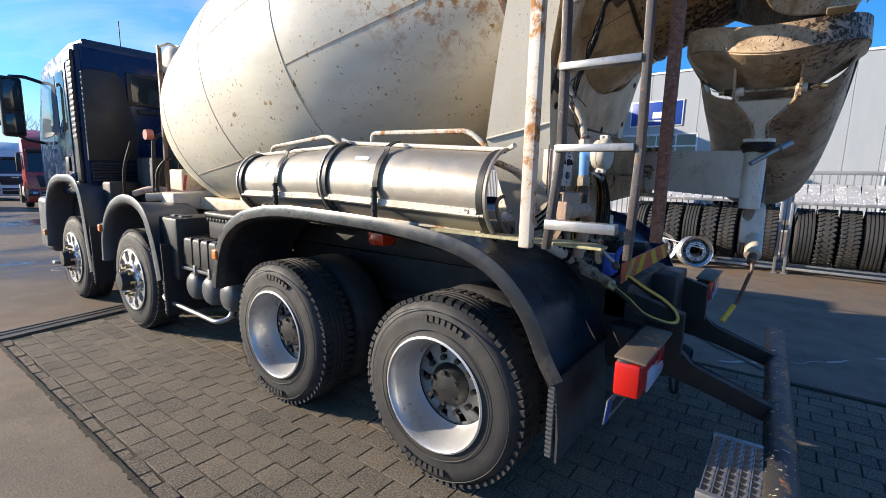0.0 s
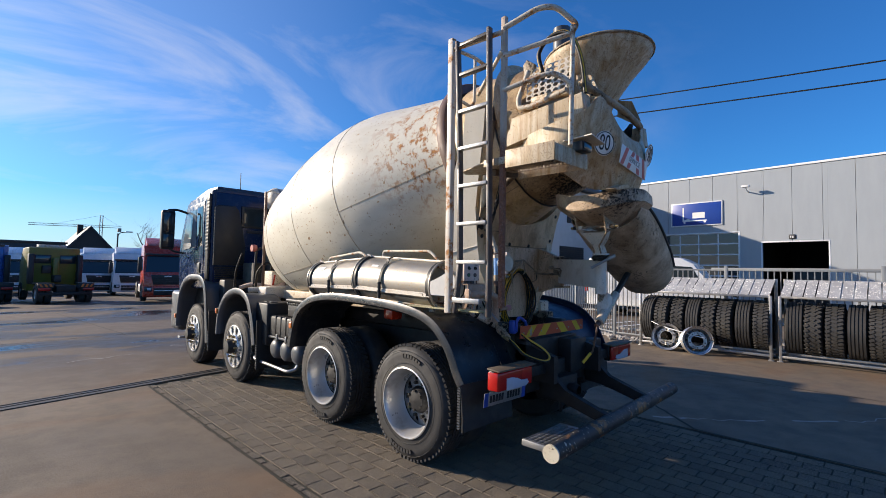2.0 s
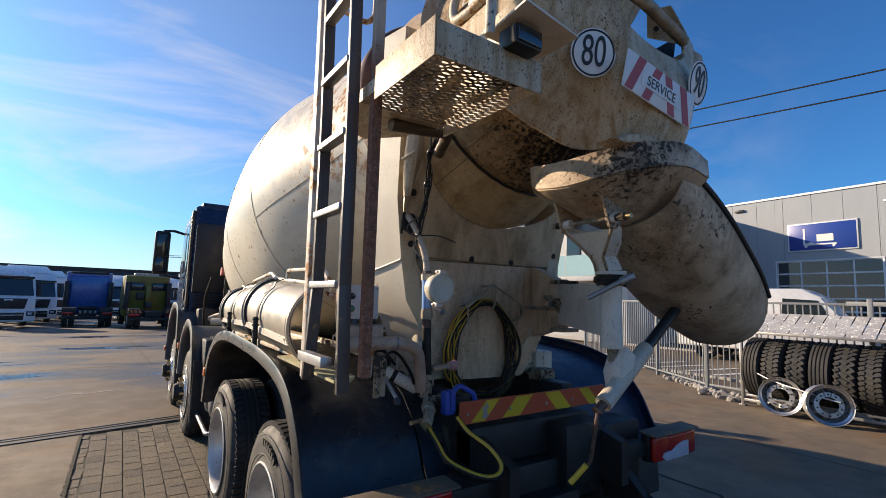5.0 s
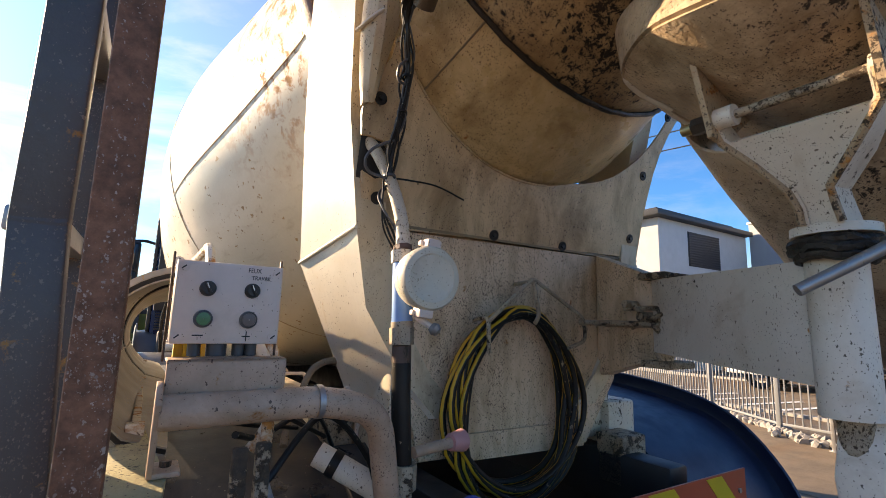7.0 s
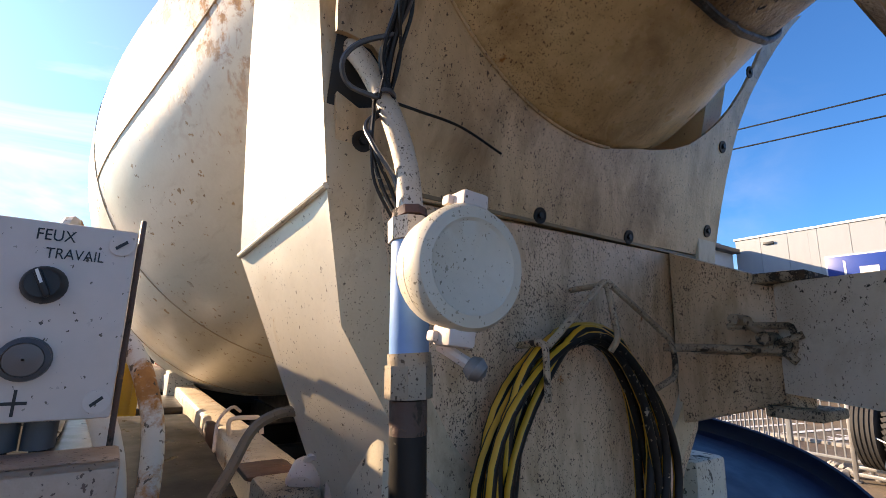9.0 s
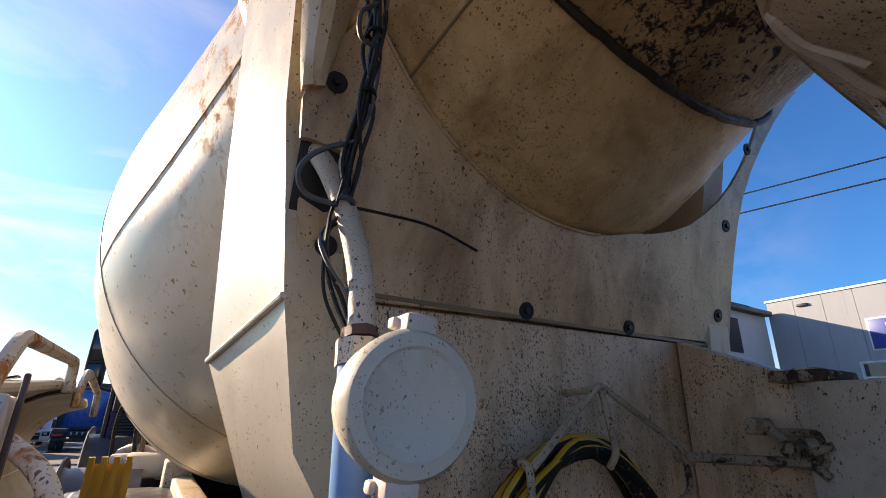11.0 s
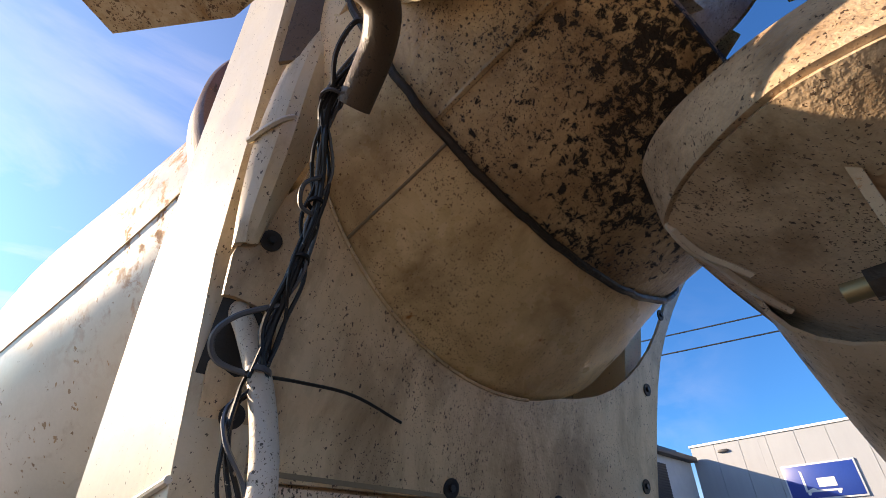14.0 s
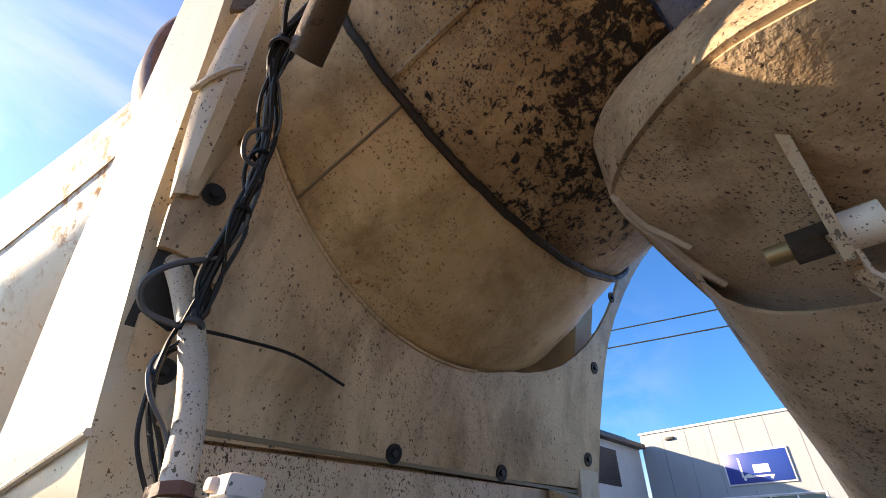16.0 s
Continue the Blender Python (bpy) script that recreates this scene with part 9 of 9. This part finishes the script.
# ---- parked lorries at the end of the yard ----
def simple_wheel(root, x, y, r=0.52, w=0.30, name="wheel"):
    bm = B()
    s = 1 if x > 0 else -1
    lathe(bm, [(0, 0.30), (0.0, 0.46), (0.03, r), (w - 0.03, r), (w, 0.46), (w, 0.30)], (x - (w if s > 0 else 0), y, r), (1, 0, 0), 32)
    ob = part(name, bm, M_RUBBER, root)
    bm = B()
    xx = x - 0.03 * s
    lathe(bm, [(0, 0.30), (-0.03 * s, 0.27), (-0.05 * s, 0.14), (0.02 * s, 0.12), (0.03 * s, 0.001)], (xx, y, r), (1, 0, 0), 24)
    part("rim", bm, M_RIM, ob)
    return ob


def lorry(label, m, paint, grille_mat, high=True, stripe=True, group="lorries in a row"):
    """A tractor seen from its front; its nose at the origin, looking along -y."""
    t = thing("lorry", label, "truck", group, m)
    H = 3.35 if high else 2.95
    poly = [(0.02, 0.62), (-0.02, 1.3), (0.10, 1.75), (0.42, 2.75), (0.75, H - 0.08), (1.1, H), (2.2, H), (2.25, 1.0), (2.2, 0.62)]
    cab = part("cab", prism(B(), poly, -1.20, 1.20, SIDE, 0.06), paint, t, sharp=28)
    part("windscreen", prism(B(), [(-1.10, 0.0), (1.10, 0.0), (1.04, 0.98), (-1.04, 0.98)], 0, 0.02, Matrix.Translation((0, 0.085, 1.74)) @ Matrix.Rotation(radians(72), 4, "X") @ Matrix.Diagonal((1, 1, 1, 1))), M_GLASS, t)
    part("sun_visor", box(B(), (-1.12, 0.24, 2.70), (1.12, 0.52, 2.82), 0.03), M_DARK, t)
    part("roof_spoiler", prism(B(), [(0.75, H - 0.06), (1.0, H + 0.10), (2.1, H + 0.45), (2.2, H - 0.04)], -1.05, 1.05, SIDE, 0.05), paint, t)
    g = part("grille", prism(B(), [(-0.72, 1.02), (0.72, 1.02), (0.84, 1.58), (-0.84, 1.58)], -0.035, 0.06, BACK, 0.02), grille_mat, t)
    for k in range(4):
        part("grille_bar", box(B(), (-0.70, -0.055, 1.08 + 0.10 * k), (0.70, -0.03, 1.12 + 0.10 * k), 0.006), M_DARK, g)
    part("badge", box(B(), (-0.18, -0.062, 1.46), (0.18, -0.035, 1.53), 0.006), M_ALLOY, g)
    part("bumper", box(B(), (-1.22, -0.12, 0.30), (1.22, 0.30, 0.95), 0.08, seg=3), paint if stripe else M_DARK, t)
    part("lower_grille", box(B(), (-0.70, -0.135, 0.42), (0.70, -0.10, 0.82), 0.02), M_DARK, t)
    part("lower_trim", box(B(), (-0.66, -0.142, 0.66), (0.66, -0.13, 0.70), 0.004), M_ALLOY, t)
    for sx in (-1, 1):
        hl = part("headlight", box(B(), (0.78 * sx, -0.14, 0.62), (1.16 * sx, -0.09, 0.88), 0.03), M_GLASS, t)
        part("lens", box(B(), (0.84 * sx, -0.15, 0.70), (1.02 * sx, -0.135, 0.82), 0.012), M_LENSWHITE, hl)
        part("mirror", box(B(), (1.28 * sx, 0.30, 1.75), (1.48 * sx, 0.46, 2.60), 0.05), M_DARK, t)
        part("mirror_arm", tube(B(), [(1.18 * sx, 0.45, 2.62), (1.40 * sx, 0.40, 2.62)], 0.025, 8), M_DARK, t)
        part("side_window", prism(B(), [(0.55, 1.85), (1.35, 1.85), (1.35, 2.55), (0.72, 2.55)], 1.20 * sx, 1.212 * sx, SIDE), M_GLASS, t)
        part("step", box(B(), (1.02 * sx, 0.35, 0.35), (1.21 * sx, 1.0, 0.72), 0.03), M_DARK, t)
        simple_wheel(t, 1.22 * sx, 1.35)
        simple_wheel(t, 1.22 * sx, 4.9)
    part("chassis", box(B(), (-0.45, 1.5, 0.55), (0.45, 6.0, 0.95), 0.02), M_BLACK, t)
    part("side_tank", box(B(), (-1.18, 2.4, 0.45), (-0.55, 3.9, 0.95), 0.08, seg=3), M_ALLOY, t)
    part("fifth_wheel", box(B(), (-0.5, 4.4, 0.95), (0.5, 5.3, 1.12), 0.05), M_BLACK, t)
    return t


def lorry_back(label, m, paint, hooklift):
    """A lorry seen from behind; its tail at the origin, looking along +y."""
    t = thing("lorry", label, "truck", "lorries in a row", m)
    H = 3.10 if hooklift else 3.30
    y0 = 2.8 if hooklift else 2.2
    part("cab", prism(B(), [(y0, 1.0), (y0, H - 0.05), (y0 + 0.1, H), (y0 + 1.6, H - 0.05), (y0 + 2.2, 2.0), (y0 + 2.25, 0.6), (y0 + 0.2, 0.6)], -1.18, 1.18, SIDE, 0.06), paint, t, sharp=28)
    if hooklift:
        for x in (-0.55, 0.60):
            w = part("rear_window", box(B(), (x - 0.34, y0 - 0.03, 2.20), (x + 0.34, y0 + 0.02, 2.62), 0.03), M_GLASS, t)
            part("window_rubber", box(B(), (x - 0.38, y0 - 0.02, 2.16), (x + 0.38, y0 + 0.012, 2.66), 0.03), M_DARK, w)
        part("tool_box", box(B(), (-0.60, y0 - 0.30, 1.60), (-0.20, y0 - 0.04, 2.05), 0.03), M_DARK, t)
        part("lift_arm", box(B(), (-0.16, y0 - 0.9, 1.1), (0.16, y0 - 0.1, 1.5), 0.04), M_DARK, t)
        part("lift_arm", box(B(), (-0.13, y0 - 0.34, 1.4), (0.13, y0 - 0.06, 2.5), 0.04), paint, t)
        for x in (-0.85, 0.80):
            bm = B()
            lathe(bm, [(0, 0.08), (0.08, 0.078), (0.14, 0.05), (0.15, 0.001)], (x, y0 + 0.5, H), (0, 0, 1), 16)
            part("beacon", bm, M_ORANGE, t)
        part("roof_rack", box(B(), (-0.7, y0 + 0.3, H), (0.6, y0 + 0.9, H + 0.16), 0.04), M_RAIL, t)
    else:
        part("rear_field", box(B(), (-0.95, y0 - 0.03, 1.4), (0.95, y0 + 0.02, H - 0.25), 0.05), paint, t)
        part("roof_edge", box(B(), (-1.0, y0 - 0.05, H - 0.12), (1.0, y0 + 0.2, H + 0.02), 0.05), M_DARK, t)
        part("fifth_wheel", box(B(), (-0.5, 0.6, 1.0), (0.5, 1.5, 1.18), 0.05), M_BLACK, t)
        for k in range(4):
            part("coupling", box(B(), (-0.42 + 0.25 * k, -0.06, 0.78), (-0.34 + 0.25 * k, 0.0, 0.95), 0.01), M_GALV, t)
    for sx in (-1, 1):
        part("exhaust_housing", box(B(), (0.98 * sx, y0 - 0.45, 1.0), (1.24 * sx, y0 - 0.05, 2.7), 0.05), M_DARK, t)
        part("mudguard", prism(B(), [(-0.10, 0.95), (0.0, 1.12), (1.2, 1.12), (1.25, 1.0), (1.2, 1.05), (0.05, 1.05)], 0.60 * sx, 1.22 * sx, SIDE), M_DARK, t)
        part("tail_panel", box(B(), (0.55 * sx, -0.12, 0.86), (1.22 * sx, -0.06, 1.10), 0.01), M_DARK, t)
        lamp = part("tail_lamp", box(B(), (0.70 * sx, -0.15, 0.70), (1.20 * sx, -0.08, 0.86), 0.02), M_REDLENS, t)
        if hooklift:
            for k in range(3):
                part("warning_stripe", prism(B(), [(0.60 + 0.2 * k, 0.90), (0.70 + 0.2 * k, 0.90), (0.78 + 0.2 * k, 1.07), (0.68 + 0.2 * k, 1.07)] if sx > 0 else [(-0.60 - 0.2 * k, 0.90), (-0.70 - 0.2 * k, 0.90), (-0.78 - 0.2 * k, 1.07), (-0.68 - 0.2 * k, 1.07)], -0.126, -0.121, BACK), M_ORANGE, t)
        simple_wheel(t, 1.22 * sx, 0.6)
        simple_wheel(t, 0.88 * sx, 0.6)
        simple_wheel(t, 1.22 * sx, 4.4)
    part("chassis", box(B(), (-0.42, 0.0, 0.62), (0.42, 4.6, 0.98), 0.02), M_BLACK, t)
    part("tail_beam", box(B(), (-1.15, -0.05, 0.45), (1.15, 0.06, 0.62), 0.02), M_BLACK, t)
    return t


def lorry_place(x, y, turn):
    return Matrix.Translation((x, y, ground_z(y))) @ Matrix.Rotation(radians(turn), 4, "Z")


M_WHITECAB = worn("lorry_white", (0.70, 0.71, 0.72), (0.64, 0.65, 0.66), 0.3, bump=0.02, coat=0.4)
M_LTBLUE = worn("lorry_blue", (0.010, 0.13, 0.42), (0.010, 0.11, 0.36), 0.3, bump=0.02, coat=0.4)
M_OLIVE = worn("lorry_olive_yellow", (0.19, 0.17, 0.025), (0.16, 0.14, 0.02), 0.4, bump=0.05, grime=(0.08, 0.07, 0.04), grime_amount=0.2)
lorry("red tractor unit with a black grille facing the camera", lorry_place(4.05, 27.4, -8), M_RED, M_DARK)
lorry("white and grey tractor unit parked in the row", lorry_place(4.75, 39.5, -6), M_WHITECAB, M_DARK)
lorry("white tractor unit with a large black grille", lorry_place(3.05, 42.0, -6), M_WHITECAB, M_DARK)
lorry("white tractor unit half hidden in the row", lorry_place(1.75, 44.5, -6), M_WHITECAB, M_DARK)
lorry_back("olive-yellow hook-lift lorry seen from behind", lorry_place(-0.35, 29.3, 6), M_OLIVE, True)
lorry_back("bright blue tractor unit seen from behind", lorry_place(-3.55, 32.6, 4), M_LTBLUE, False)
lorry("white lorry at the yard's edge with beacons", lorry_place(-7.0, 31.6, 24), M_WHITECAB, M_DARK, False)
lorry("white lorry with a dark grille beside the others", lorry_place(-6.6, 37.5, 22), M_WHITECAB, M_DARK)
lorry("pale blue-white lorry further back in the row", lorry_place(-6.3, 43.0, 20), M_WHITECAB, M_DARK)
lorry("blue tractor unit at the back of the row", lorry_place(-5.6, 49.0, 18), M_LTBLUE, M_DARK)
lorry("white lorry seen between the parked ones", lorry_place(-2.0, 46.0, 0), M_WHITECAB, M_DARK)
lorry("dark blue tractor unit at the end of the yard", lorry_place(-0.9, 52.0, 4), M_LTBLUE, M_DARK)


# ---- distance ----
def gable_house():
    ob = tagged(new("dark_gabled_house"), "dark gabled house far behind the lorries", "house")
    z = ground_z(60)
    dark = worn("dark_brick", (0.055, 0.048, 0.045), (0.04, 0.036, 0.034), 0.9, bump=0.2)
    part("wall", prism(B(), [(9.4, z), (17.4, z), (17.4, 5.0), (13.3, 9.7), (9.4, 5.0)], 120, 134, BACK), dark, ob)
    part("roof", prism(B(), [(9.0, 4.7), (13.3, 9.9), (17.8, 4.7), (17.4, 4.6), (13.3, 9.5), (9.4, 4.6)], 119.7, 134.3, BACK), M_ANTHRA, ob)
    part("chimney", box(B(), (11.8, 126, 8.0), (12.8, 127, 10.4), 0.05), dark, ob)


gable_house()


def dark_shed():
    ob = tagged(new("long_shed"), "long dark flat-roofed shed behind the yard", "building")
    z = ground_z(60)
    part("wall", box(B(), (-34, 82, z), (5.2, 100, 4.5), 0.05), worn("shed_cladding", (0.05, 0.052, 0.055), (0.042, 0.044, 0.048), 0.7, bump=0.1), ob)
    part("roof_trim", box(B(), (-34.2, 81.8, 4.5), (5.4, 100.2, 4.75), 0.03), M_ANTHRA, ob)
    ob2 = tagged(new("pale_house"), "pale gabled house between the lorries", "house")
    part("wall", prism(B(), [(-9.38, z), (-6.93, z), (-6.93, 2.13), (-8.26, 3.68), (-9.38, 2.13)], 75, 80, BACK), M_RENDERWALL, ob2)
    part("roof", prism(B(), [(-9.58, 2.03), (-8.26, 3.83), (-6.73, 2.03), (-6.93, 1.98), (-8.26, 3.58), (-9.38, 1.98)], 74.8, 80.2, BACK), M_ANTHRA, ob2)
    ob3 = tagged(new("low_wall"), "low dark wall closing the yard", "wall", kind="structure")
    part("wall_panel", box(B(), (-60, 66, z), (30, 66.3, 1.6), 0.02), worn("yard_wall", (0.10, 0.095, 0.09), (0.075, 0.07, 0.068), 0.9, bump=0.2), ob3)


dark_shed()


def crane():
    c = thing("tower_crane", "thin pale tower crane in the far distance", "crane", "", Matrix.Translation((42.9, 300, ground_z(60))))
    steel = plain("crane_paint", (0.25, 0.24, 0.20), 0.6)
    for k, (x, y) in enumerate(((-0.6, -0.6), (0.6, -0.6), (0.6, 0.6), (-0.6, 0.6))):
        part("mast_leg", tube(B(), [(x, y, 0), (x, y, 29)], 0.10, 6), steel, c)
    for k in range(12):
        s = 1 if k % 2 else -1
        part("mast_brace", tube(B(), [(-0.6 * s, -0.6, 2.4 * k), (0.6 * s, -0.6, 2.4 * (k + 1))], 0.06, 5), steel, c)
    for z, y in ((22.6, -0.5), (22.6, 0.5), (23.6, 0.0)):
        part("jib_chord", tube(B(), [(9, y, z + 0.3), (-29, y, z - 0.9)], 0.10, 6), steel, c)
    for k in range(18):
        part("jib_brace", tube(B(), [(-1.6 * k, -0.5, 22.6 - 0.05 * k), (-1.6 * k - 0.8, 0, 23.55 - 0.05 * k), (-1.6 * k - 1.6, -0.5, 22.55 - 0.05 * k)], 0.05, 5), steel, c)
    part("tie_rod", tube(B(), [(0, 0, 29), (-20, 0, 22.7)], 0.05, 5), steel, c)
    part("tie_rod", tube(B(), [(0, 0, 29), (9, 0, 23.2)], 0.05, 5), steel, c)
    part("counterweight", box(B(), (7.4, -0.8, 20.8), (9, 0.8, 22.6), 0.1), steel, c)


crane()


def bare_tree(m, height, seed):
    t = thing("bare_tree", "leafless winter tree with fine twigs", "tree", "bare trees", m)
    rng = random.Random(seed)
    bark = M_BARK
    trunk, twigs = B(), B()

    def grow(p, d, length, r, level):
        n = 3
        pts, rs = [p], [r]
        q, dd = p.copy(), d.copy()
        for i in range(n):
            dd = (dd + Vector((rng.uniform(-1, 1), rng.uniform(-1, 1), rng.uniform(-0.4, 0.8))) * 0.16).normalized()
            q = q + dd * length / n
            pts.append(q.copy())
            rs.append(r * (1 - 0.5 * (i + 1) / n))
        tube(trunk if level < 2 else twigs, pts, rs, 6 if level < 2 else 4)
        if level < 4:
            for k in range(4 if level < 3 else 3):
                f = 0.35 + 0.65 * (k + rng.random()) / 4
                i = min(int(f * n), n - 1)
                b = pts[i].lerp(pts[i + 1], f * n - i)
                out = Vector((rng.uniform(-1, 1), rng.uniform(-1, 1), rng.uniform(0.1, 0.9))).normalized()
                grow(b, (dd * 0.5 + out).normalized(), length * rng.uniform(0.5, 0.72), rs[i + 1] * 0.62, level + 1)

    grow(Vector((0, 0, 0)), Vector((0, 0, 1)), height * 0.42, height * 0.022, 0)
    part("trunk", trunk, bark, t)
    part("crown", twigs, bark, t, "mesh of thin bare twigs")
    return t


M_BARK = worn("bark", (0.075, 0.060, 0.048), (0.05, 0.04, 0.034), 0.9, bump=0.3)
for x, y, h, sd in ((14.2, 72, 13.0, 1), (17.0, 80, 12.0, 2), (6.2, 95, 9.0, 3), (2.4, 110, 8.5, 4)):
    bare_tree(Matrix.Translation((x, y, ground_z(y))), h, sd)


def street_lamp():
    t = thing("street_lamp", "dark street lamp with a curved arm", "street lamp", "", Matrix.Translation((10.6, 78, ground_z(60))))
    part("pole", tube(B(), [(0, 0, 0), (0, 0, 7.4)], 0.10, 8), M_ANTHRA, t)
    part("arm", tube(B(), smooth_line([(0, 0, 7.0), (0.3, 0, 7.5), (1.2, 0, 7.7)], 5), 0.06, 8), M_ANTHRA, t)
    part("lamp_head", box(B(), (0.9, -0.2, 7.62), (1.8, 0.2, 7.80), 0.05), M_FRAME, t)


street_lamp()


def wires():
    t = tagged(new("overhead_wires"), "two black overhead wires crossing the street", "power line", kind="structure")
    for z, dz in ((11.15, 0.102), (10.29, 0.0905)):
        pts = []
        for i in range(25):
            u = i / 24
            y = 30 - 65 * u
            pts.append((20.0, y, z - dz * (8.7 - y) + 0.0004 * (y - 3.5) ** 2))
        part("wire", tube(B(), pts, 0.030, 6), M_CABLE, t)
    for y in (30, -35):
        zz = ground_z(y)
        part("mast", tube(B(), [(20.0, y, zz), (20.0, y, 13.8 if y > 0 else 7.4)], 0.14, 10), M_ANTHRA, t)


wires()

# ---- paving blocks, piece by piece ----
def paver_mesh(name, w, l, seed, h=0.05):
    rng = random.Random(seed)
    bm = B()
    b = 0.002
    top = [(-w / 2 + b, -l / 2 + b), (w / 2 - b, -l / 2 + b), (w / 2 - b, l / 2 - b), (-w / 2 + b, l / 2 - b)]
    low = [(-w / 2, -l / 2), (w / 2, -l / 2), (w / 2, l / 2), (-w / 2, l / 2)]
    j = lambda: rng.uniform(-0.0025, 0.0025)
    a = [bm.verts.new((x + j(), y + j(), 0)) for x, y in top]
    c = [bm.verts.new((x + j(), y + j(), -0.005)) for x, y in low]
    d = [bm.verts.new((x, y, -h)) for x, y in low]
    bm.faces.new(a)
    for i in range(4):
        k = (i + 1) % 4
        bm.faces.new((a[i], c[i], c[k], a[k]))
        bm.faces.new((c[i], d[i], d[k], c[k]))
    bmesh.ops.recalc_face_normals(bm, faces=bm.faces)
    me = bpy.data.meshes.new(name)
    bm.to_mesh(me)
    bm.free()
    me.materials.append(M_PAVER)
    return me


def lay_pavers():
    cw, cl, gap = 0.152, 0.205, 0.007
    kinds = [paver_mesh("paver", cw - gap, cl - gap, k) for k in range(6)]
    edge_kinds = [paver_mesh("edge_stone", 0.078, l, 20 + k) for k, l in enumerate((0.14, 0.20, 0.11, 0.17))]
    rng = random.Random(8)
    near, far = [], []
    n_cols = int((PX1 - PX0 - 0.11) / cw)
    for i in range(n_cols):
        x = PX0 + 0.105 + cw * (i + 0.5)
        y = PY0 + (cl / 2 if i % 2 else 0) + rng.uniform(-0.02, 0.02)
        top = drain_y(x) - 0.14
        while y + cl < top:
            spot = (x, y + cl / 2, rng.uniform(-0.0015, 0.001), rng.uniform(-0.004, 0.004), rng.uniform(-0.004, 0.004))
            (near if (x < -1.0 and -0.6 < y < 4.3) else far).append(spot)
            y += cl
    near.sort(key=lambda s: s[0])
    far += near[260:]
    near = near[:260]
    for k, (x, y, z, a, b) in enumerate(near):
        ob = new("paver", kinds[k % 6])
        ob.parent = pavement
        ob.matrix_basis = Matrix.Translation((x, y, z)) @ Matrix.Rotation(a, 4, "X") @ Matrix.Rotation(b, 4, "Y") @ Matrix.Rotation(a * 1.2, 4, "Z")
    y = PY0
    k = 0
    while y < drain_y(PX0) - 0.22:
        l = (0.14, 0.20, 0.11, 0.17)[k % 4]
        if y > -0.4:
            ob = new("edge_stone", edge_kinds[k % 4])
            ob.parent = pavement
            ob.matrix_basis = Matrix.Translation((PX0 + 0.054 + rng.uniform(-0.010, 0.010), y + l / 2, rng.uniform(-0.010, -0.001))) @ Matrix.Rotation(rng.uniform(-0.1, 0.1), 4, "Z") @ Matrix.Rotation(rng.uniform(-0.05, 0.05), 4, "Y")
        y += l + 0.014
        k += 1
    verts, faces = [], []
    for x, y, z, a, b in far:
        w, l, e = (cw - gap) / 2, (cl - gap) / 2, 0.003
        o = len(verts)
        for dx, dy, dz in ((-w + e, -l + e, 0), (w - e, -l + e, 0), (w - e, l - e, 0), (-w + e, l - e, 0), (-w, -l, -0.007), (w, -l, -0.007), (w, l, -0.007), (-w, l, -0.007), (-w, -l, -0.05), (w, -l, -0.05), (w, l, -0.05), (-w, l, -0.05)):
            verts.append((x + dx, y + dy, z + dz + dx * b + dy * a))
        faces.append((o, o + 1, o + 2, o + 3))
        for q in range(4):
            r = (q + 1) % 4
            faces += [(o + q, o + 4 + q, o + 4 + r, o + r), (o + 4 + q, o + 8 + q, o + 8 + r, o + 4 + r)]
    me = bpy.data.meshes.new("paving_rest")
    me.from_pydata(verts, [], faces)
    me.materials.append(M_PAVER)
    ob = new("paving_rest", me)
    ob.parent = pavement
    ob["kind"] = "stuff"


lay_pavers()


def broken_edge():
    """The crumbling concrete along the paving's edge."""
    bm = B()
    rng = random.Random(15)
    y = -3.0
    while y < drain_y(PX0) - 0.15:
        l = rng.uniform(0.02, 0.07)
        w = 0.004 + 0.016 * rng.random() ** 2
        prism(bm, [(PX0 - w, y), (PX0 + 0.02, y - 0.01), (PX0 + 0.02, y + l), (PX0 - w * rng.uniform(0.2, 0.9), y + l)], 0.002, 0.0045)
        y += l
    tagged(part("crumbled_edge", bm, M_JOINT), "dark crumbled edge between concrete and paving", "crack", kind="structure")


broken_edge()
